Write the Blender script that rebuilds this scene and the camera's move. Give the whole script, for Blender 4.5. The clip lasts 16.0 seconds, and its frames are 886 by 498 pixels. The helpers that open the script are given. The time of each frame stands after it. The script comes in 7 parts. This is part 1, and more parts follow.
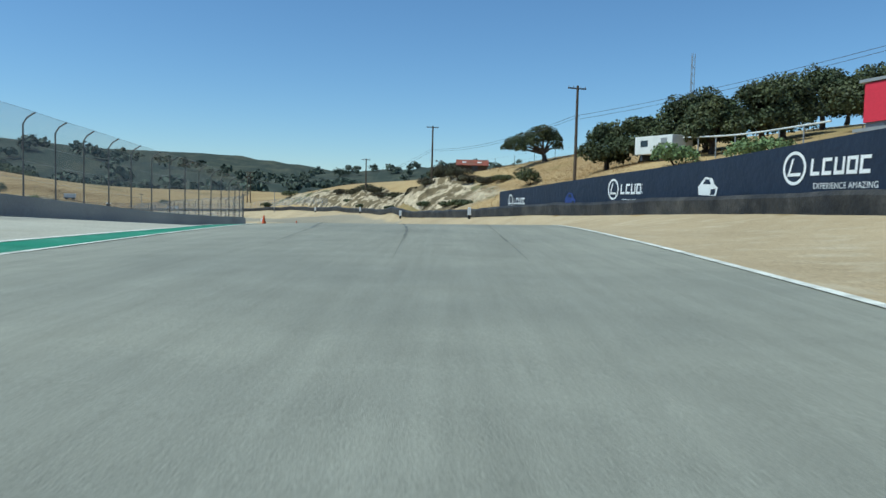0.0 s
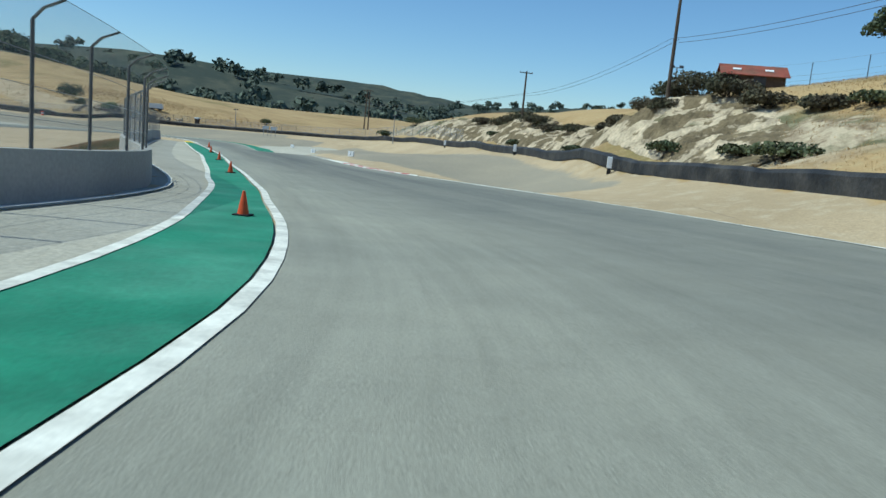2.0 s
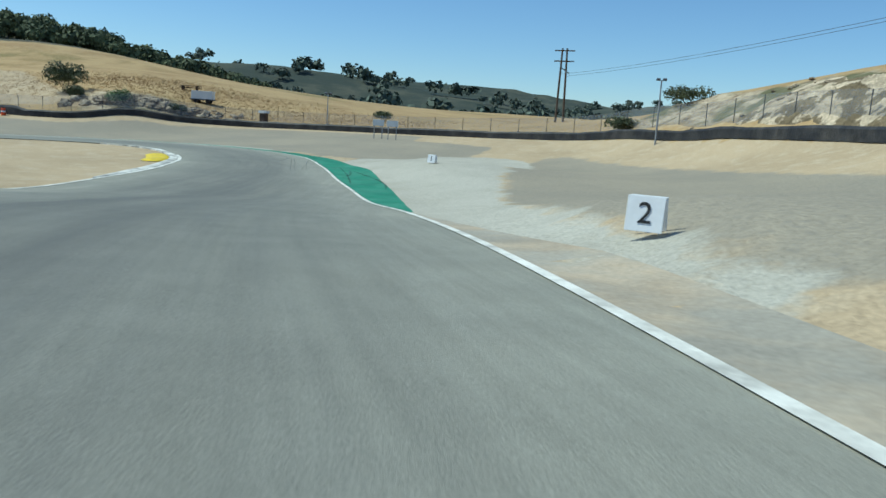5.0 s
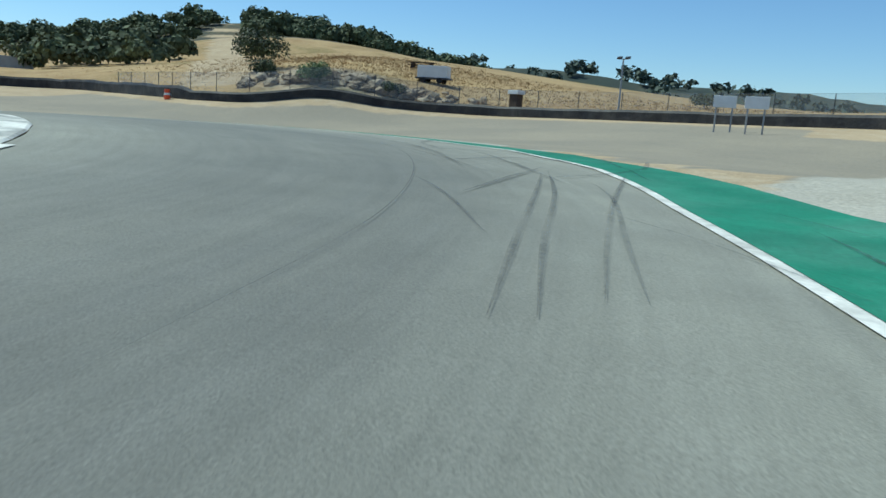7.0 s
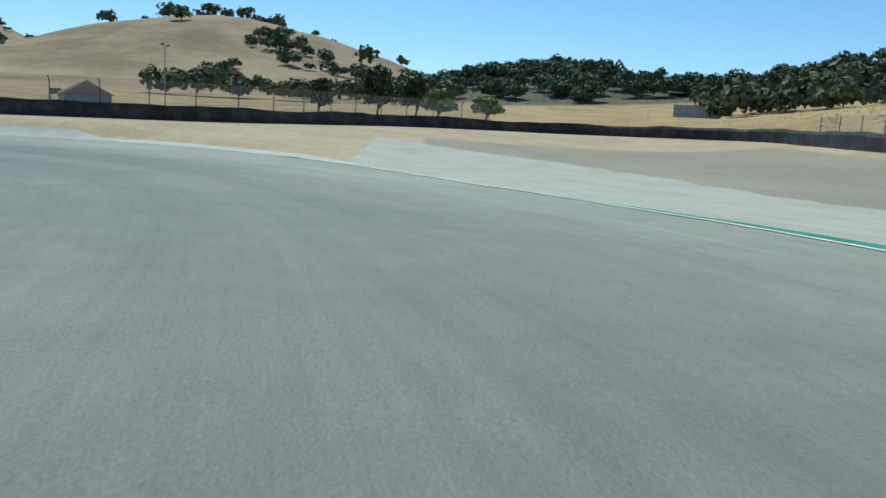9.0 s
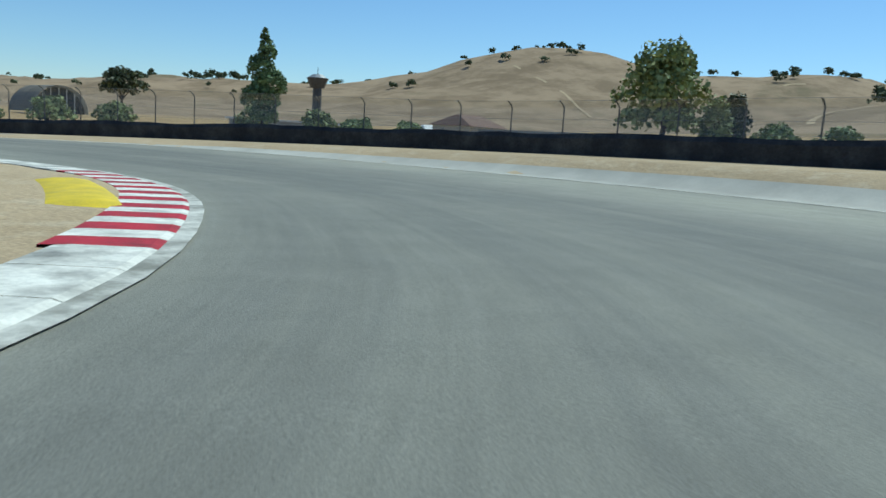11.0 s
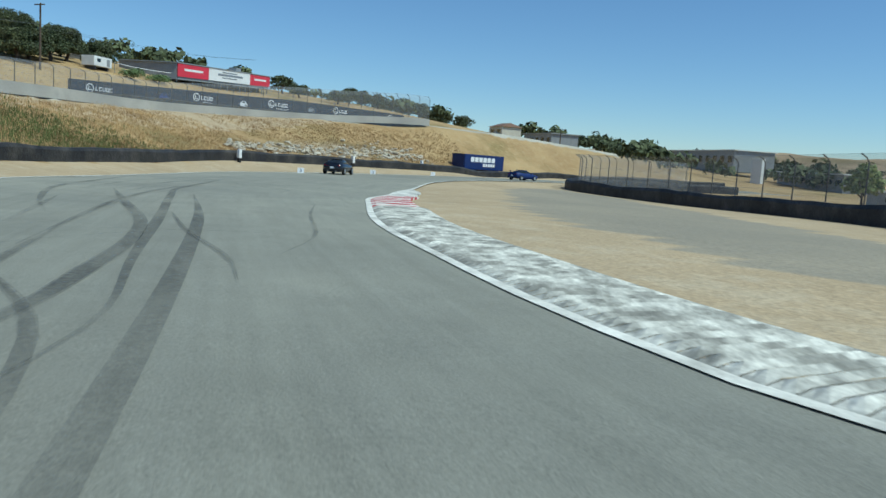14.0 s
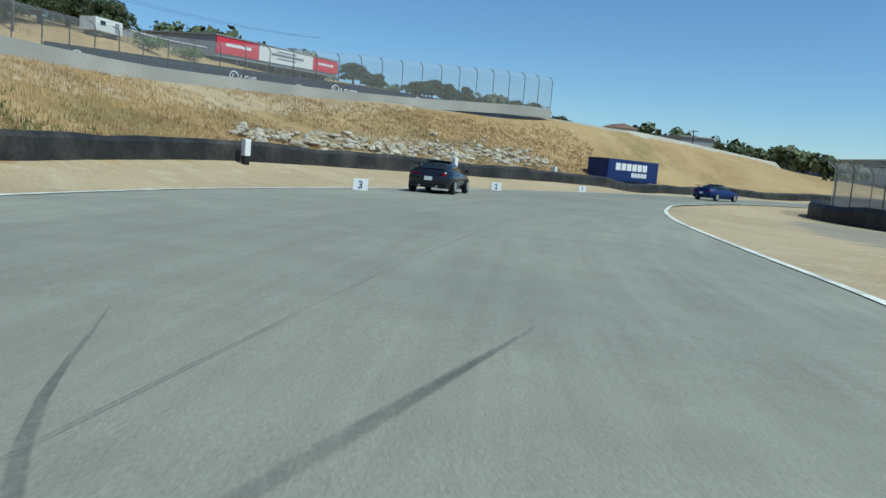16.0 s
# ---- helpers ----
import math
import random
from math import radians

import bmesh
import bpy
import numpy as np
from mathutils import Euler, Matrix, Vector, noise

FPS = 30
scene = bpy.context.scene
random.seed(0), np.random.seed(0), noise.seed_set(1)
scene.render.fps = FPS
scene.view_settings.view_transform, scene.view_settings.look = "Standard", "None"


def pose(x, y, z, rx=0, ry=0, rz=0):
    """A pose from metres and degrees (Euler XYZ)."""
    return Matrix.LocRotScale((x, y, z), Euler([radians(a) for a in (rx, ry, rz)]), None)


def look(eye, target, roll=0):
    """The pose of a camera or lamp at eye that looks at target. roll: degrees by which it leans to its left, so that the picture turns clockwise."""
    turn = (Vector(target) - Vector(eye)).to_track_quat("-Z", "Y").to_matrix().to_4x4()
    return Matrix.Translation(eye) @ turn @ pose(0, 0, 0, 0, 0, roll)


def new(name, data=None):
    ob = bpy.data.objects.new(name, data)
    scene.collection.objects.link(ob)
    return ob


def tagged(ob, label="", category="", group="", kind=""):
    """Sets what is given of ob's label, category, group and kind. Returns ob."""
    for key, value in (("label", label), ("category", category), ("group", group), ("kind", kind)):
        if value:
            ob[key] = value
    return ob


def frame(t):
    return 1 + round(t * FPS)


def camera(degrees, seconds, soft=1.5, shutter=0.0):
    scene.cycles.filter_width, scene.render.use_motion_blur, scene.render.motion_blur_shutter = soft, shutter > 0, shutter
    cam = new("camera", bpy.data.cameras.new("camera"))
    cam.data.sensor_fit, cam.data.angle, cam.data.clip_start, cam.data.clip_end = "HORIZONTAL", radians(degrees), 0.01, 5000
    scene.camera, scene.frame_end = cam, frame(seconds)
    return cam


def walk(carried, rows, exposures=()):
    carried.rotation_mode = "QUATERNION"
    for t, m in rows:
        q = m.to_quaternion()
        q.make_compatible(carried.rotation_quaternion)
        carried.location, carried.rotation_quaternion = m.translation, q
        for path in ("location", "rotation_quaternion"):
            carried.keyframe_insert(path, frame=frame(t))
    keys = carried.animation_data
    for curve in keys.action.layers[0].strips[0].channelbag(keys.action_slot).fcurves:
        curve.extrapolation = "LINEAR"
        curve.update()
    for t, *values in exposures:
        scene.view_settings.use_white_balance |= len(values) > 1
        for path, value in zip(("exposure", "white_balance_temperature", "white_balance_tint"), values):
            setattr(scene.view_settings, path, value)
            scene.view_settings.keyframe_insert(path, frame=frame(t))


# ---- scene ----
# ---- camera and its way ----
ROWS = [
    (0, 0.00, -0.00, 7.16, -0.00, -3.56, 1.43),
    (0.5, -1.03, 13.26, 7.47, 1.98, -4.95, 2.34),
    (1, -2.67, 26.70, 7.41, 3.94, -6.47, 3.62),
    (1.5, -5.02, 40.32, 6.96, 6.31, -7.79, 5.11),
    (2, -8.05, 53.84, 6.33, 9.55, -8.68, 5.46),
    (2.5, -12.05, 67.17, 5.65, 12.80, -8.36, 5.32),
    (3, -16.34, 80.67, 5.16, 16.49, -8.27, 3.95),
    (3.5, -21.95, 94.87, 4.78, 19.63, -8.85, 2.45),
    (4, -28.39, 109.02, 4.32, 21.47, -9.06, 2.55),
    (4.2, -30.99, 114.38, 4.16, 22.06, -8.97, 2.39),
    (4.6, -35.94, 124.87, 3.90, 20.65, -8.99, 3.17),
    (5, -40.43, 134.97, 3.54, 19.54, -9.04, 3.53),
    (5.4, -44.66, 144.47, 3.06, 20.72, -9.13, 3.76),
    (5.8, -48.94, 153.09, 2.42, 24.49, -9.26, 4.08),
    (6.3, -54.58, 162.29, 1.64, 31.03, -9.52, 5.10),
    (6.5, -57.13, 165.22, 1.66, 32.57, -9.97, 4.83),
    (7, -61.83, 170.80, 1.58, 39.42, -9.74, 3.76),
    (7.5, -67.16, 175.58, 1.93, 48.01, -10.37, 2.57),
    (8, -72.44, 179.34, 2.19, 61.03, -10.82, 1.41),
    (8.2, -74.73, 180.42, 2.23, 67.22, -10.21, 1.07),
    (8.6, -80.01, 181.69, 2.22, 78.00, -9.72, 2.60),
    (9, -85.80, 182.00, 2.13, 87.87, -9.29, 3.20),
    (9.4, -91.80, 181.27, 2.00, 97.74, -8.89, 3.41),
    (9.8, -97.75, 179.44, 1.84, 108.31, -8.53, 3.40),
    (10.3, -104.62, 175.44, 1.62, 123.26, -8.01, 3.00),
    (10.5, -107.02, 173.31, 1.53, 130.06, -8.05, 3.09),
    (11, -111.75, 166.51, 1.40, 147.53, -8.55, 3.60),
    (11.5, -114.26, 158.36, 1.20, 164.28, -8.27, 3.49),
    (12, -115.33, 149.38, 1.05, 179.50, -7.83, 3.96),
    (12.5, -114.02, 139.83, 0.89, 193.04, -7.45, 4.32),
    (13, -110.34, 131.16, 0.83, 203.97, -6.95, 4.13),
    (13.5, -105.18, 123.74, 0.77, 212.74, -6.74, 4.13),
    (14, -98.85, 117.56, 0.69, 219.39, -6.60, 3.89),
    (14.5, -91.76, 111.55, 0.58, 223.78, -6.75, 4.24),
    (14.8, -87.91, 108.34, 0.54, 225.39, -6.80, 4.02),
    (15.2, -82.57, 104.18, 0.48, 226.22, -6.62, 4.21),
    (15.5, -78.73, 100.73, 0.39, 226.21, -6.66, 4.70),
    (16, -72.12, 94.80, 0.22, 224.79, -6.53, 4.79),
]


def camera_pose(x, y, z, yaw, pitch, roll):
    """Yaw is counted to the left from +Y, pitch upwards, roll as look() takes it."""
    a, b = radians(yaw), radians(pitch)
    way = Vector((-math.sin(a) * math.cos(b), math.cos(a) * math.cos(b), math.sin(b)))
    return look((x, y, z), Vector((x, y, z)) + way, roll)


cam = camera(60.73, 16.0, soft=1.5, shutter=0.06)
walk(cam, [(r[0], camera_pose(*r[1:])) for r in ROWS],
     exposures=[(0, 0.02, 5600, -4), (2.5, 0.04, 5600, -4), (4, 0.04, 5600, -4), (7, 0.08, 5600, -4), (8, 0.1, 5600, -4), (10.5, -0.02, 5600, -4), (12, 0.0, 5600, -4), (13.5, -0.06, 5600, -4), (16, -0.02, 5600, -4)])

# ---- world, sun ----
SUN_YAW, SUN_UP = 105.0, 56.0
sky_world = bpy.data.worlds.new("sky")
scene.world = sky_world
sky_world.use_nodes = True
wn = sky_world.node_tree.nodes
sky = wn.new("ShaderNodeTexSky")
sky.sky_type = 'NISHITA'
sky.sun_disc = False
sky.sun_elevation = radians(SUN_UP)
sky.sun_rotation = radians(-SUN_YAW)
sky.altitude = 900
sky.air_density, sky.dust_density, sky.ozone_density = 1.1, 0.1, 6.0
wn["Background"].inputs[1].default_value = 0.105
sky_world.node_tree.links.new(sky.outputs[0], wn["Background"].inputs[0])
sun_data = bpy.data.lights.new("sun", 'SUN')
sun_data.energy, sun_data.angle, sun_data.color = 3.75, radians(0.53), (1.0, 0.965, 0.83)
sun = new("sun", sun_data)
sa, sb = radians(SUN_YAW), radians(SUN_UP)
sun_way = Vector((-math.sin(sa) * math.cos(sb), math.cos(sa) * math.cos(sb), math.sin(sb)))
sun.matrix_world = look(sun_way * 500, (0, 0, 0))


# ---- materials ----
def material(name, base, rough=0.8, metal=0.0, vary=0.25, scale=1.0, fine=40.0, bump=0.2, bump_scale=None, tint=None, tint_scale=0.15,
             tint_amount=0.5, specular=0.3, island=0.0, streak=None, tint_range=(0.42, 0.66)):
    """A surface with coarse stains, fine grain and relief; scales are per metre of the world."""
    m = bpy.data.materials.new(name)
    m.use_nodes = True
    nt = m.node_tree
    b = nt.nodes["Principled BSDF"]
    b.inputs["Roughness"].default_value = rough
    b.inputs["Metallic"].default_value = metal
    b.inputs["Specular IOR Level"].default_value = specular
    coords = nt.nodes.new("ShaderNodeTexCoord")
    place = nt.nodes.new("ShaderNodeNewGeometry").outputs["Position"]
    if streak:
        mp = nt.nodes.new("ShaderNodeMapping")
        mp.inputs["Scale"].default_value = streak
        nt.links.new(place, mp.inputs[0])
        place = mp.outputs[0]

    def tex(s, detail=5):
        n = nt.nodes.new("ShaderNodeTexNoise")
        n.inputs["Scale"].default_value = s
        n.inputs["Detail"].default_value = detail
        n.inputs["Roughness"].default_value = 0.6
        nt.links.new(place, n.inputs["Vector"])
        return n.outputs["Fac"]

    def shade(fac, lo, hi, a=0.3, c=0.7):
        n = nt.nodes.new("ShaderNodeMapRange")
        n.inputs[1].default_value, n.inputs[2].default_value, n.inputs[3].default_value, n.inputs[4].default_value = a, c, lo, hi
        nt.links.new(fac, n.inputs[0])
        return n.outputs[0]

    def mul(x, y):
        n = nt.nodes.new("ShaderNodeMath")
        n.operation = 'MULTIPLY'
        nt.links.new(x, n.inputs[0])
        nt.links.new(y, n.inputs[1])
        return n.outputs[0]

    coarse = tex(scale)
    grain = tex(fine, 3)
    value = mul(shade(coarse, 1 - vary, 1 + vary), shade(grain, 1 - vary * 0.7, 1 + vary * 0.7))
    col = nt.nodes.new("ShaderNodeRGB")
    col.outputs[0].default_value = (*base, 1)
    out = col.outputs[0]
    if tint:
        mix = nt.nodes.new("ShaderNodeMix")
        mix.data_type = 'RGBA'
        mix.inputs[7].default_value = (*tint, 1)
        nt.links.new(out, mix.inputs[6])
        nt.links.new(shade(tex(tint_scale, 6), 0, tint_amount * 2, *tint_range), mix.inputs[0])
        out = mix.outputs[2]
    if island:
        rnd = nt.nodes.new("ShaderNodeNewGeometry").outputs["Random Per Island"]
        value = mul(value, shade(rnd, 1 - island, 1 + island, 0, 1))
    scaled = nt.nodes.new("ShaderNodeVectorMath")
    scaled.operation = 'SCALE'
    nt.links.new(out, scaled.inputs[0])
    nt.links.new(value, scaled.inputs["Scale"])
    nt.links.new(scaled.outputs[0], b.inputs["Base Color"])
    if bump:
        bp = nt.nodes.new("ShaderNodeBump")
        bp.inputs["Strength"].default_value = bump
        bp.inputs["Distance"].default_value = 0.02 if not bump_scale else 0.4 / bump_scale
        nt.links.new(tex(bump_scale or fine, 4), bp.inputs["Height"])
        nt.links.new(bp.outputs[0], b.inputs["Normal"])
    return m




def asphalt_material():
    """Worn asphalt: pale stone grain, long streaks along the way of travel, and rubber laid down on the driven line."""
    m = bpy.data.materials.new("asphalt")
    m.use_nodes = True
    nt = m.node_tree
    b = nt.nodes["Principled BSDF"]
    b.inputs["Roughness"].default_value = 0.82
    b.inputs["Specular IOR Level"].default_value = 0.25

    def node(kind, **put):
        n = nt.nodes.new(kind)
        for k, v in put.items():
            n.inputs[k].default_value = v
        return n

    def attribute(name):
        n = nt.nodes.new("ShaderNodeAttribute")
        n.attribute_name = name
        return n.outputs["Fac"]

    def calc(op, x, y):
        n = nt.nodes.new("ShaderNodeMath")
        n.operation = op
        for k, v in enumerate((x, y)):
            if isinstance(v, (int, float)):
                n.inputs[k].default_value = v
            else:
                nt.links.new(v, n.inputs[k])
        return n.outputs[0]

    def noise_at(vector, scale, detail, rough=0.6):
        n = node("ShaderNodeTexNoise", Scale=scale, Detail=detail, Roughness=rough)
        nt.links.new(vector, n.inputs["Vector"])
        return n.outputs["Fac"]

    def ramp(fac, a, c, lo, hi):
        n = nt.nodes.new("ShaderNodeMapRange")
        n.inputs[1].default_value, n.inputs[2].default_value, n.inputs[3].default_value, n.inputs[4].default_value = a, c, lo, hi
        nt.links.new(fac, n.inputs[0])
        return n.outputs[0]

    def blend(x, y, fac):
        n = nt.nodes.new("ShaderNodeMix")
        n.data_type = 'RGBA'
        for sock, v in ((n.inputs[6], x), (n.inputs[7], y)):
            if isinstance(v, tuple):
                sock.default_value = (*v, 1)
            else:
                nt.links.new(v, sock)
        nt.links.new(fac, n.inputs[0])
        return n.outputs[2]

    place = nt.nodes.new("ShaderNodeNewGeometry").outputs["Position"]
    way = nt.nodes.new("ShaderNodeCombineXYZ")
    nt.links.new(attribute("across"), way.inputs[0])
    nt.links.new(calc('MULTIPLY', attribute("along"), 0.035), way.inputs[1])
    broad = noise_at(way.outputs[0], 0.55, 3)
    streak = noise_at(way.outputs[0], 1.9, 4)
    thin = noise_at(way.outputs[0], 6.5, 3)
    patch = noise_at(place, 0.16, 5)
    laid = calc('MULTIPLY', attribute("rubbered"), ramp(broad, 0.3, 0.62, 0.55, 1.0))
    laid = calc('MULTIPLY', laid, ramp(streak, 0.3, 0.7, 0.72, 1.1))
    col = blend((0.325, 0.312, 0.252), (0.27, 0.263, 0.217), ramp(patch, 0.38, 0.64, 0.0, 1.0))
    col = blend(col, (0.118, 0.117, 0.108), laid)
    value = calc('MULTIPLY', ramp(streak, 0.3, 0.7, 0.92, 1.08), ramp(thin, 0.3, 0.7, 0.94, 1.06))
    value = calc('MULTIPLY', value, ramp(noise_at(place, 1.1, 4), 0.3, 0.7, 0.93, 1.07))
    value = calc('MULTIPLY', value, ramp(noise_at(place, 52.0, 4, 0.7), 0.3, 0.7, 0.74, 1.26))
    out = nt.nodes.new("ShaderNodeVectorMath")
    out.operation = 'SCALE'
    nt.links.new(col, out.inputs[0])
    nt.links.new(value, out.inputs["Scale"])
    nt.links.new(out.outputs[0], b.inputs["Base Color"])
    bp = node("ShaderNodeBump", Strength=0.7, Distance=0.012)
    nt.links.new(noise_at(place, 60.0, 4), bp.inputs["Height"])
    nt.links.new(bp.outputs[0], b.inputs["Normal"])
    return m


ASPHALT = asphalt_material()
CONCRETE_LANE = material("concrete_lane", (0.47, 0.45, 0.39), 0.85, vary=0.13, scale=0.5, fine=25, bump=0.2, tint=(0.40, 0.38, 0.33), tint_scale=0.12)
GREEN_PAINT = material("green_paint", (0.03, 0.20, 0.115), 0.75, vary=0.2, scale=0.8, fine=18, bump=0.4, tint=(0.07, 0.25, 0.16), tint_scale=0.5, tint_amount=0.5)
WHITE_PAINT = material("white_paint", (0.80, 0.775, 0.69), 0.75, vary=0.14, scale=1.5, fine=18, bump=0.3, tint=(0.42, 0.40, 0.345), tint_scale=1.7, tint_amount=0.4)
RED_PAINT = material("red_paint", (0.44, 0.022, 0.038), 0.7, vary=0.2, scale=2, fine=18, bump=0.3, tint=(0.17, 0.03, 0.035), tint_scale=1.6, tint_amount=0.35)
FLAKED_RED = material("flaking_red_paint", (0.46, 0.022, 0.04), 0.7, vary=0.16, scale=2, fine=18, bump=0.3, tint=(0.72, 0.69, 0.61), tint_scale=1.5, tint_amount=0.5, tint_range=(0.565, 0.58))
YELLOW_PAINT = material("yellow_paint", (0.72, 0.53, 0.02), 0.65, vary=0.12, scale=2, fine=25, bump=0.2, tint=(0.5, 0.38, 0.08), tint_scale=1.6, tint_amount=0.3)
DIRT = material("dirt", (0.47, 0.36, 0.225), 0.95, vary=0.14, scale=0.4, fine=9, bump=0.5, bump_scale=6, tint=(0.40, 0.31, 0.20), tint_scale=0.12, specular=0.1)
GRAVEL = material("gravel", (0.30, 0.27, 0.215), 0.95, vary=0.2, scale=0.5, fine=16, bump=0.7, bump_scale=9, tint=(0.36, 0.31, 0.23), tint_scale=0.1, specular=0.1)
BLACK_BARRIER = material("black_barrier", (0.022, 0.022, 0.024), 0.6, vary=0.4, scale=0.8, fine=8, bump=0.5, bump_scale=5, tint=(0.06, 0.055, 0.05), tint_scale=0.6)
CONCRETE = material("concrete", (0.42, 0.40, 0.36), 0.85, vary=0.15, scale=0.6, fine=12, bump=0.3, tint=(0.30, 0.29, 0.27), tint_scale=0.3)
GALVANISED = material("galvanised_steel", (0.26, 0.265, 0.27), 0.6, metal=0.5, vary=0.2, scale=2, fine=20, bump=0)
POST_STEEL = material("weathered_post_steel", (0.13, 0.125, 0.12), 0.6, metal=0.3, vary=0.2, scale=2, fine=20, bump=0)
DARK_STEEL = material("dark_steel", (0.09, 0.09, 0.095), 0.55, metal=0.4, vary=0.2, scale=2, fine=20, bump=0)
WOOD_POLE = material("weathered_pole_wood", (0.10, 0.075, 0.055), 0.9, vary=0.3, scale=2, fine=20, bump=0.3)
NAVY = material("navy_vinyl", (0.018, 0.026, 0.048), 0.5, vary=0.12, scale=0.7, fine=5, bump=0.25, bump_scale=2)
WHITE_VINYL = material("white_vinyl", (0.78, 0.78, 0.78), 0.5, vary=0.05, scale=1, fine=10, bump=0)
GREY_VINYL = material("grey_vinyl", (0.22, 0.24, 0.27), 0.5, vary=0.2, scale=1.5, fine=10, bump=0)
BLUE_VINYL = material("blue_vinyl", (0.035, 0.06, 0.22), 0.5, vary=0.25, scale=1.5, fine=10, bump=0)
RED_VINYL = material("red_vinyl", (0.60, 0.035, 0.065), 0.5, vary=0.06, scale=1, fine=8, bump=0)
WHITE_METAL = material("white_painted_metal", (0.72, 0.72, 0.70), 0.45, vary=0.08, scale=1, fine=15, bump=0)
GREY_METAL = material("grey_painted_metal", (0.30, 0.31, 0.32), 0.5, metal=0.2, vary=0.12, scale=1, fine=15, bump=0)
BLUE_CONTAINER = material("blue_container_paint", (0.012, 0.03, 0.13), 0.5, vary=0.15, scale=1, fine=12, bump=0)
RUST_ROOF = material("rusty_red_roof", (0.27, 0.075, 0.05), 0.8, vary=0.2, scale=1.2, fine=15, bump=0.1, tint=(0.2, 0.09, 0.06), tint_scale=0.8)
OLD_WOOD = material("old_barn_wood", (0.10, 0.07, 0.05), 0.9, vary=0.25, scale=1.5, fine=18, bump=0.2)
DARK_GLASS = material("dark_glass", (0.02, 0.025, 0.03), 0.12, vary=0.05, bump=0, specular=0.6)
CREAM_WALL = material("cream_wall", (0.62, 0.57, 0.47), 0.85, vary=0.08, scale=0.8, fine=10, bump=0.1)
BROWN_ROOF = material("brown_roof", (0.20, 0.12, 0.085), 0.85, vary=0.15, scale=0.8, fine=10, bump=0.1)
ORANGE_CONE = material("orange_plastic", (0.70, 0.10, 0.03), 0.5, vary=0.1, scale=5, fine=20, bump=0)
BLACK_RUBBER = material("black_rubber", (0.02, 0.02, 0.02), 0.7, vary=0.2, scale=5, fine=20, bump=0)
BLACK_CAR = material("black_car_paint", (0.012, 0.014, 0.022), 0.15, vary=0.03, bump=0, specular=0.6)
RED_LAMP = material("red_lamp", (0.4, 0.01, 0.01), 0.2, vary=0.03, bump=0)
BARK = material("bark", (0.09, 0.07, 0.055), 0.95, vary=0.3, scale=3, fine=15, bump=0.4)
OAK_LEAF = material("oak_leaf", (0.058, 0.075, 0.033), 0.6, vary=0.35, scale=0.6, fine=4, bump=0, island=0.45, tint=(0.095, 0.1, 0.04), tint_scale=0.5)
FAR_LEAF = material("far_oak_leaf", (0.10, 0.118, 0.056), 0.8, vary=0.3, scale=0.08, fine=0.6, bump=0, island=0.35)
BRUSH_LEAF = material("dry_brush_leaf", (0.088, 0.07, 0.042), 0.8, vary=0.35, scale=0.5, fine=4, bump=0, island=0.45, tint=(0.06, 0.068, 0.035), tint_scale=0.3)
POPLAR_LEAF = material("poplar_leaf", (0.15, 0.21, 0.085), 0.7, vary=0.35, scale=0.6, fine=4, bump=0, island=0.35)
WILLOW_LEAF = material("willow_leaf", (0.25, 0.29, 0.11), 0.7, vary=0.35, scale=0.6, fine=4, bump=0, island=0.35)
# distance haze is put into this leaf colour: lighter and greyer than near oaks
HAZED_VALLEY_LEAF = material("hazed_valley_leaf", (0.095, 0.115, 0.085), 0.8, vary=0.3, scale=0.02, fine=0.3, bump=0, island=0.3)
GRASS_BLADE = material("dry_grass_blade", (0.50, 0.345, 0.165), 0.9, vary=0.25, scale=0.3, fine=4, bump=0, island=0.22, tint=(0.30, 0.185, 0.085), tint_scale=0.12, tint_amount=0.6)
QUARRY = material("pale_quarry_rock", (0.50, 0.45, 0.36), 0.95, vary=0.25, scale=0.9, fine=6, bump=0.8, bump_scale=3, tint=(0.36, 0.30, 0.22), tint_scale=0.5, tint_amount=0.5)
GREEN_BLADE = material("green_weed_blade", (0.13, 0.15, 0.05), 0.9, vary=0.3, scale=0.3, fine=4, bump=0, island=0.35)
FACE_ROCK = material("weathered_sandstone", (0.50, 0.405, 0.28), 0.95, vary=0.35, scale=0.9, fine=5, bump=0.7, bump_scale=3, tint=(0.17, 0.13, 0.075), tint_scale=0.34, tint_amount=0.95, tint_range=(0.47, 0.54))
ROCK = material("pale_sandstone", (0.46, 0.375, 0.26), 0.95, vary=0.3, scale=0.9, fine=6, bump=0.8, bump_scale=3, tint=(0.17, 0.125, 0.08), tint_scale=0.5, tint_amount=0.8)


def mesh_net(name, wire, cell, metal_col):
    """A wire mesh: thin wires in both diagonals, the rest lets the view through."""
    m = bpy.data.materials.new(name)
    m.use_nodes = True
    nt = m.node_tree
    b = nt.nodes["Principled BSDF"]
    b.inputs["Base Color"].default_value = (*metal_col, 1)
    b.inputs["Roughness"].default_value = 0.5
    b.inputs["Alpha"].default_value = wire
    return m


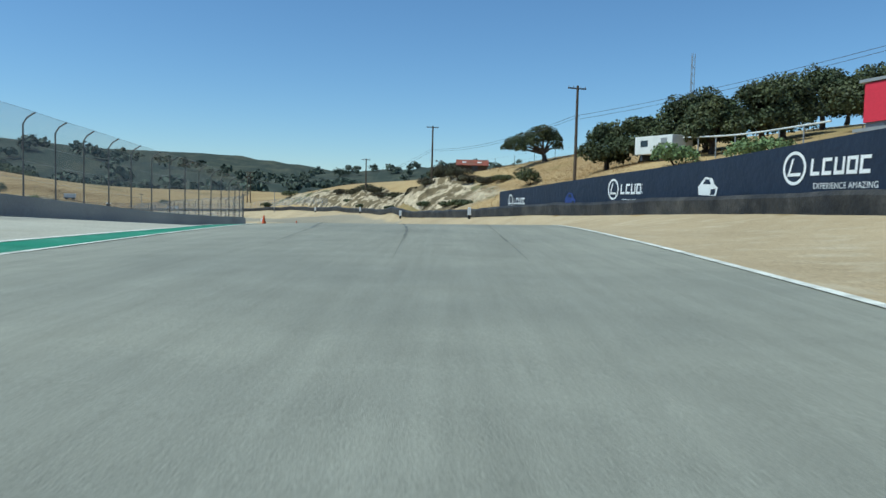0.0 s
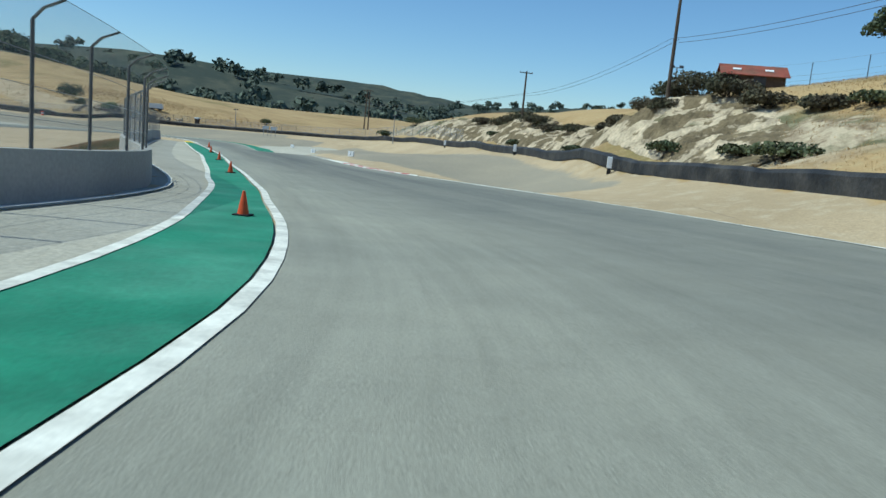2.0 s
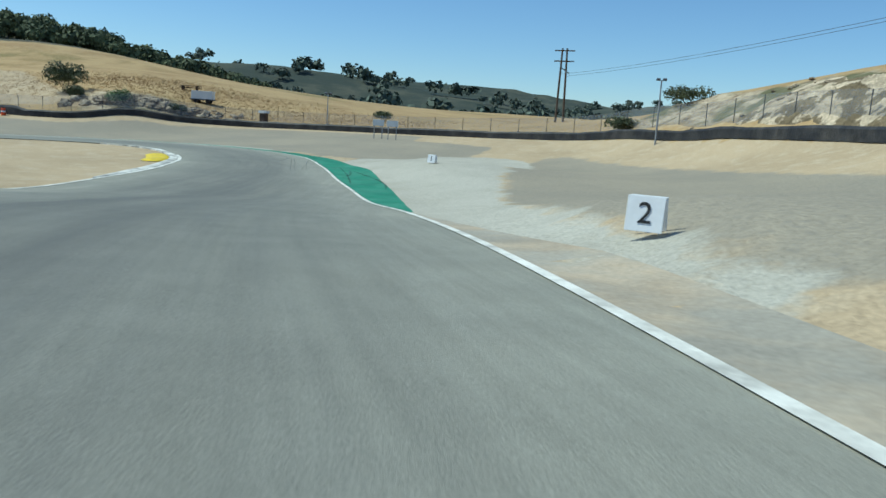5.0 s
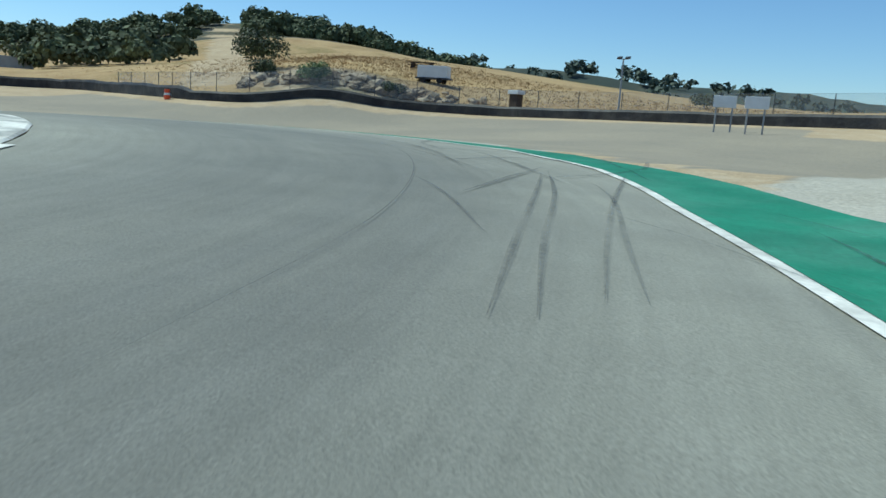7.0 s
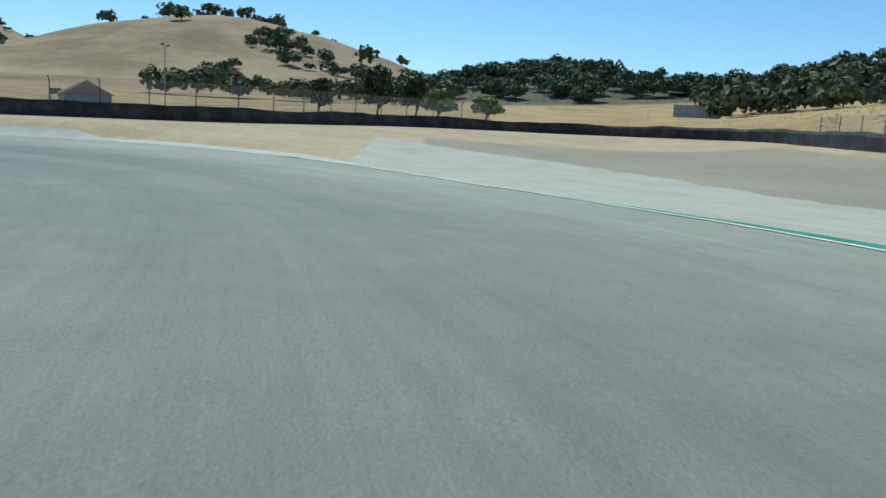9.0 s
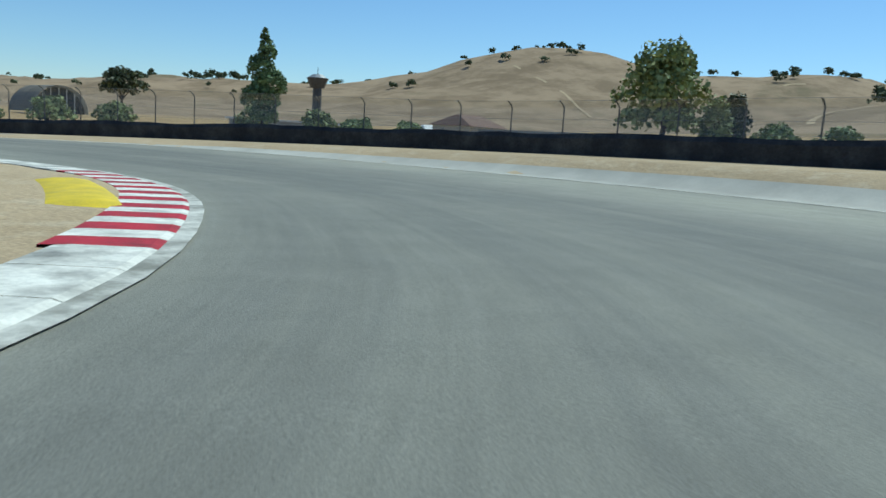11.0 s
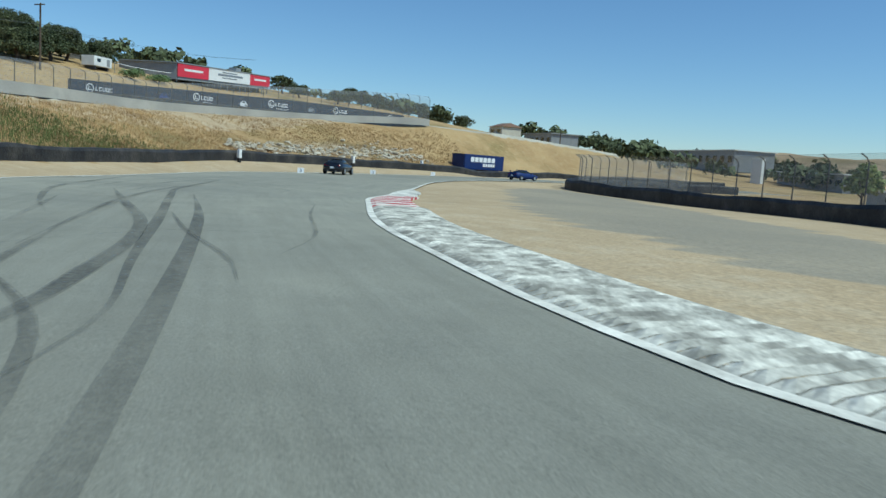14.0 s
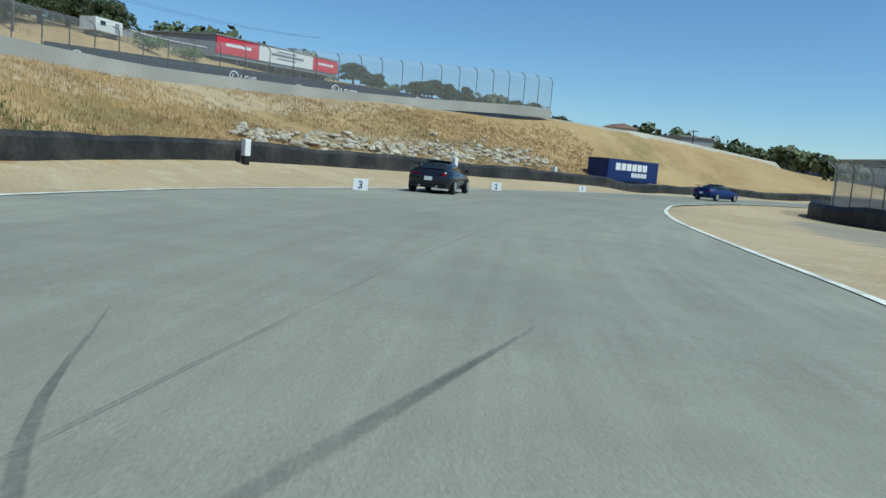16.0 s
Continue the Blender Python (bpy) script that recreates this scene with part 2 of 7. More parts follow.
def rubber_material():
    """Thin worn rubber: dark, broken up by grain so that the asphalt shows through."""
    m = bpy.data.materials.new("rubber_mark")
    m.use_nodes = True
    nt = m.node_tree
    b = nt.nodes["Principled BSDF"]
    b.inputs["Base Color"].default_value = (0.06, 0.058, 0.052, 1)
    b.inputs["Roughness"].default_value = 0.7
    place = nt.nodes.new("ShaderNodeNewGeometry").outputs["Position"]
    out = []
    for sc, lo, hi in ((0.55, 0.1, 0.56), (14.0, 0.4, 0.95)):
        n = nt.nodes.new("ShaderNodeTexNoise")
        n.inputs["Scale"].default_value, n.inputs["Detail"].default_value = sc, 5
        nt.links.new(place, n.inputs["Vector"])
        r = nt.nodes.new("ShaderNodeMapRange")
        r.inputs[1].default_value, r.inputs[2].default_value, r.inputs[3].default_value, r.inputs[4].default_value = 0.35, 0.65, lo, hi
        nt.links.new(n.outputs["Fac"], r.inputs[0])
        out.append(r.outputs[0])
    mm = nt.nodes.new("ShaderNodeMath")
    mm.operation = 'MULTIPLY'
    nt.links.new(out[0], mm.inputs[0])
    nt.links.new(out[1], mm.inputs[1])
    nt.links.new(mm.outputs[0], b.inputs["Alpha"])
    return m


RUBBER_MARK = rubber_material()
CHAIN_LINK = mesh_net("chain_link", 0.25, 0.05, (0.36, 0.36, 0.355))


# ---- tools ----
def part(name, bm, mat, parent=None, label=""):
    me = bpy.data.meshes.new(name)
    bm.to_mesh(me)
    bm.free()
    for mm in (mat if isinstance(mat, (list, tuple)) else [mat]):
        me.materials.append(mm)
    ob = new(name, me)
    if parent is not None:
        ob.parent = parent
    if label:
        ob["label"] = label
    return ob


def raw(name, verts, faces, mat, parent=None, label="", smooth=False):
    me = bpy.data.meshes.new(name)
    me.from_pydata([tuple(v) for v in verts], [], [tuple(q) for q in faces])
    for mm in (mat if isinstance(mat, (list, tuple)) else [mat]):
        me.materials.append(mm)
    if smooth:
        me.polygons.foreach_set("use_smooth", [True] * len(me.polygons))
    ob = new(name, me)
    if parent is not None:
        ob.parent = parent
    if label:
        ob["label"] = label
    return ob


def empty(name, m=None, **tags):
    ob = new(name)
    if m is not None:
        ob.matrix_world = m
    return tagged(ob, **tags)


def add_box(bm, size, m=None, bevel=0.0, mat=0):
    r = bmesh.ops.create_cube(bm, size=1.0, matrix=(m or Matrix()) @ Matrix.Diagonal((*size, 1)))
    faces = list({fc for v in r["verts"] for fc in v.link_faces})
    for fc in faces:
        fc.material_index = mat
    if bevel:
        bmesh.ops.bevel(bm, geom=list({e for v in r["verts"] for e in v.link_edges}), offset=bevel, segments=2, affect='EDGES', profile=0.6)


def box_bm(size, m=None, bevel=0.0):
    bm = bmesh.new()
    add_box(bm, size, m, bevel)
    return bm


def add_tube(bm, a, b, r1, r2=None, n=8):
    a, b = Vector(a), Vector(b)
    r2 = r1 if r2 is None else r2
    m = Matrix.Translation((a + b) / 2) @ (b - a).to_track_quat('Z', 'Y').to_matrix().to_4x4()
    bmesh.ops.create_cone(bm, cap_ends=True, segments=n, radius1=r1, radius2=r2, depth=(b - a).length, matrix=m)


def tube_bm(a, b, r1, r2=None, n=8):
    bm = bmesh.new()
    add_tube(bm, a, b, r1, r2, n)
    return bm


def spline(nodes, step=2.0):
    """A smooth line through nodes, sampled at even steps."""
    p = np.array(nodes, float)
    q = np.vstack([2 * p[0] - p[1], p, 2 * p[-1] - p[-2]])
    out = []
    for i in range(1, len(q) - 2):
        n = max(2, int(np.linalg.norm(q[i + 1] - q[i]) / step * 2))
        for k in range(n):
            t = k / n
            a, b, c, d = q[i - 1], q[i], q[i + 1], q[i + 2]
            out.append(0.5 * (2 * b + (c - a) * t + (2 * a - 5 * b + 4 * c - d) * t * t + (3 * b - a - 3 * c + d) * t ** 3))
    out.append(p[-1])
    out = np.array(out)
    s = np.r_[0, np.cumsum(np.linalg.norm(np.diff(out[:, :2], axis=0), axis=1))]
    u = np.linspace(0, s[-1], max(2, int(s[-1] / step) + 1))
    return np.array([np.interp(u, s, out[:, k]) for k in range(out.shape[1])]).T


def normals(line):
    d = np.gradient(line[:, :2], axis=0)
    d /= np.linalg.norm(d, axis=1)[:, None] + 1e-9
    return np.c_[d[:, 1], -d[:, 0]]


def offset(line, d):
    """A line moved d to the right of its way."""
    out = np.array(line[:, :2]) + normals(line) * (np.asarray(d)[:, None] if np.ndim(d) else d)
    return out


# ---- the plan ----
RIGHT_EDGE = spline([(6.0, -40), (4.9, 0), (4.9, 10), (5.2, 24), (4.8, 40), (3.2, 58), (0.0, 70), (-2.3, 76), (-6.6, 84.5), (-12.7, 93), (-16.5, 98.2), (-20.3, 103.4), (-23.2, 108), (-26.3, 113), (-29, 117.8), (-31.7, 122.5), (-33.9, 127.3), (-38.5, 136.5),
                     (-46.5, 151), (-52.5, 160.8), (-56.3, 166.8), (-59.7, 171.7), (-62.5, 175.9), (-65, 179.3), (-68.8, 183.6), (-75.5, 187.6), (-82.5, 190), (-90, 190.2), (-98, 188.3), (-108, 184), (-121, 177),
                     (-130.5, 167), (-134.5, 157.5), (-134.6, 147), (-131.8, 134), (-126.3, 122.8), (-119.3, 115.6), (-109.5, 112.9), (-103.5, 113.9), (-98.4, 113.2), (-95.4, 111.7), (-92.6, 109.8), (-88.2, 106.6), (-83.6, 102.3), (-79.6, 98.3), (-76.8, 94.5), (-73.2, 90), (-69.7, 84.9),
                     (-66, 80.1), (-62.2, 75), (-59.2, 70.6), (-55.2, 63.6), (-51.2, 54), (-47.8, 34), (-52, 10), (-66, -14)], 1.5)
LEFT_EDGE = spline([(-8.1, -40), (-7.8, 0), (-7.6, 27), (-7.6, 34), (-8.1, 43), (-8.7, 48.2), (-9.8, 55), (-10.8, 60), (-12.8, 65.5), (-15.6, 71.4), (-16.8, 74), (-18.7, 77.6), (-21.8, 83.4), (-25.2, 89.3), (-28.8, 96), (-33.7, 104.8), (-38.6, 112.8), (-47.1, 126.4), (-58.5, 144),
                    (-65.6, 159), (-69.6, 169.5), (-73, 174.8), (-79, 177.2), (-88, 177), (-98, 174), (-105.5, 169), (-109.8, 164.6), (-112.8, 160), (-114.7, 154.5),
                    (-115.4, 150.5), (-115.4, 147.2), (-114.75, 143.5), (-113.05, 138.9), (-110.2, 133.8), (-107.2, 130.2), (-102, 127.2), (-94, 123), (-82, 115.2),
                    (-71.9, 107.5), (-65.5, 100.8), (-57, 90.6), (-51.7, 82), (-44.8, 65.4), (-40, 44), (-38.5, 22), (-42, -4), (-54, -28)], 1.5)
OUTER_BARRIER = spline([(16.8, 10, 7.1), (13.5, 33, 7.0), (3.4, 74.8, 5.75), (-5.3, 106.4, 4.95), (-14.4, 137.5, 4.75), (-29, 175.6, 4.35), (-46, 207, 3.6),
                        (-66, 221.5, 2.8), (-100.8, 225, 2.2), (-113.8, 219, 2.1), (-127.3, 211.5, 1.9), (-157, 213.9, 2.2), (-173, 200, 1.9), (-168, 182, 1.8),
                        (-149.5, 165.8, 1.4), (-144, 149, 1.1), (-139.5, 130, 0.65), (-129, 113.2, 0.1), (-119.3, 100.6, -0.4), (-108.3, 88.4, -0.9),
                        (-88.4, 68.5, -1.3), (-70.7, 53, -1.7), (-54, 41, -1.55), (-52.5, 26, -1.4), (-60, 2, -1.3)], 2.0)
SLOPE_BARRIER = spline([(-84, 136, -0.45), (-70, 122, -0.7), (-56, 103, -0.85), (-47, 89, -0.85), (-40, 77, -0.55), (-36.8, 60, -0.55), (-33.5, 42, -0.75), (-31.5, 26, -0.8),
                        (-32, 8, -0.8), (-37, -12, -0.8), (-46, -32, -0.8)], 2.0)
PIT_WALL = spline([(-18.1, 25, 5.95), (-18, 30, 5.85), (-17.4, 40, 5.55), (-16.8, 48, 5.2), (-16.6, 58, 4.75), (-18, 68, 4.45), (-21, 75, 4.25), (-30.5, 88.5, 3.95), (-40, 105, 3.7), (-50.5, 124.5, 3.3),
                   (-53.5, 130.5, 3.1)], 1.5)
PIT_SIDE = np.vstack([[(-19, -40), (-18.4, 0)], PIT_WALL[:, :2]])
# Heights: the road along its middle, the feet of the barriers, and the slopes round about.
ROAD_Z = [(0, -40, 4.6), (0, 0, 5.96), (-2.7, 26.7, 6.2), (-5, 40.3, 5.76), (-8, 53.8, 5.1), (-12, 67.2, 4.45), (-16.3, 80.7, 3.95), (-22, 94.9, 3.55), (-28.4, 109, 3.1),
          (-36, 125, 2.72), (-40.4, 135, 2.35), (-44.7, 144.5, 1.87), (-49, 153, 1.22), (-54.6, 162.3, 0.44), (-61.8, 170.8, 0.38), (-68, 176, 0.62), (-74.7, 180.4, 0.98), (-85.8, 182, 0.93), (-97.8, 179.4, 0.64)]
ROAD_Z2 = [(-107, 173.3, 0.33), (-114.5, 158.4, 0.0), (-114, 139.8, -0.3), (-105.2, 123.7, -0.43), (-91.8, 111.5, -0.62), (-82.6, 104.2, -0.73), (-72.1, 94.8, -0.98),
           (-60, 80, -1.05), (-50, 62, -1.1), (-45, 40, -1.1), (-44, 16, -1.1), (-57, -20, -1.1), (-124, 150, 0.3), (-92, 150, 0.2), (-95, 135, -0.2), (-75, 150, 0.7)]
EAST_Z = [(12.1, 72.1, 9.6), (16, 61, 11.0), (15.5, 73.5, 10.6), (20.5, 67, 11.4), (20.5, 59.5, 11.2), (24, 44, 11.2), (45, 8, 13), (13.5, 103.7, 13.1), (4, 117, 11.6), (-2, 116, 11.0), (-16.9, 162.7, 9.0), (-1, 140, 11.4),
          (30, 120, 15.5), (36, 76, 15.2), (70, 40, 17), (80, 110, 20), (20, 170, 13), (12, 216, 14.5), (60, 200, 18), (22, 10, 8.6), (20, -40, 8), (60, -40, 14),
          (120, 0, 20), (140, 150, 25), (-30.1, 124.6, 3.27), (-28, 127, 3.5), (-22, 131, 4.2), (-41.3, 145.8, 2.66), (-38, 150, 3.0), (-57, 178.7, 1.6),
          (-44, 213, 7.2), (-36, 200, 7.7), (-30, 191, 8.1), (-25, 187, 8.6), (-21, 183.5, 9.4), (-18.5, 179, 9.5), (-14.6, 214, 12.6), (-30, 228, 10), (-14, 197, 11.4), (0, 240, 14.5)]
NORTH_Z = [(-61.7, 239.6, 5.4), (-46, 236, 7.4), (-114, 231, 5.0), (-123, 217, 3.6), (-117, 219, 4.4), (-132, 222, 5.4), (-135, 240, 8.6), (-185, 240, 7.5), (-220, 230, 5.0), (-190, 205, 2.6),
           (-160, 260, 11.3), (-150, 288, 11), (-120, 262, 7.4), (-96, 272, 4.9), (-60, 300, 4.6), (0, 300, 9), (-240, 190, 5)]
WEST_Z = [(-176, 108, 0.9), (-190, 107, 1.0), (-325, 78, 5), (-133, 32, -0.4), (-94, 50, -1.2), (-80, 20, -1.4), (-42, -66, 0.0), (-131, -68, 0.5), (-4, -50, 4.0), (-60, -40, -1.2),
          (-230, 120, 1.5), (-200, 0, 0.5), (-300, -60, 4), (-120, -160, 1), (-20, -140, 3), (-240, 150, 2.2), (-28.2, 22.5, -0.65), (-28, 30, -0.55), (-28.2, 14, -0.65), (-28, 0, -0.5), (-18.4, 12, 5.9), (-19, -10, 5.2), (-20, 24, 5.6), (-20.5, 0, 5.0), (-21, -30, 4.2), (-18.8, 50, 4.95), (-18.8, 60, 4.5), (-20.4, 69, 4.15), (-23.6, 77, 3.8), (-33, 91, 3.4), (-42.5, 107, 2.9)]
CONTROL = np.array([*ROAD_Z, *ROAD_Z2, *EAST_Z, *NORTH_Z, *WEST_Z, *OUTER_BARRIER[::4].tolist(), *SLOPE_BARRIER[::5].tolist(), *PIT_WALL[::10].tolist()])
SOFT = 7.0


def kernel(p, q):
    return np.sqrt(((p[:, None, :] - q[None, :, :]) ** 2).sum(-1) + SOFT ** 2)


n_c = len(CONTROL)
big = np.zeros((n_c + 1, n_c + 1))
big[:n_c, :n_c] = kernel(CONTROL[:, :2], CONTROL[:, :2]) - np.eye(n_c) * 0.6
big[:n_c, n_c] = big[n_c, :n_c] = 1
ROAD_MID = spline([*ROAD_Z, *ROAD_Z2[:12]], 1.5)
ROAD_SIDE = normals(ROAD_MID)
ROAD_S = np.r_[0, np.cumsum(np.linalg.norm(np.diff(ROAD_MID[:, :2], axis=0), axis=1))]
ROAD_GRADE = np.gradient(ROAD_MID[:, 2], ROAD_S)
LEFT_RISE = np.interp(ROAD_S, [0, 60, 87, 97, 106, 122, 147, 182, 200], [-0.02, -0.04, -0.04, -0.025, 0.01, 0.02, 0.04, 0.04, 0.0])
# the pit lane climbs towards its wall
LANE_RISE = np.interp(ROAD_S, [0, 60, 72, 80, 88, 94, 99, 104, 110, 150], [0.07, 0.075, 0.07, 0.06, 0.03, 0.02, 0.008, 0.0, 0.0, 0.0])
ROAD_CAMBER = np.interp(ROAD_S, [0, 60, 85, 120, 150, 190, 225, 242, 285], [0.0, 0.0, 0.022, 0.02, 0.0, 0.0, 0.006, -0.02, 0.0])
WEIGHTS = np.linalg.solve(big, np.r_[CONTROL[:, 2], 0])

# Far hills: middle, half widths, turn in degrees, height.
HILLS = [(-342, 374, 88, 60, 35, 26.5), (-250, 320, 60, 45, 20, 12), (-620, 900, 420, 150, 20, 62), (-1100, 600, 400, 200, -20, 60), (-1700, 3300, 1700, 420, 14, 230),
         (300, 2300, 1100, 420, -12, 120), (-3200, 2300, 900, 500, 40, 190), (-900, 1650, 420, 220, 20, 55), (-957, -850, 340, 260, 30, 150), (-480, -1050, 300, 200, 0, 50), (-1250, -500, 330, 200, 10, 112), (-790, 5, 240, 200, 0, 80),
         (330, 60, 170, 220, 10, 16), (260, 420, 180, 150, 0, 16), (-450, 245, 80, 60, 0, 17), (150, -700, 400, 160, 0, 26), (-100, -1300, 500, 260, 0, 40)]


def inside(poly, pts):
    x, y = pts[:, 0], pts[:, 1]
    res = np.zeros(len(pts), bool)
    px, py = poly[:, 0], poly[:, 1]
    j = len(poly) - 1
    for i in range(len(poly)):
        c = (py[i] > y) != (py[j] > y)
        with np.errstate(divide='ignore', invalid='ignore'):
            res ^= c & (x < (px[j] - px[i]) * (y - py[i]) / (py[j] - py[i]) + px[i])
        j = i
    return res


def gap_to(line, pts):
    out = np.full(len(pts), 1e9)
    for i in range(0, len(line)):
        out = np.minimum(out, (pts[:, 0] - line[i, 0]) ** 2 + (pts[:, 1] - line[i, 1]) ** 2)
    return np.sqrt(out)


ROAD_POLY = np.vstack([RIGHT_EDGE, LEFT_EDGE[::-1]])
PIT_POLY = np.vstack([LEFT_EDGE[:124], PIT_SIDE[::-1]])


def height(xy):
    xy = np.atleast_2d(np.asarray(xy, float))[:, :2]
    far = np.linalg.norm(xy - (-60, 110), axis=1)
    near = xy.copy()
    lim = 330.0
    k = np.where(far > lim, lim / np.maximum(far, 1e-6), 1.0)
    near = (-60, 110) + (xy - (-60, 110)) * k[:, None]
    z = np.empty(len(xy))
    for i in range(0, len(xy), 20000):
        z[i:i + 20000] = kernel(near[i:i + 20000], CONTROL[:, :2]) @ WEIGHTS[:n_c] + WEIGHTS[n_c]
    close = np.where((np.abs(xy[:, 0] + 70) < 95) & (np.abs(xy[:, 1] - 80) < 135))[0]
    if len(close):
        c = xy[close]
        best, where = np.full(len(c), 1e9), np.zeros(len(c), int)
        for i in range(len(ROAD_MID)):
            d = (c[:, 0] - ROAD_MID[i, 0]) ** 2 + (c[:, 1] - ROAD_MID[i, 1]) ** 2
            where = np.where(d < best, i, where)
            best = np.minimum(d, best)
        out = np.where(inside(ROAD_POLY, c) | inside(PIT_POLY, c), 0.0, np.minimum(gap_to(RIGHT_EDGE, c), gap_to(LEFT_EDGE, c)))
        w = np.clip(1 - (out - 0.6) / np.where(c[:, 1] > 160, 6.0, 2.4), 0, 1)
        w = w * w * (3 - 2 * w)
        lateral = ((c - ROAD_MID[where, :2]) * ROAD_SIDE[where]).sum(1)
        ahead = ((c - ROAD_MID[where, :2]) * np.c_[-ROAD_SIDE[where, 1], ROAD_SIDE[where, 0]]).sum(1)
        zr = ROAD_MID[where, 2] + np.clip(ahead, -2, 2) * ROAD_GRADE[where] + ROAD_CAMBER[where] * np.maximum(lateral, 0) + LEFT_RISE[where] * np.clip(-lateral - 2.0, 0, 12) + LANE_RISE[where] * np.clip(-lateral - 6.5, 0, 8)
        z[close] = z[close] * (1 - w) + zr * w
    fade = np.clip((far - lim) / 500, 0, 1)
    z = z * (1 - fade) + 5.0 * fade
    ease = np.clip((far - 125) / 90, 0, 1)
    ease = ease * ease * (3 - 2 * ease)
    for cx, cy, rx, ry, turn, h in HILLS:
        a = radians(turn)
        dx, dy = xy[:, 0] - cx, xy[:, 1] - cy
        u, v = (dx * math.cos(a) + dy * math.sin(a)) / rx, (-dx * math.sin(a) + dy * math.cos(a)) / ry
        z += h * np.exp(-(u * u + v * v)) * ease
    return z


def on_ground(x, y, dz=0.0):
    return Vector((x, y, float(height([(x, y)])[0]) + dz))


# ---- the ground: one sheet out to the horizon ----
def steps(a, b, fine, far):
    mid = list(np.arange(a, b + 0.1, fine))
    lo, hi, g, s = a, b, [], fine
    up = []
    while hi < far:
        s *= 1.12
        hi += s
        up.append(hi)
    s = fine
    while lo > -far:
        s *= 1.12
        lo -= s
        g.append(lo)
    return np.array(g[::-1] + mid + up)


gx, gy = steps(-210, 60, 1.35, 4600), steps(-60, 270, 1.35, 4600)
GX, GY = np.meshgrid(gx, gy)
flat = np.c_[GX.ravel(), GY.ravel()]
gz = height(flat)
near_zone = (np.abs(flat[:, 0] + 75) < 200) & (np.abs(flat[:, 1] - 105) < 220)
sub = flat[near_zone]
in_road = inside(ROAD_POLY, sub)
d_edge = np.minimum(gap_to(RIGHT_EDGE, sub), gap_to(LEFT_EDGE, sub))
gz_near = gz[near_zone]
gz_near -= np.where(in_road, (0.1 * np.clip((d_edge - 1.0) / 1.0, 0, 1) + 0.25 * np.clip((d_edge - 1.2) / 2.0, 0, 1)), 0)
under = ~in_road & (sub[:, 1] > 118) & (gap_to(RIGHT_EDGE, sub) < 2.9)
gz_near -= np.where(under, 0.1, 0)
gz_near -= np.where(~in_road & (sub[:, 1] < 118) & (sub[:, 0] > -45) & (gap_to(RIGHT_EDGE, sub) < 1.9), 0.07, 0)
apex = ~in_road & (np.abs(sub[:, 1] - 146) < 20) & (np.abs(sub[:, 0] + 110) < 9)
gz_near += np.where(apex, 0.09 * np.clip(gap_to(LEFT_EDGE, sub) / 1.0 - 0.3, 0, 1), 0)
# Rough rock on the cut bank above the barrier, and lumps on the slopes.
d_bar = gap_to(OUTER_BARRIER, sub)
cut = (sub[:, 0] > -52) & (sub[:, 1] > 86) & (sub[:, 1] < 222) & (d_bar < 15) & ~in_road
close_bar = np.array([int(np.argmin((OUTER_BARRIER[:, 0] - x) ** 2 + (OUTER_BARRIER[:, 1] - y) ** 2)) if c_ else 0 for (x, y), c_ in zip(sub, cut)])
side = ((sub - OUTER_BARRIER[close_bar, :2]) * normals(OUTER_BARRIER)[close_bar]).sum(1)
rock_amount = np.where(cut & (side > 0), np.clip((d_bar - 1.2) / 2, 0, 1) * np.clip((10.5 - d_bar) / 3, 0, 1) * np.clip((sub[:, 1] - 86) / 10, 0, 1), 0)
lump = np.array([noise.fractal(Vector((x * 0.28, y * 0.28, 3.0)), 1.0, 2.0, 4) for x, y in sub])
gz_near += rock_amount * lump * 0.7
gz[near_zone] = gz_near
swell = np.array([noise.fractal(Vector((x * 0.012, y * 0.012, 7.0)), 1.0, 2.0, 5) if (abs(x + 75) > 190 or abs(y - 105) > 200) else 0.0 for x, y in flat])
gz += swell * np.clip(np.linalg.norm(flat - (-75, 105), axis=1) / 400 - 0.5, 0, 3) * 3.0
nx, ny = len(gx), len(gy)
idx = np.arange(nx * ny).reshape(ny, nx)
quads = np.stack([idx[:-1, :-1], idx[:-1, 1:], idx[1:, 1:], idx[1:, :-1]], -1).reshape(-1, 4)
GROUND_FLAT, GROUND_Z = flat, gz


def sheet_z(xy):
    """The height of the sheet itself, between its grid lines."""
    xy = np.atleast_2d(np.asarray(xy, float))
    Z = GROUND_Z.reshape(ny, nx)
    i = np.clip(np.searchsorted(gx, xy[:, 0]) - 1, 0, nx - 2)
    j = np.clip(np.searchsorted(gy, xy[:, 1]) - 1, 0, ny - 2)
    u = (xy[:, 0] - gx[i]) / (gx[i + 1] - gx[i])
    w = (xy[:, 1] - gy[j]) / (gy[j + 1] - gy[j])
    return Z[j, i] * (1 - u) * (1 - w) + Z[j, i + 1] * u * (1 - w) + Z[j + 1, i] * (1 - u) * w + Z[j + 1, i + 1] * u * w


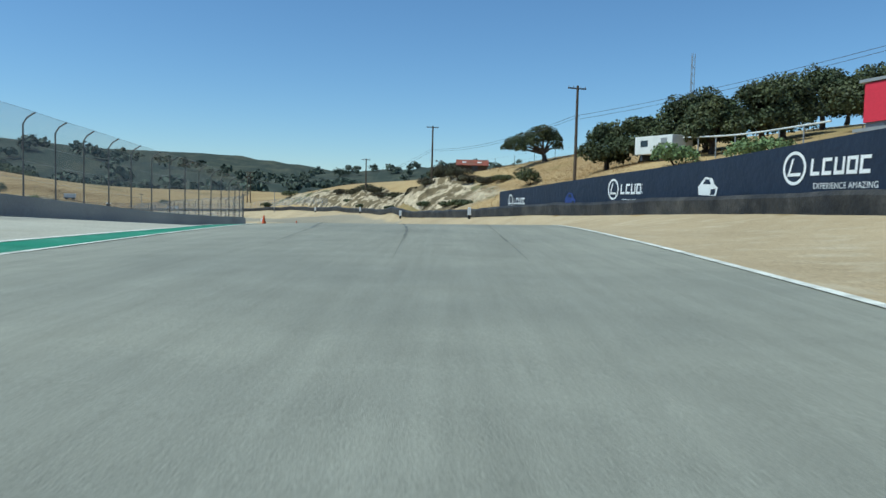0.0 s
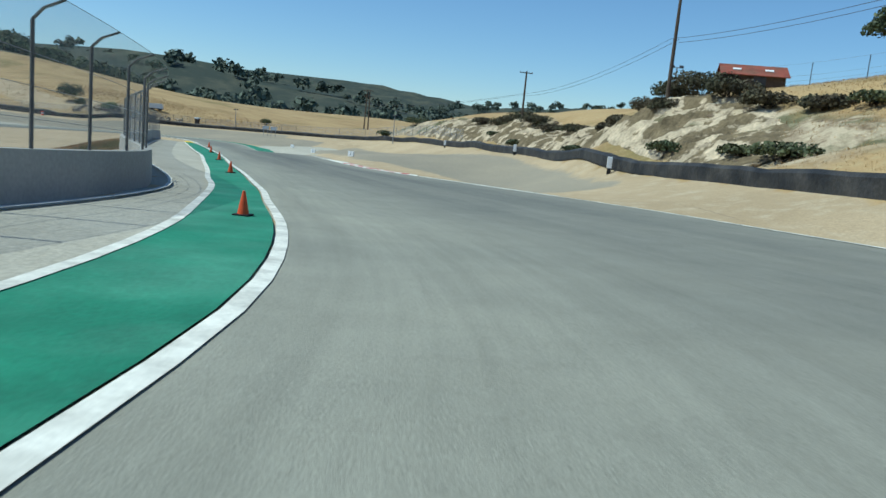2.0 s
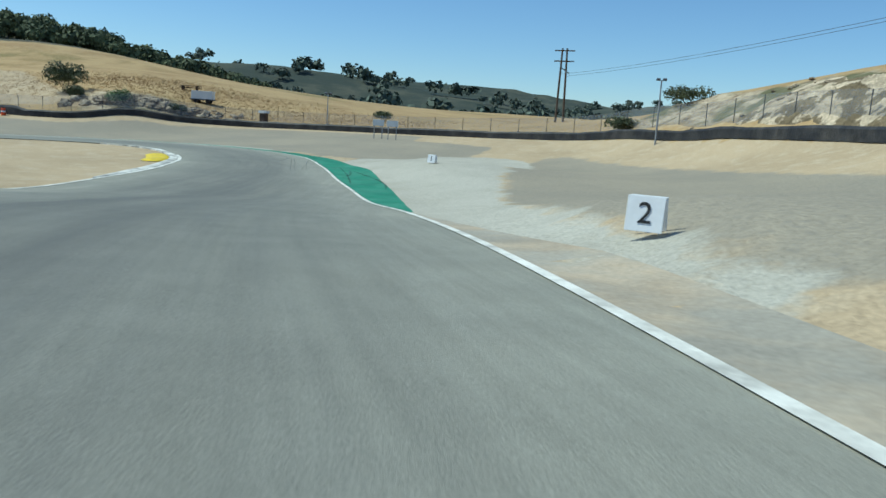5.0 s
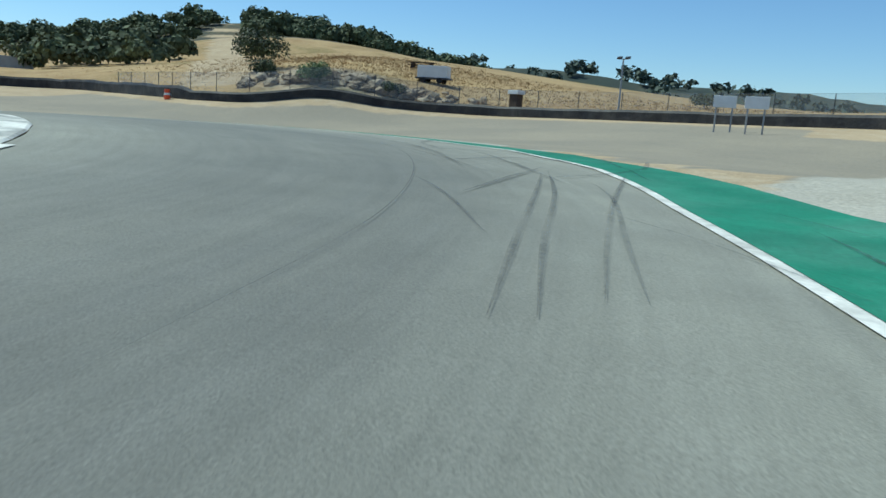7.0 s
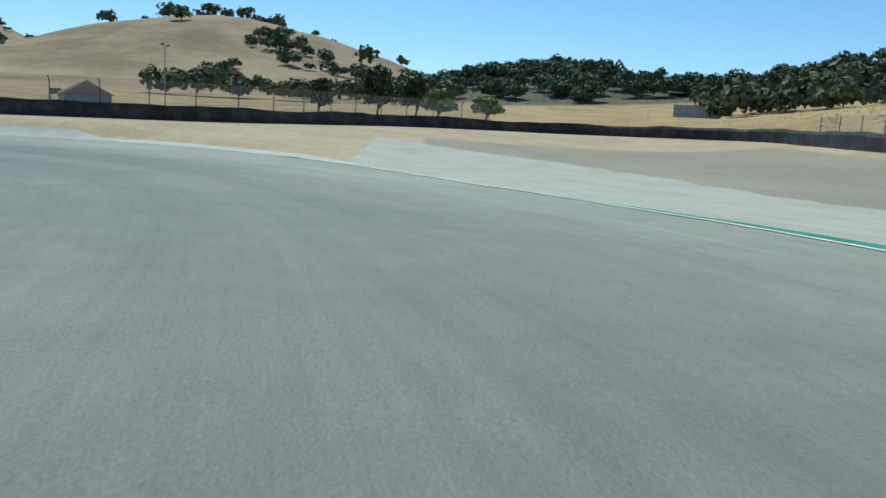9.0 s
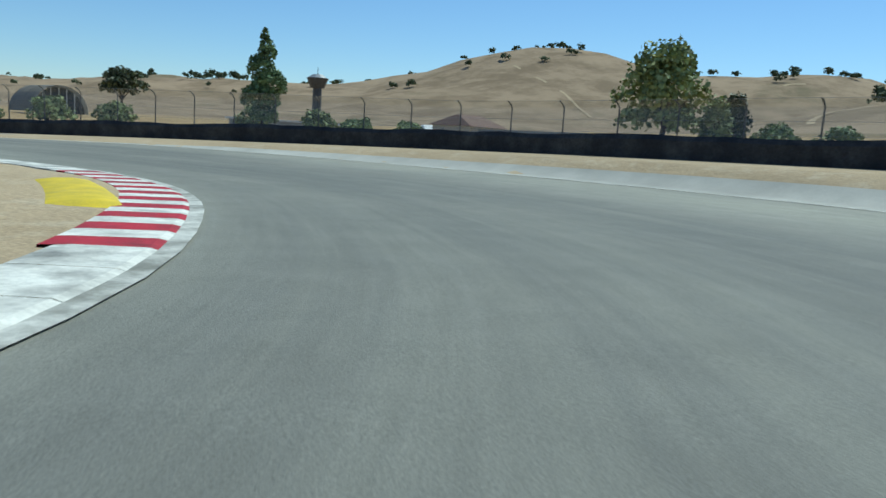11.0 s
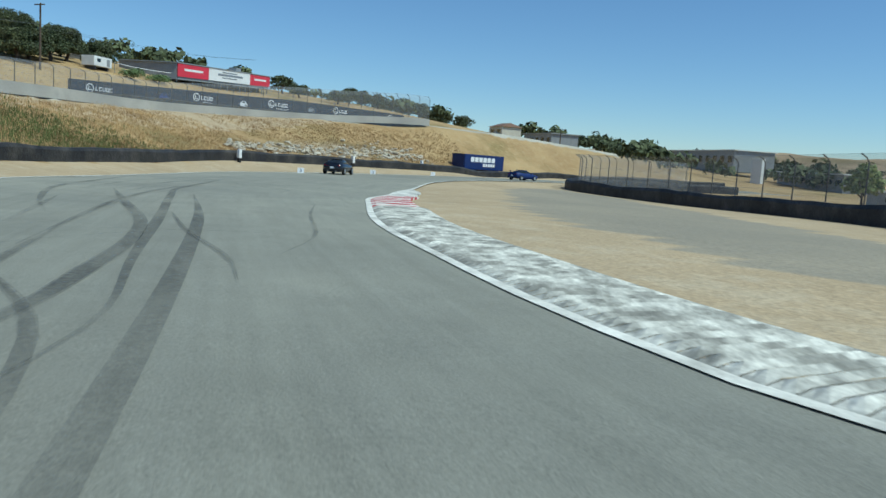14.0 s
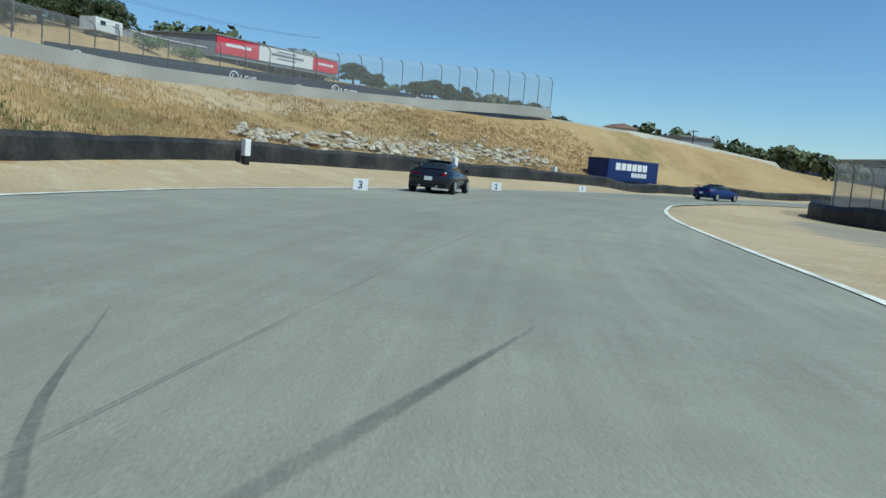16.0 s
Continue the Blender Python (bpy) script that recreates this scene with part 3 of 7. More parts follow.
def ground_material():
    """Dry grass, bare dirt, grey gravel, pale rock and green scrub greyed for haze, laid out by the sheet's own zones.
    """
    m = bpy.data.materials.new("dry_ground")
    m.use_nodes = True
    nt = m.node_tree
    b = nt.nodes["Principled BSDF"]
    b.inputs["Roughness"].default_value = 0.95
    b.inputs["Specular IOR Level"].default_value = 0.1
    place = nt.nodes.new("ShaderNodeNewGeometry").outputs["Position"]

    def tex(s, detail=6, rough=0.62):
        n = nt.nodes.new("ShaderNodeTexNoise")
        n.inputs["Scale"].default_value, n.inputs["Detail"].default_value, n.inputs["Roughness"].default_value = s, detail, rough
        nt.links.new(place, n.inputs["Vector"])
        return n.outputs["Fac"]

    def ramp(fac, a, c, lo=0.0, hi=1.0):
        n = nt.nodes.new("ShaderNodeMapRange")
        n.inputs[1].default_value, n.inputs[2].default_value, n.inputs[3].default_value, n.inputs[4].default_value = a, c, lo, hi
        nt.links.new(fac, n.inputs[0])
        return n.outputs[0]

    def mix(a, c, fac):
        n = nt.nodes.new("ShaderNodeMix")
        n.data_type = 'RGBA'
        for sock, v in ((n.inputs[6], a), (n.inputs[7], c)):
            if isinstance(v, tuple):
                sock.default_value = (*v, 1)
            else:
                nt.links.new(v, sock)
        nt.links.new(fac, n.inputs[0])
        return n.outputs[2]

    def math2(op, x, y):
        n = nt.nodes.new("ShaderNodeMath")
        n.operation = op
        n.use_clamp = op == 'ADD'
        for k, v in enumerate((x, y)):
            if isinstance(v, float):
                n.inputs[k].default_value = v
            else:
                nt.links.new(v, n.inputs[k])
        return n.outputs[0]

    def zone(name, sharp=0.35):
        a = nt.nodes.new("ShaderNodeAttribute")
        a.attribute_name = name
        wob = math2('MULTIPLY', math2('SUBTRACT', tex(0.6, 5), 0.5), 0.9)
        return ramp(math2('ADD', a.outputs["Fac"], wob), 0.5 - sharp, 0.5 + sharp)

    grass = mix((0.44, 0.31, 0.155), (0.34, 0.225, 0.11), ramp(tex(0.09), 0.4, 0.62))
    grass = mix(grass, (0.19, 0.165, 0.065), ramp(tex(0.045, 5), 0.55, 0.68, 0, 0.7))
    grass = mix(grass, (0.46, 0.36, 0.20), ramp(tex(1.3, 6), 0.5, 0.75, 0, 0.8))
    dirt = mix((0.48, 0.37, 0.235), (0.40, 0.305, 0.19), ramp(tex(0.12), 0.4, 0.65))
    dirt = mix(dirt, (0.53, 0.44, 0.31), ramp(tex(0.9), 0.5, 0.7, 0, 0.7))
    gravel = mix((0.30, 0.265, 0.205), (0.36, 0.31, 0.23), ramp(tex(0.1), 0.4, 0.65))
    gravel = mix(gravel, (0.22, 0.20, 0.165), ramp(tex(7.0, 3), 0.52, 0.7, 0, 0.7))
    rock = mix((0.50, 0.41, 0.285), (0.20, 0.145, 0.09), ramp(tex(0.5, 7, 0.72), 0.45, 0.6))
    rock = mix(rock, (0.10, 0.105, 0.05), ramp(tex(0.2, 5), 0.5, 0.6, 0, 0.85))
    # scrub tones are lifted and greyed so the colour carries the distance haze
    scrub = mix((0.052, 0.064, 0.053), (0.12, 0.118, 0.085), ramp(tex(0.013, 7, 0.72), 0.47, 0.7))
    lane = mix((0.475, 0.445, 0.37), (0.41, 0.38, 0.31), ramp(tex(0.3), 0.4, 0.65))
    upland = mix((0.36, 0.265, 0.17), (0.235, 0.17, 0.105), ramp(tex(0.018, 7, 0.7), 0.42, 0.6))
    upland = mix(upland, (0.15, 0.125, 0.07), ramp(tex(0.006, 6), 0.56, 0.66, 0, 0.7))
    col = mix(grass, upland, zone("upland", 0.25))
    col = mix(col, scrub, zone("scrub", 0.25))
    col = mix(col, rock, zone("rock", 0.2))
    col = mix(col, dirt, zone("dirt", 0.12))
    col = mix(col, gravel, zone("gravel", 0.12))
    col = mix(col, lane, zone("lane", 0.08))
    grain = ramp(tex(14.0, 3), 0.3, 0.7, 0.82, 1.18)
    sc = nt.nodes.new("ShaderNodeVectorMath")
    sc.operation = 'SCALE'
    nt.links.new(col, sc.inputs[0])
    nt.links.new(grain, sc.inputs["Scale"])
    nt.links.new(sc.outputs[0], b.inputs["Base Color"])
    bp = nt.nodes.new("ShaderNodeBump")
    bp.inputs["Strength"].default_value, bp.inputs["Distance"].default_value = 0.6, 0.12
    nt.links.new(tex(3.5, 5), bp.inputs["Height"])
    nt.links.new(bp.outputs[0], b.inputs["Normal"])
    return m


ground = raw("ground", np.c_[flat, gz], quads, ground_material(), smooth=True)
tagged(ground, "dry golden grass hills with tan dirt, gravel run-off and pale rock banks", "ground", kind="structure")


def zone_layer(name, values):
    layer = ground.data.attributes.new(name, 'FLOAT', 'POINT')
    layer.data.foreach_set("value", np.asarray(values, np.float32))


# the race ground between the barriers is bare
RACE = np.vstack([OUTER_BARRIER[:, :2], [(-66, -20), (-30, -34)], SLOPE_BARRIER[::-1, :2], [(-57, 134)], PIT_SIDE[::-1], [(16, -42)]])
in_race = np.zeros(len(flat))
in_race[near_zone] = inside(RACE, sub)
d_right, d_left = np.full(len(flat), 99.0), np.full(len(flat), 99.0)
d_right[near_zone], d_left[near_zone] = gap_to(RIGHT_EDGE, sub), gap_to(LEFT_EDGE, sub)
fx, fy = flat[:, 0], flat[:, 1]
infield = np.zeros(len(flat))
infield[near_zone] = inside(np.vstack([LEFT_EDGE[40:150]]), sub)
dirt_zone = np.maximum(in_race, infield)


def soft_zone(poly, fade=1.6):
    """1 well inside a smooth outline, 0 well outside, sliding across its edge."""
    ring = spline(np.vstack([poly, poly[:1]]), 1.0)[:, :2]
    out = np.zeros(len(flat))
    d = gap_to(ring, sub)
    out[near_zone] = np.clip(0.5 + np.where(inside(ring, sub), d, -d) / (2 * fade), 0, 1)
    return out
TRAIL = spline([(-122, 212), (-150, 229.5), (-200, 264), (-262, 306), (-330, 352)], 4.0)
dirt_zone = np.maximum(dirt_zone, np.where((fx > -345) & (fx < -128) & (fy > 216) & (fy < 362), np.clip(1.6 - gap_to(TRAIL, flat) / 4.0, 0, 1), 0))
# grey gravel beds: east of the braking zone, outside the hairpin, and inside the next corner
BED = np.array([(-9.5, 99), (-11.4, 105), (-16, 114.6), (-21.6, 119.6), (-28, 122.4), (-31, 127.5), (-36.2, 138.6), (-40.6, 144.6), (-47, 160), (-53, 182), (-57, 204), (-44, 215), (-20, 165), (-3, 105)])
APRON = np.array([(-38.5, 139.5), (-40.6, 144.6), (-47, 160), (-53, 182), (-57, 204), (-66, 204), (-66, 184), (-70, 180), (-62, 168), (-46, 148)])
grav = np.zeros(len(flat))
grav = np.where(in_race > 0, soft_zone(BED), grav)
grav = np.where((in_race > 0) & (fy > 183) & (d_right > 4) & (fx > -150) & (fx < -64), 1, grav)
grav = np.where((in_race > 0) & (fy < 105) & (fx < -50) & (fx > -115) & (d_right > 5.5) & (d_right < 16) & (d_left > 8), 1, grav)
d_outer = np.full(len(flat), 99.0)
d_outer[near_zone] = gap_to(OUTER_BARRIER, sub)
grav = grav * np.clip((d_outer - 0.8 - 4.0 * np.clip((fy - 150) / 30, 0, 1) * (fx > -75)) / 2.4, 0, 1)
far_out = np.linalg.norm(flat - (-60, 110), axis=1)
az = np.degrees(np.arctan2(-(fx + 60), fy - 110))
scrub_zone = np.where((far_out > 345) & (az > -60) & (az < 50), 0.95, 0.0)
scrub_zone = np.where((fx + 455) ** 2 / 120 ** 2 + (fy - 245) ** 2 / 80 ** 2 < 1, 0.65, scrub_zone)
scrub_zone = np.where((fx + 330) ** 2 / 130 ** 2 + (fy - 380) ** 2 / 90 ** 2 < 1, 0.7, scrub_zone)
rock_zone = np.zeros(len(flat))
rock_zone[near_zone] = rock_amount
quarry = np.exp(-((fx + 30 + (fy - 55) * 0.2) / 3) ** 2 - ((fy - 54) / 20) ** 2) + np.exp(-((fx + 118) / 13) ** 2 - ((fy - 221) / 6.5) ** 2)
rock_zone = np.maximum(rock_zone, quarry * 0.9)
lane_zone = np.zeros(len(flat))
lane_zone[near_zone] = inside(np.vstack([LEFT_EDGE[:120], PIT_SIDE[::-1]]), sub)
lane_zone = np.where(in_race > 0, np.maximum(lane_zone, soft_zone(APRON)), lane_zone)
reach = np.interp(-fx, [66, 76, 82, 91, 111, 135], [1.5, 4, 5.5, 9, 16, 19])
lane_zone = np.where((in_race > 0) & (fy > 178) & (fx < -66) & (d_right < reach), 0.8, lane_zone)
zone_layer("upland", np.clip((far_out - 260) / 160, 0, 1) * ((az < -60) | (az > 50)))
zone_layer("lane", lane_zone)
zone_layer("dirt", dirt_zone)
zone_layer("gravel", grav)
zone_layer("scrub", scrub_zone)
zone_layer("rock", rock_zone)


# ---- road, paint, kerbs ----
def strip(name, a, b, mat, lift, label, category, across=1, parent=None, kind="structure", shape=None):
    """A band between two lines of equal count, laid on the ground."""
    a, b = np.asarray(a)[:, :2], np.asarray(b)[:, :2]
    rows = []
    for k in range(across + 1):
        t = k / across
        xy = a * (1 - t) + b * t
        rows.append(np.c_[xy, height(xy) + lift + (shape(t) if shape else 0)])
    n = len(a)
    v = np.vstack(rows)
    fs = [(k * n + i, (k + 1) * n + i, (k + 1) * n + i + 1, k * n + i + 1) for k in range(across) for i in range(n - 1)]
    ob = raw(name, v, fs, mat, parent, smooth=True)
    if parent is None:
        tagged(ob, label, category, kind=kind)
    return ob


def resample(line, n):
    line = np.asarray(line)[:, :2]
    s = np.r_[0, np.cumsum(np.linalg.norm(np.diff(line, axis=0), axis=1))]
    u = np.linspace(0, s[-1], n)
    return np.c_[np.interp(u, s, line[:, 0]), np.interp(u, s, line[:, 1])]


def along(line, y0=None, start=0.0, stop=1.0):
    n = len(line)
    return line[int(n * start):max(int(n * start) + 2, int(n * stop))]


def nearest(line, p):
    return int(np.argmin((line[:, 0] - p[0]) ** 2 + (line[:, 1] - p[1]) ** 2))


def between(line, p, q):
    i, j = nearest(line, p), nearest(line, q)
    return line[min(i, j):max(i, j) + 1]


# the road surface: straight to hairpin, hairpin, run to the next corner, matched station by station
STATIONS_R = [(6.0, -40), (0.0, 70), (-19.5, 106.5), (-46.5, 151), (-68.8, 184), (-96, 189), (-133, 162), (-131.5, 133), (-97.6, 111.9), (-76.2, 94.2), (-49, 45), (-66, -14)]
STATIONS_L = [(-8.6, -40), (-13, 66.5), (-30, 98), (-60, 148), (-75, 176), (-88, 177), (-112.8, 160), (-114.4, 141), (-94, 123), (-66.6, 99.5), (-37, 42), (-50, -28)]
ra, la = [], []
for i in range(len(STATIONS_R) - 1):
    r_, l_ = between(RIGHT_EDGE, STATIONS_R[i], STATIONS_R[i + 1]), between(LEFT_EDGE, STATIONS_L[i], STATIONS_L[i + 1])
    n_ = max(len(r_), len(l_))
    ra.append(resample(r_, n_)[:-1])
    la.append(resample(l_, n_)[:-1])
ROAD_R, ROAD_L = np.vstack(ra), np.vstack(la)
road = strip("road", ROAD_L, ROAD_R, ASPHALT, 0.045, "worn grey asphalt race track surface", "road", across=10)
# how much rubber lies on the driven line: place, strength, and where across the road it lies (0 left, 1 right)
LAID = np.array([(-1, -30, 0.15, 0.5), (-2, 10, 0.22, 0.5), (-4, 40, 0.3, 0.55), (-9, 62, 0.5, 0.6), (-16, 84, 0.8, 0.58), (-28, 108, 0.95, 0.55), (-44, 136, 0.95, 0.55), (-60, 164, 0.85, 0.5), (-72, 180, 0.62, 0.45), (-92, 184, 0.6, 0.35),
                 (-113, 170, 0.75, 0.3), (-123, 154, 0.75, 0.3), (-122, 136, 0.75, 0.35), (-112, 122, 0.7, 0.6), (-103, 117, 0.6, 0.7), (-93, 114, 0.35, 0.7), (-80, 104, 0.18, 0.5), (-62, 84, 0.2, 0.5), (-45, 50, 0.35, 0.5), (-58, -20, 0.3, 0.5)])
road_mid = (ROAD_L + ROAD_R) / 2
road_along = np.r_[0, np.cumsum(np.linalg.norm(np.diff(road_mid, axis=0), axis=1))]
at_index = np.array([int(np.argmin(((road_mid - q[:2]) ** 2).sum(1))) for q in LAID])
strength = np.interp(np.arange(len(road_mid)), at_index, LAID[:, 2])
middle = np.interp(np.arange(len(road_mid)), at_index, LAID[:, 3])
road_wide = np.linalg.norm(ROAD_R - ROAD_L, axis=1)
share_across = np.repeat(np.linspace(0, 1, 11), len(road_mid))
spread = np.exp(-((share_across - np.tile(middle, 11)) / 0.36) ** 4)
for key, values in (("across", share_across * np.tile(road_wide, 11)), ("along", np.tile(road_along, 11)), ("rubbered", np.tile(strength, 11) * spread)):
    layer = road.data.attributes.new(key, 'FLOAT', 'POINT')
    layer.data.foreach_set("value", np.asarray(values, np.float32))


def paint_line(line, w, label="worn white painted edge line on the asphalt"):
    return strip("edge_line", offset(line, -w / 2), offset(line, w / 2), WHITE_PAINT, 0.06, label, "road marking")


paint_line(offset(between(RIGHT_EDGE, (6, -40), (-10.5, 87)), -0.1), 0.2)
paint_line(offset(between(RIGHT_EDGE, (-10.5, 87), (-17.5, 100.5)), -0.02), 0.42)
paint_line(offset(between(RIGHT_EDGE, (-17.5, 100.5), (-27, 115)), -0.1), 0.2)
paint_line(offset(between(RIGHT_EDGE, (-27, 115), (-48, 32)), -0.08), 0.16)
paint_line(offset(between(LEFT_EDGE, (-8.1, -40), (-48.5, 128)), 0.08), 0.18)
paint_line(offset(between(LEFT_EDGE, (-102, 127), (-50, -28)), 0.1), 0.2)
paint_line(offset(between(LEFT_EDGE, (-58.6, 144), (-73, 175)), 0.1), 0.2)

# pit exit lane: pale concrete, a green strip between two white lines
EXIT_IN = spline([(-9.6, -40), (-9.2, 0), (-9.0, 28), (-9.1, 37), (-9.8, 45.5), (-10.6, 50.5), (-12.2, 58.5), (-13.8, 63.7), (-15.6, 68), (-18.3, 74), (-20.4, 77.8), (-22.9, 82.6), (-26.2, 88.6), (-30.8, 97), (-35.7, 105.2), (-39.9, 112.3), (-48.4, 126.6)], 1.5)
green_outer = between(LEFT_EDGE, (-8.1, -40), (-47.4, 126.4))
n_g = len(EXIT_IN)
strip("green_strip", EXIT_IN, resample(offset(green_outer, -0.05), n_g), GREEN_PAINT, 0.05, "green painted strip beside the pit exit lane", "road marking", across=2)
strip("edge_line", offset(EXIT_IN, -0.09), offset(EXIT_IN, 0.09), WHITE_PAINT, 0.06, "white line along the pit exit lane", "road marking")
paint_line(offset(between(PIT_SIDE, (-19, -40), (-50.5, 124.5)), 0.7), 0.12, "thin white line at the foot of the pit wall")
SCUFFED_EDGE = material("scuffed_edge_paint", (0.62, 0.60, 0.53), 0.8, vary=0.2, scale=1.5, fine=14, bump=0.4, tint=(0.25, 0.24, 0.2), tint_scale=1.4, tint_amount=0.5)
outer_shoulder = between(RIGHT_EDGE, (-117, 180), (-113, 114.8))
broad_2 = np.interp(np.linspace(0, 1, len(outer_shoulder)), [0, 0.1, 0.85, 1], [0.2, 2.2, 1.6, 0.2])
strip("paved_shoulder", offset(outer_shoulder, 0.02), offset(outer_shoulder, broad_2), CONCRETE_LANE, 0.06, "pale dusty concrete shoulder outside the hairpin", "pavement", across=2)
apex_edge = between(LEFT_EDGE, (-110.5, 163.8), (-107.2, 130.3))
strip("kerb_edging", offset(apex_edge, -0.08), offset(apex_edge, 0.2), SCUFFED_EDGE, 0.066, "worn white painted edging beside the apex kerb", "kerb")
# hairpin run-off strip
hair = between(RIGHT_EDGE, (-48, 153), (-118, 176.5))
wide = np.interp(np.linspace(0, 1, len(hair)), [0, 0.1, 0.19, 0.26, 0.31, 0.35, 0.42, 0.55, 0.65, 0.75, 0.85], [0.1, 1.3, 2.0, 2.4, 2.6, 2.1, 1.7, 1.5, 1.0, 0.5, 0.03])
strip("green_strip", offset(hair, 0.02), offset(hair, wide), GREEN_PAINT, 0.055, "green painted run-off strip outside the hairpin", "road marking", across=3)


# ---- kerbs: each painted block is a piece of its own ----
def kerb(line, width, paints, label, block=1.2, side=1, rise=0.06, ends=(1, 1), rib=0.0):
    """A kerb along a line, its low edge on the line and its high edge side*width away; one block after another."""
    thing = empty("kerb", None, label=label, category="kerb", kind="structure")
    s = np.r_[0, np.cumsum(np.linalg.norm(np.diff(line[:, :2], axis=0), axis=1))]
    count = max(1, round(s[-1] / block))
    block = s[-1] / count
    taper = lambda u: min(1.0, u / 5.0 + 0.12 if ends[0] else 1.0, (s[-1] - u) / 5.0 + 0.12 if ends[1] else 1.0)
    nr = normals(line)

    def at(u):
        p = np.array([np.interp(u, s, line[:, 0]), np.interp(u, s, line[:, 1])])
        q = np.array([np.interp(u, s, nr[:, 0]), np.interp(u, s, nr[:, 1])])
        return p, q

    for k in range(count):
        v = []
        for u in (k * block, (k + 0.5) * block, (k + 1) * block - 0.015):
            p, q = at(u)
            w = width * taper(u)
            for f_, h in ((0.0, 0.02), (0.1, 0.05), (0.85, rise), (1.0, rise * 0.9), (1.0, -0.2)):
                xy = p + q * side * w * f_
                v.append((xy[0], xy[1], h + (rib if u == (k + 0.5) * block and 0 < f_ < 1 else 0)))
        v = np.array(v)
        v[:, 2] += height(v) + 0.04
        fs = [(i * 5 + j, i * 5 + j + 1, i * 5 + j + 6, i * 5 + j + 5) for i in range(2) for j in range(4)]
        raw("kerb_block", v, fs, paints(k), thing)
    return thing


DUSTY_SHOULDER = material("dusty_shoulder", (0.36, 0.325, 0.26), 0.9, vary=0.18, scale=0.7, fine=14, bump=0.3, tint=(0.45, 0.36, 0.25), tint_scale=0.6, tint_amount=0.5)
SCUFFED_WHITE = material("scuffed_white_paint", (0.76, 0.735, 0.65), 0.75, vary=0.16, scale=1.5, fine=14, bump=0.4, tint=(0.13, 0.125, 0.11), tint_scale=1.1, tint_amount=0.4)
RIBBED = material("worn_ribbed_kerb", (0.62, 0.6, 0.53), 0.8, vary=0.3, scale=3, fine=14, bump=0.5, tint=(0.27, 0.26, 0.225), tint_scale=2.2, tint_amount=0.7)
WORN_RED = material("worn_red_paint", (0.42, 0.045, 0.05), 0.8, vary=0.25, scale=2, fine=16, bump=0.3, tint=(0.62, 0.59, 0.53), tint_scale=1.3, tint_amount=0.9, tint_range=(0.53, 0.57))
two = lambda k: WORN_RED if k % 2 else WHITE_PAINT
kerb(between(LEFT_EDGE, (-108.6, 166), (-113.45, 158.4)), 1.0, lambda k: SCUFFED_WHITE, "white painted kerb at the hairpin entry", 1.3, side=-1, ends=(1, 0))
kerb(between(LEFT_EDGE, (-113.45, 158.4), (-114.75, 143.4)), 1.15, lambda k: WHITE_PAINT if k % 2 else RED_PAINT, "red and white striped kerb at the hairpin apex", 0.72, side=-1, ends=(0, 0))
kerb(between(LEFT_EDGE, (-114.75, 143.4), (-106, 129.4)), 1.15, lambda k: SCUFFED_WHITE, "white painted kerb with black tyre scuffs", 1.3, side=-1, ends=(0, 1))
kerb(between(LEFT_EDGE, (-66.5, 161.5), (-82, 177.4)), 0.5, lambda k: SCUFFED_WHITE, "low white painted kerb at the first apex", 1.2, side=-1)
kerb(between(RIGHT_EDGE, (-17, 100), (-27.6, 115)), 0.95, two, "red and white striped kerb along the braking zone", 1.3, ends=(1, 0))
kerb(between(RIGHT_EDGE, (-27.6, 115), (-31.5, 122)), 0.85, lambda k: WHITE_PAINT, "worn white kerb along the braking zone", 1.4, ends=(0, 1))
shoulder = between(RIGHT_EDGE, (-29, 119), (-47.5, 152.6))
broad = np.interp(np.linspace(0, 1, len(shoulder)), [0, 0.15, 0.75, 1], [0.2, 0.9, 1.3, 0.15])
strip("paved_shoulder", offset(shoulder, 0.02), offset(shoulder, broad), DUSTY_SHOULDER, 0.045, "grey dusty shoulder beside the track edge", "pavement", across=2)
kerb(between(RIGHT_EDGE, (-108, 113.2), (-84.2, 102.9)), 1.5, lambda k: RIBBED, "worn grey ribbed concrete kerb with flaking paint", 0.2, ends=(1, 0), rib=0.034)
kerb(between(RIGHT_EDGE, (-84.2, 102.9), (-77.5, 95.8)), 1.35, lambda k: FLAKED_RED if k % 2 == 0 else WHITE_PAINT, "red and white kerb with flaking paint", 0.76, ends=(0, 0))
kerb(between(RIGHT_EDGE, (-77.5, 95.8), (-71.4, 87.4)), 1.1, lambda k: SCUFFED_WHITE, "white painted kerb with black tyre scuffs", 1.3, ends=(0, 1))


def sausage(line, label):
    """A raised yellow kerb: a low rounded ridge."""
    nr = normals(line)
    v, prof = [], [(-0.72, 0.0), (-0.55, 0.07), (-0.22, 0.12), (0.14, 0.13), (0.42, 0.1), (0.58, 0.03)]
    n = len(line)
    for i in range(n):
        e = min(1.0, i / (n * 0.12) + 0.55, (n - 1 - i) / (n * 0.12) + 0.55)
        for a, h in prof:
            v.append((line[i, 0] + nr[i, 0] * a * e, line[i, 1] + nr[i, 1] * a * e, h * (e if 0 < i < n - 1 else 0)))
    v = np.array(v)
    v[:, 2] += height(v) + 0.03
    k = len(prof)
    fs = [(i * k + j, i * k + j + 1, (i + 1) * k + j + 1, (i + 1) * k + j) for i in range(n - 1) for j in range(k - 1)]
    return tagged(raw("raised_kerb", v, fs, YELLOW_PAINT, smooth=True), label, "kerb", kind="structure")


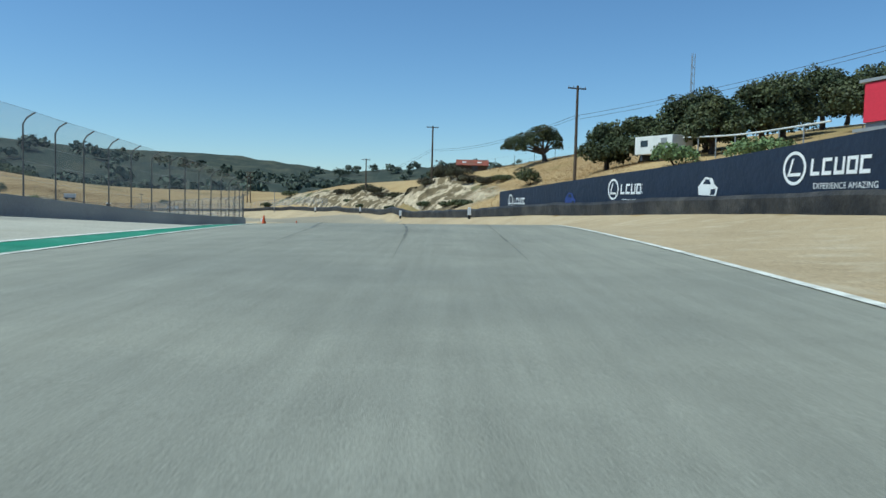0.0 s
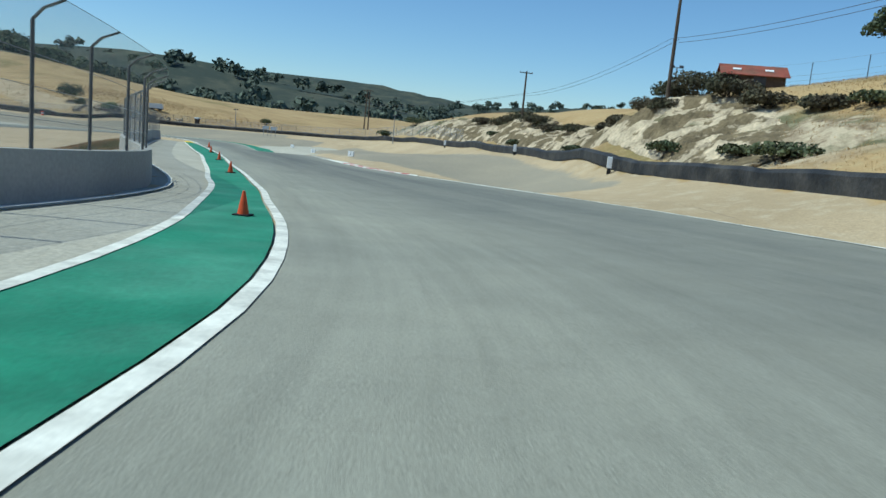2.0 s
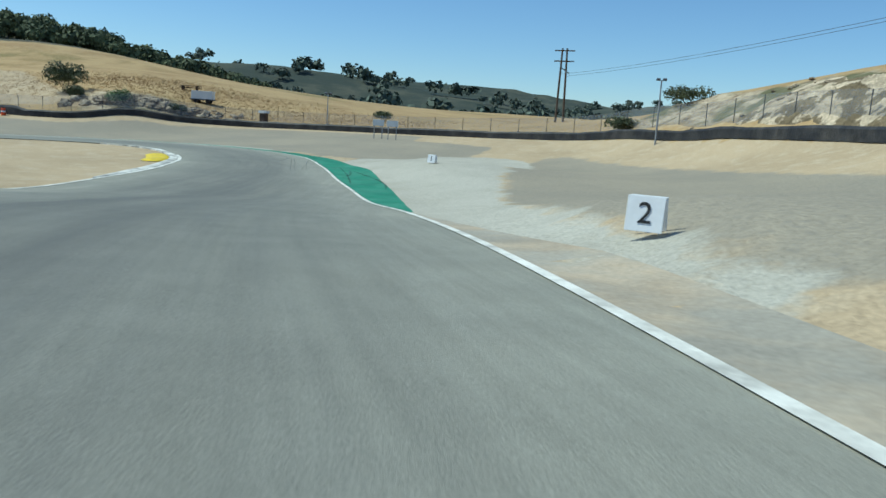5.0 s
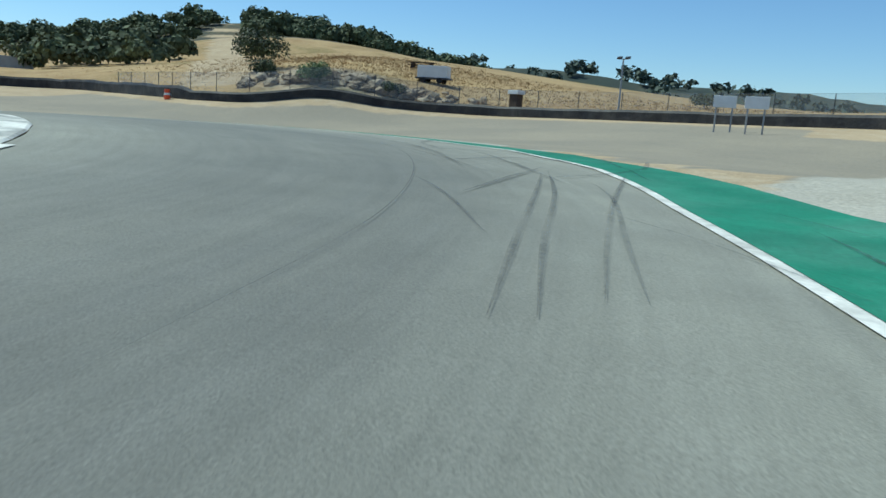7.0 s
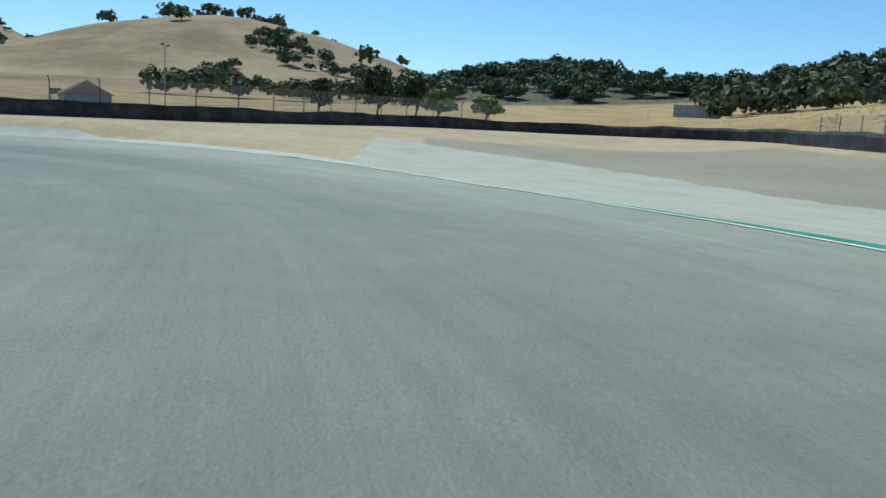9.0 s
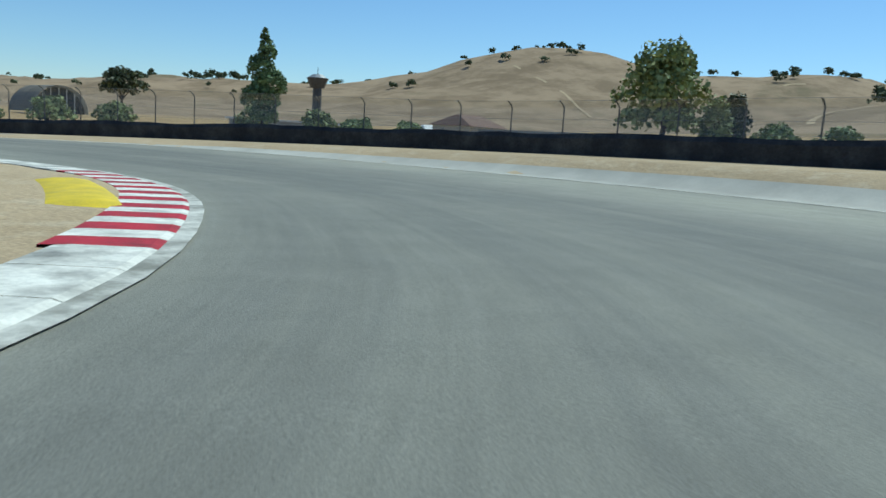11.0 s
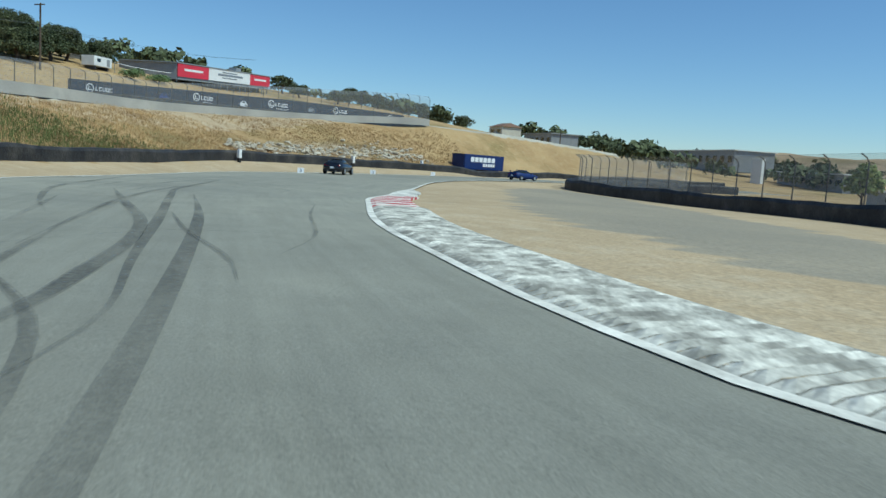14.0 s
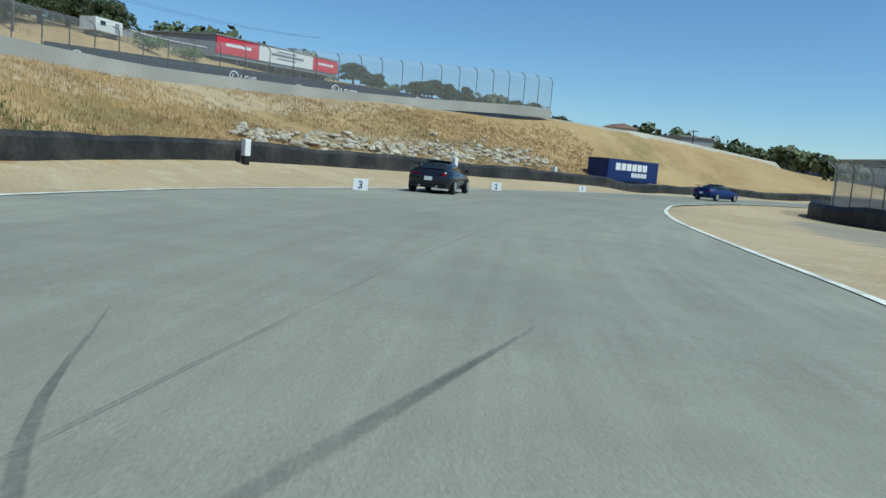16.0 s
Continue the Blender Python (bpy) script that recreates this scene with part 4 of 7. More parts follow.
sausage(spline([(-113.25, 154.4), (-113.42, 152.4), (-113.52, 150.4), (-113.52, 148.2)], 0.4), "raised yellow painted kerb on the dirt behind the striped kerb")
sausage(spline(offset(between(LEFT_EDGE, (-70.6, 171.4), (-73.6, 175.2)), -1.15), 0.4), "raised yellow painted kerb at the first apex")


# ---- tyre marks ----
def skid(nodes, w, label="dark curved rubber tyre mark on the asphalt"):
    ln = spline(nodes, 0.6)
    n = len(ln)
    e = np.minimum(1, np.minimum(np.arange(n), np.arange(n)[::-1]) / (n * 0.25) + 0.1) * w * 0.17
    ob = strip("tyre_mark", offset(ln, -e), offset(ln, e), RUBBER_MARK, 0.07, label, "tyre mark")
    return ob


rs = random.Random(12)
MARKS_BEND = [
    ([(-6.8, 45.8), (-7.1, 47.7), (-7.4, 50.6), (-7.8, 54.2)], 0.34),
    ([(-6.3, 89.9), (-3.2, 81.8), (-1.6, 69.5), (-0.7, 59.0)], 0.1),
    ([(-2.6, 57.5), (-2.0, 53.3), (-1.6, 50.2), (-1.6, 47.9)], 0.07),
]
MARKS_ENTRY = [
    ([(-64.2, 174.1), (-65.4, 176.1), (-67.4, 179.5), (-68.5, 181.3)], 0.2),
    ([(-64.0, 174.3), (-65.3, 176.4), (-67.0, 179.3), (-68.7, 181.8)], 0.2),
    ([(-63.9, 174.9), (-64.9, 176.8), (-66.3, 179.6), (-67.8, 182.9)], 0.18),
    ([(-63.7, 175.1), (-64.7, 176.8), (-66.3, 179.6), (-67.3, 180.9)], 0.18),
    ([(-67.6, 178.1), (-68.3, 180.1), (-69.0, 182.1)], 0.25),
    ([(-65.8, 178.5), (-64.3, 177.7), (-62.7, 176.5)], 0.12),
    ([(-64.6, 180.7), (-63.2, 179.6)], 0.2),
    ([(-71.9, 183.8), (-69.9, 182.3), (-67.5, 180.4)], 0.3),
    ([(-68.8, 178.6), (-67.6, 177.8), (-65.7, 176.1)], 0.14),
]
MARKS_STRIP = [
    ([(-79.2, 186.6), (-75.3, 184.4), (-73.4, 183.3), (-71.6, 182.2), (-69.4, 180.4)], 0.42), ([(-77.5, 189.4), (-75.2, 186), (-73.4, 184), (-71.5, 182.6)], 0.34), ([(-72.6, 182.4), (-71.6, 184.8), (-71.4, 187.6)], 0.3),
    ([(-70.2, 180.6), (-70.4, 183.2), (-69.2, 185.8)], 0.3), ([(-80.5, 184.5), (-77.2, 186.6), (-73.8, 189)], 0.22), ([(-78.4, 182.8), (-75.4, 182.6), (-71.8, 181.8), (-68.6, 180.2)], 0.16),
    ([(-82, 186.2), (-79.6, 188.2), (-78.2, 191)], 0.24), ([(-62.3, 178), (-60.9, 175.4), (-60.2, 173)], 0.5), ([(-61.9, 177.7), (-58.3, 173.3), (-56.6, 170.9), (-55.4, 168.4)], 0.5), ([(-64.0, 179.8), (-60.9, 175.0), (-57.4, 168.7)], 0.34),
    ([(-74.8, 189.6), (-70.4, 186.4), (-67.2, 182.6)], 0.3), ([(-69.6, 187.6), (-68.2, 184.2), (-68.0, 180.6)], 0.3),
]
MARKS_EXIT = [
    ([(-107.6, 128.6), (-106.4, 127.4), (-104.5, 125.3), (-101.6, 122), (-98.9, 119.5)], 0.5), ([(-108.6, 128.6), (-106.6, 127.2), (-103.9, 124.5), (-98.9, 119.5)], 0.4),
    ([(-106.9, 126.6), (-104.5, 124.3), (-101.8, 122.2), (-95.7, 117.8), (-88.1, 112.9)], 0.6), ([(-108.4, 127.4), (-106.3, 125.3), (-103.5, 122.5), (-97.7, 117.5), (-87.9, 110.6), (-80.3, 105.9)], 0.6),
    ([(-106.0, 127.5), (-103.6, 125.6), (-100.4, 123.1), (-93.5, 118.2)], 0.55), ([(-101, 122.6), (-98.4, 118.6), (-94.4, 115.8), (-90.6, 114.8)], 0.34),
]
MARKS_LATER = [
    ([(-95.6, 117.6), (-93.4, 115.5), (-92.0, 114.4), (-89.7, 112.7), (-87.0, 111.1), (-83.0, 109.3), (-78.2, 107.1)], 0.62), ([(-95, 116.2), (-93.7, 115.0), (-91.1, 113.4), (-86.1, 110.2), (-81.3, 107.2), (-75.6, 103.4), (-65.0, 94.5)], 0.55),
    ([(-85.8, 112.1), (-82.4, 110.8), (-77.4, 108.3), (-70.8, 103.8), (-64.8, 99.3)], 0.5), ([(-89.8, 114.1), (-85.9, 111.5), (-81.5, 108.4), (-73.4, 101.9)], 0.36), ([(-93, 113.4), (-91.5, 112.5), (-88.7, 111.3), (-85.6, 109.7)], 0.2),
    ([(-91.6, 111.8), (-89.9, 109.8), (-86.6, 107.1), (-83.6, 104.4)], 0.2), ([(-87.4, 113.4), (-84.8, 111.9), (-81.6, 110.1)], 0.34),
    ([(-78.5, 108.2), (-71.1, 102.8), (-66.0, 97.7), (-62.5, 92.5)], 0.26), ([(-73.7, 103.5), (-68.7, 98.9), (-65.0, 93.6)], 0.3), ([(-77, 105.8), (-75.3, 103.9), (-73.0, 99.8), (-72.2, 96.3)], 0.26),
    ([(-67, 92.8), (-69.6, 94.1), (-74.1, 95.2), (-76.6, 95.7)], 0.2), ([(-73.1, 99.4), (-72.0, 97.6), (-70.6, 94.9), (-68.7, 90.3)], 0.3), ([(-68.7, 97.5), (-72.2, 97.8), (-74.4, 98.2), (-77, 99.8)], 0.32),
]
MARKS_START = [
    ([(-6.4, 44), (-4.9, 30.8), (-3.9, 21.6), (-3.4, 14)], 0.3), ([(-2.6, 44), (-1.6, 30.1), (-1.1, 22.6), (-0.8, 12)], 0.24), ([(2.0, 42), (1.8, 32.0), (1.6, 22.8), (1.4, 12)], 0.22), ([(0.8, 66), (2.2, 54), (2.8, 44), (2.6, 34)], 0.2),
]
for nodes, w in MARKS_BEND + MARKS_ENTRY + MARKS_STRIP + MARKS_EXIT + MARKS_LATER + MARKS_START:
    skid(nodes, w)
for k in range(9):
    # thin slide marks where cars leave the hairpin
    a = rs.uniform(0, 1)
    base = np.array((-103 + 26 * a, 124.5 - 19 * a)) + (rs.uniform(-1, 4.6), rs.uniform(-2.5, 3.6))
    turn = radians(-38 + rs.uniform(-38, 38))
    bend = rs.uniform(-0.12, 0.12)
    pts, p = [base], base.copy()
    for j in range(5):
        turn += bend * 2.0
        p = p + np.array((math.cos(turn), math.sin(turn))) * rs.uniform(1.0, 2.2)
        pts.append(p.copy())
    skid([tuple(q) for q in pts], rs.uniform(0.05, 0.11))
for k in range(5):
    i = rs.randrange(15, len(ROAD_R) - 30)
    f_ = rs.uniform(0.3, 0.75)
    pts = [ROAD_L[i + j * 4] * (1 - f_ - 0.02 * j) + ROAD_R[i + j * 4] * (f_ + 0.02 * j) for j in range(6)]
    skid([tuple(q) for q in pts], rs.uniform(0.04, 0.07), "faint dark tyre line along the racing line")


# ---- barriers ----
def barrier(name, line, h, thick, label):
    n = len(line)
    nr = normals(line)
    rng = random.Random(4)
    prof = [(-0.5, 0.0), (-0.5, 0.8), (-0.3, 1.0), (0.3, 1.0), (0.5, 0.8), (0.5, 0.0)]
    v = []
    z = height(line)
    for i in range(n):
        tall = h * (1.5 if name == "tyre_barrier" and (line[i, 0] < -128 or (line[i, 1] < 125 and line[i, 0] < -44)) and h < 0.8 else 1.0)
        hh = tall * (1 + 0.05 * math.sin(i * 0.9) + rng.uniform(-0.06, 0.06))
        wob = rng.uniform(-0.06, 0.06)
        for a, b in prof:
            v.append((line[i, 0] + nr[i, 0] * (a * thick + wob), line[i, 1] + nr[i, 1] * (a * thick + wob), z[i] - 0.1 + b * (hh + 0.1)))
    k = len(prof)
    fs = [(i * k + j, i * k + j + 1, (i + 1) * k + j + 1, (i + 1) * k + j) for i in range(n - 1) for j in range(k - 1)]
    return tagged(raw(name, v, fs, BLACK_BARRIER), label, "barrier", kind="structure")


barrier("tyre_barrier", OUTER_BARRIER, 0.78, 0.7, "black belted tyre barrier along the run-off edge")
barrier("tyre_barrier", SLOPE_BARRIER, 0.85, 0.7, "black belted tyre barrier at the foot of the grass slope")


def wall_run(name, line, h, thick, mat, label):
    nr = normals(line)
    z = height(line)
    v = []
    for i in range(len(line)):
        for a, b in ((-0.5, -0.1), (-0.42, h), (0.42, h), (0.5, -0.1)):
            v.append((line[i, 0] + nr[i, 0] * a * thick, line[i, 1] + nr[i, 1] * a * thick, z[i] + b))
    fs = [(i * 4 + j, i * 4 + j + 1, i * 4 + j + 5, i * 4 + j + 4) for i in range(len(line) - 1) for j in range(3)] + [(0, 1, 2, 3), tuple(len(v) - 4 + j for j in (3, 2, 1, 0))]
    return tagged(raw(name, v, fs, mat), label, "wall", kind="structure")


wall_run("pit_wall", PIT_WALL, 0.9, 0.4, CONCRETE, "grey weathered concrete wall beside the pit exit lane")


# ---- catch fences: each post a part, cables and mesh between ----
def fence(line, foot, top, gap, lean, label, post_mat=POST_STEEL, net=True, wires=4, r=0.045, tall=None):
    """tall: how the height changes along the line, as a share of the full height at each of its points."""
    thing = empty("catch_fence", None, label=label, category="fence", kind="structure")
    line = np.asarray(line)
    s = np.r_[0, np.cumsum(np.linalg.norm(np.diff(line[:, :2], axis=0), axis=1))]
    nr = normals(line)
    z = height(line)
    arm = 0.55
    bm = bmesh.new()
    hh = top - foot
    share = np.ones(len(line)) if tall is None else np.asarray(tall)
    add_tube(bm, (0, 0, 0), (0, 0, hh - 0.5), r, n=6)
    add_tube(bm, (0, 0, hh - 0.5), (lean * arm * 0.35, 0, hh - 0.22), r, n=6)
    add_tube(bm, (lean * arm * 0.35, 0, hh - 0.22), (lean * arm, 0, hh), r, n=6)
    first = None
    for k in range(int(s[-1] / gap) + 1):
        u = k * gap
        x, y, zz = (np.interp(u, s, q) for q in (line[:, 0], line[:, 1], z))
        a = math.atan2(np.interp(u, s, nr[:, 1]), np.interp(u, s, nr[:, 0]))
        if first is None:
            first = part("post", bm, post_mat, thing)
            ob = first
        else:
            ob = new("post", first.data)
            ob.parent = thing
        ob.matrix_local = Matrix.Translation((x, y, zz + foot)) @ Matrix.Rotation(a, 4, 'Z') @ Matrix.Diagonal((1, 1, np.interp(u, s, share), 1))
    for k in range(wires + 1):
        h = (hh - 0.5) * k / wires if k < wires else hh
        off = lean * arm if k == wires else 0.0
        v = []
        for i in range(len(line)):
            c = Vector((line[i, 0] + nr[i, 0] * off, line[i, 1] + nr[i, 1] * off, z[i] + foot + h * share[i]))
            for dx, dz in ((0.007, 0), (-0.0035, 0.006), (-0.0035, -0.006)):
                v.append((c[0] + nr[i, 0] * dx, c[1] + nr[i, 1] * dx, c[2] + dz))
        fs = [(i * 3 + j, i * 3 + (j + 1) % 3, i * 3 + 3 + (j + 1) % 3, i * 3 + 3 + j) for i in range(len(line) - 1) for j in range(3)]
        raw("cable", v, fs, GALVANISED, thing)
    if net:
        v = []
        for i in range(len(line)):
            for h, off in ((0, 0), (hh - 0.5, 0), (hh, lean * arm)):
                v.append((line[i, 0] + nr[i, 0] * off, line[i, 1] + nr[i, 1] * off, z[i] + foot + h * share[i]))
        fs = [(i * 3 + j, i * 3 + j + 1, i * 3 + j + 4, i * 3 + j + 3) for i in range(len(line) - 1) for j in range(2)]
        raw("wire_mesh", v, fs, CHAIN_LINK, thing)
    return thing


wall_share = (np.interp(PIT_WALL[:, 1], [25, 50, 58, 66, 72, 95, 130], [4.5, 4.35, 3.95, 3.45, 3.1, 2.75, 2.55]) - 0.86) / (4.5 - 0.86)
fence(PIT_WALL, 0.86, 4.5, 2.4, 1, "tall chain-link catch fence on the concrete pit wall with bent posts", r=0.036, tall=wall_share)
side_fence = offset(between(OUTER_BARRIER, (-170, 190), (-56, 10)), 1.0)
side_fence = spline(side_fence[::4], 2.0)
fence(side_fence, 0.0, 4.1, 3.6, -1, "chain-link catch fence with bent-top posts behind the tyre barrier", wires=4, tall=np.interp(side_fence[:, 1], [60, 95, 125, 190], [1.0, 0.95, 0.74, 0.72]))
far_fence = spline(offset(between(OUTER_BARRIER, (-29, 175.6), (-157, 213)), 2.0)[::5], 2.5)
fence(far_fence, 0.0, 2.0, 4.0, 0, "low wire fence with slim posts behind the barrier", post_mat=DARK_STEEL, wires=3, r=0.035)
ridge_fence = spline([(17, 98), (11, 108), (5, 117), (0, 126)], 3.0)
fence(ridge_fence, 0.0, 1.6, 4.5, 0, "thin wire fence along the top of the cut bank", post_mat=DARK_STEEL, net=False, wires=3, r=0.03)


# ---- trees and bushes ----
def leaf_cloud(rng, lobes, count, size, loose=0.75):
    """Leaf sprays: small crossed quads over the skin of several lobes, each lobe (x, y, z, rx, ry, rz)."""
    vol = np.array([(l[3] * l[4] * l[5]) ** (2 / 3) for l in lobes])
    pick = rng.choice(len(lobes), count, p=vol / vol.sum())
    lob = np.array(lobes)[pick]
    d = rng.normal(size=(count, 3))
    d /= np.linalg.norm(d, axis=1)[:, None]
    d[:, 2] = np.where(d[:, 2] < -0.35, -d[:, 2] * 0.5, d[:, 2])
    rad = rng.uniform(0.62, 1.08, count) ** 0.6
    c = lob[:, :3] + d * lob[:, 3:] * rad[:, None]
    facing = d + rng.normal(size=(count, 3)) * loose
    facing /= np.linalg.norm(facing, axis=1)[:, None]
    u = np.cross(facing, rng.normal(size=(count, 3)))
    u /= np.linalg.norm(u, axis=1)[:, None] + 1e-9
    w = np.cross(u, facing)
    w /= np.linalg.norm(w, axis=1)[:, None] + 1e-9
    s = size * rng.uniform(0.6, 1.4, count)[:, None]
    q = np.stack([c - u * s, c + w * s * 0.75, c + u * s, c - w * s * 0.75], 1).reshape(-1, 3)
    return q


def quads_of(n):
    return np.arange(n * 4).reshape(-1, 4)


def crown_lobes(rng, width, tall, base, n):
    """A domed crown: a ring of low lobes, a ring of higher ones and a top."""
    lobes, h = [], tall - base
    for k in range(n):
        low = k % 2
        a = 6.283 * k / n + rng.uniform(-0.35, 0.35)
        r = width * (0.36 if low else 0.2) * rng.uniform(0.75, 1.15)
        z = base + h * ((0.34 if low else 0.62) + rng.uniform(-0.1, 0.1))
        k_ = rng.uniform(0.15, 0.23)
        lobes.append((r * math.cos(a), r * math.sin(a), z, width * k_, width * k_, h * rng.uniform(0.2, 0.3)))
    for k in range(6):
        a = 6.283 * k / 6 + rng.uniform(-0.4, 0.4)
        r = width * rng.uniform(0.22, 0.34)
        lobes.append((r * math.cos(a), r * math.sin(a), base + h * rng.uniform(0.14, 0.24), width * 0.17, width * 0.17, h * 0.17))
    lobes.append((0, 0, base + h * 0.5, width * 0.3, width * 0.3, h * 0.42))
    return lobes


def tree(x, y, width, tall, base, leaf, label, seed, count=2600, size=0.3, name="oak_tree", trunk_r=0.25, lobes=None, limbs=7, group=""):
    rng = np.random.default_rng(seed)
    p = on_ground(x, y, -0.1)
    thing = empty(name, Matrix.Translation(p), label=label, category="tree", group=group)
    lobes = lobes or crown_lobes(rng, width, tall, base, 13)
    bm = bmesh.new()
    fork = max(base * 0.9, tall * 0.22)
    bend = Vector((rng.uniform(-0.3, 0.3), rng.uniform(-0.3, 0.3), fork))
    add_tube(bm, (0, 0, -0.2), bend * 0.5 + Vector((0.05, 0, 0)), trunk_r * 1.25, trunk_r, 9)
    add_tube(bm, bend * 0.5 + Vector((0.05, 0, 0)), bend, trunk_r, trunk_r * 0.8, 9)
    for l in lobes[:limbs]:
        tip = Vector(l[:3])
        mid = bend.lerp(tip, 0.5) + Vector((rng.uniform(-0.3, 0.3), rng.uniform(-0.3, 0.3), 0.2))
        add_tube(bm, bend, mid, trunk_r * 0.6, trunk_r * 0.38, 6)
        add_tube(bm, mid, tip, trunk_r * 0.38, trunk_r * 0.12, 6)
    part("trunk", bm, BARK, thing)
    q = leaf_cloud(rng, lobes, count, size)
    raw("crown", q, quads_of(count), leaf, thing)
    return thing


def bush(x, y, width, tall, leaf, label, seed, count=1800, size=0.1, name="bush"):
    rng = np.random.default_rng(seed)
    p = on_ground(x, y, -0.1)
    lobes = [(rng.uniform(-.3, .3) * width, rng.uniform(-.3, .3) * width, tall * rng.uniform(0.35, 0.55), width * 0.32, width * 0.32, tall * 0.5) for k in range(6)]
    thing = empty(name, Matrix.Translation(p), label=label, category="bush")
    bm = bmesh.new()
    for l in lobes[:4]:
        add_tube(bm, (0, 0, -0.1), l[:3], 0.05, 0.02, 5)
    part("stem", bm, BARK, thing)
    raw("crown", leaf_cloud(rng, lobes, count, size), quads_of(count), leaf, thing)
    return thing


HILL_OAKS = "oaks on the grass hill"
LONE = [(-4.2, 0, 2.3, 1.5, 1.5, 1.1), (-2.8, 0.6, 2.9, 1.5, 1.5, 1.2), (-1.1, 0, 3.3, 1.7, 1.7, 1.5), (0.5, 0.3, 3.5, 1.4, 1.4, 1.4), (1.2, -0.4, 2.8, 1.1, 1.1, 1.2), (-0.5, -0.8, 4.2, 1.1, 1.1, 0.8), (-5.2, 0.3, 1.8, 0.9, 0.9, 0.7),
        (1.7, 0.2, 2.1, 0.8, 0.8, 0.8), (-2.0, -1.0, 2.3, 1.2, 1.2, 0.9), (-3.4, -0.8, 1.6, 0.9, 0.9, 0.6)]
tree(13.6, 103.7, 10.5, 5.2, 0.9, OAK_LEAF, "lone spreading dark green oak on the dry grass hill", 3, trunk_r=0.34, count=11000, size=0.1, lobes=LONE, limbs=9)
for k, (x, y, w, h) in enumerate(((15.6, 73.6, 5.8, 5.0), (18.2, 71, 5.6, 4.6), (20.6, 67, 6.0, 5.6), (24, 70.5, 6.6, 6.0), (20.8, 59.6, 5.6, 4.8), (26, 62.5, 6.4, 5.8), (30, 68, 7, 6.5),
                                  (36, 73, 7, 6.5), (34, 60, 7, 5.5), (46, 66, 8, 6.5), (60, 75, 9, 6.5), (44, 84, 8, 6), (75, 60, 9, 6.0), (84, 76, 9, 6.5), (56, 96, 8, 6))):
    tree(x, y, w * 0.95, h * 1.0, 0.35 + 0.12 * (k % 3), OAK_LEAF, "round dark green oak on the dry grass hill", 20 + k, count=10500, size=0.115, group=HILL_OAKS)
for k in range(16):
    # dark trees along the ridge road behind the suites
    t_ = k / 15
    x, y = 52 + 30 * t_ + 8 * math.sin(k * 2.1), -6 - 95 * t_ + 5 * math.sin(k * 1.3)
    tree(x, y, 6 + 2 * math.sin(k), 3.4 + 1.6 * abs(math.sin(k * 1.7)), 0.6, OAK_LEAF, "low dark green tree along the ridge road", 60 + k, count=2600, size=0.2, group="trees along the ridge")
bush(10.1, 89.6, 3.4, 2.1, OAK_LEAF, "round dark green bush on the dry slope", 7)
TOP_BRUSH = ((0.6, 116.5, 4.4, 1.9), (-0.8, 119.6, 4.0, 1.8), (2.2, 112.4, 3.8, 1.5), (-2.4, 122.8, 4.0, 1.6), (3.6, 107.6, 3.4, 1.2), (5.8, 102.4, 3.0, 1.0), (-2.0, 114.2, 2.6, 1.1), (-4.0, 126.6, 3.6, 1.3),
             (-6.2, 133, 3.4, 1.2), (-8.6, 141, 3.8, 1.2), (-11.8, 150.5, 3.8, 1.3), (-14.6, 158.6, 4.4, 1.5), (-17.2, 166, 5.0, 1.9), (-18.8, 171.4, 4.6, 1.7), (-21.6, 178.5, 4.2, 1.5), (-25.4, 187, 3.6, 1.3))
for k, (x, y, w, h) in enumerate(TOP_BRUSH):
    bush(x, y, w, h, BRUSH_LEAF, "dark brown-green brush along the top of the rock cut", 140 + k, count=2400)
for k, (x, y, w, h) in enumerate(((-2.4, 105.6, 3.2, 0.9), (1.9, 94.6, 3.6, 1.0), (0.7, 98.2, 2.6, 0.7), (7.4, 100.4, 3.4, 0.9), (-15.8, 148.5, 2.6, 0.9), (-20.4, 162, 2.4, 0.9), (-8.6, 124.5, 2.2, 0.7))):
    bush(x, y, w, h, OAK_LEAF, "low olive scrub growing between the rocks", 160 + k, count=1500)
bush(17.2, 56.5, 3.6, 1.7, POPLAR_LEAF, "green shrub beside the white trailer", 11)
bush(20.5, 50, 4.0, 1.5, POPLAR_LEAF, "green shrub below the walkway", 12)
bush(-132.1, 222.8, 5.2, 4.2, OAK_LEAF, "large dark green bush on the rocky bank", 13, count=3200, size=0.13)
bush(-127.5, 219.5, 3.0, 2.0, OAK_LEAF, "dark green bush on the rocky bank", 14)
bush(-119.5, 219.3, 3.2, 2.2, POPLAR_LEAF, "green bush on the rocky bank", 15)
bush(-113, 223.5, 2.6, 1.3, OAK_LEAF, "low dark bush on the rocky bank", 16)
bush(-90, 244, 3, 1.6, OAK_LEAF, "low dark bush behind the fence", 17)
bush(-44, 216, 4.4, 2.0, OAK_LEAF, "rounded dark bush beside the fence", 18)
bush(-50, 214, 3.2, 1.6, OAK_LEAF, "low dark bush beside the fence", 19)
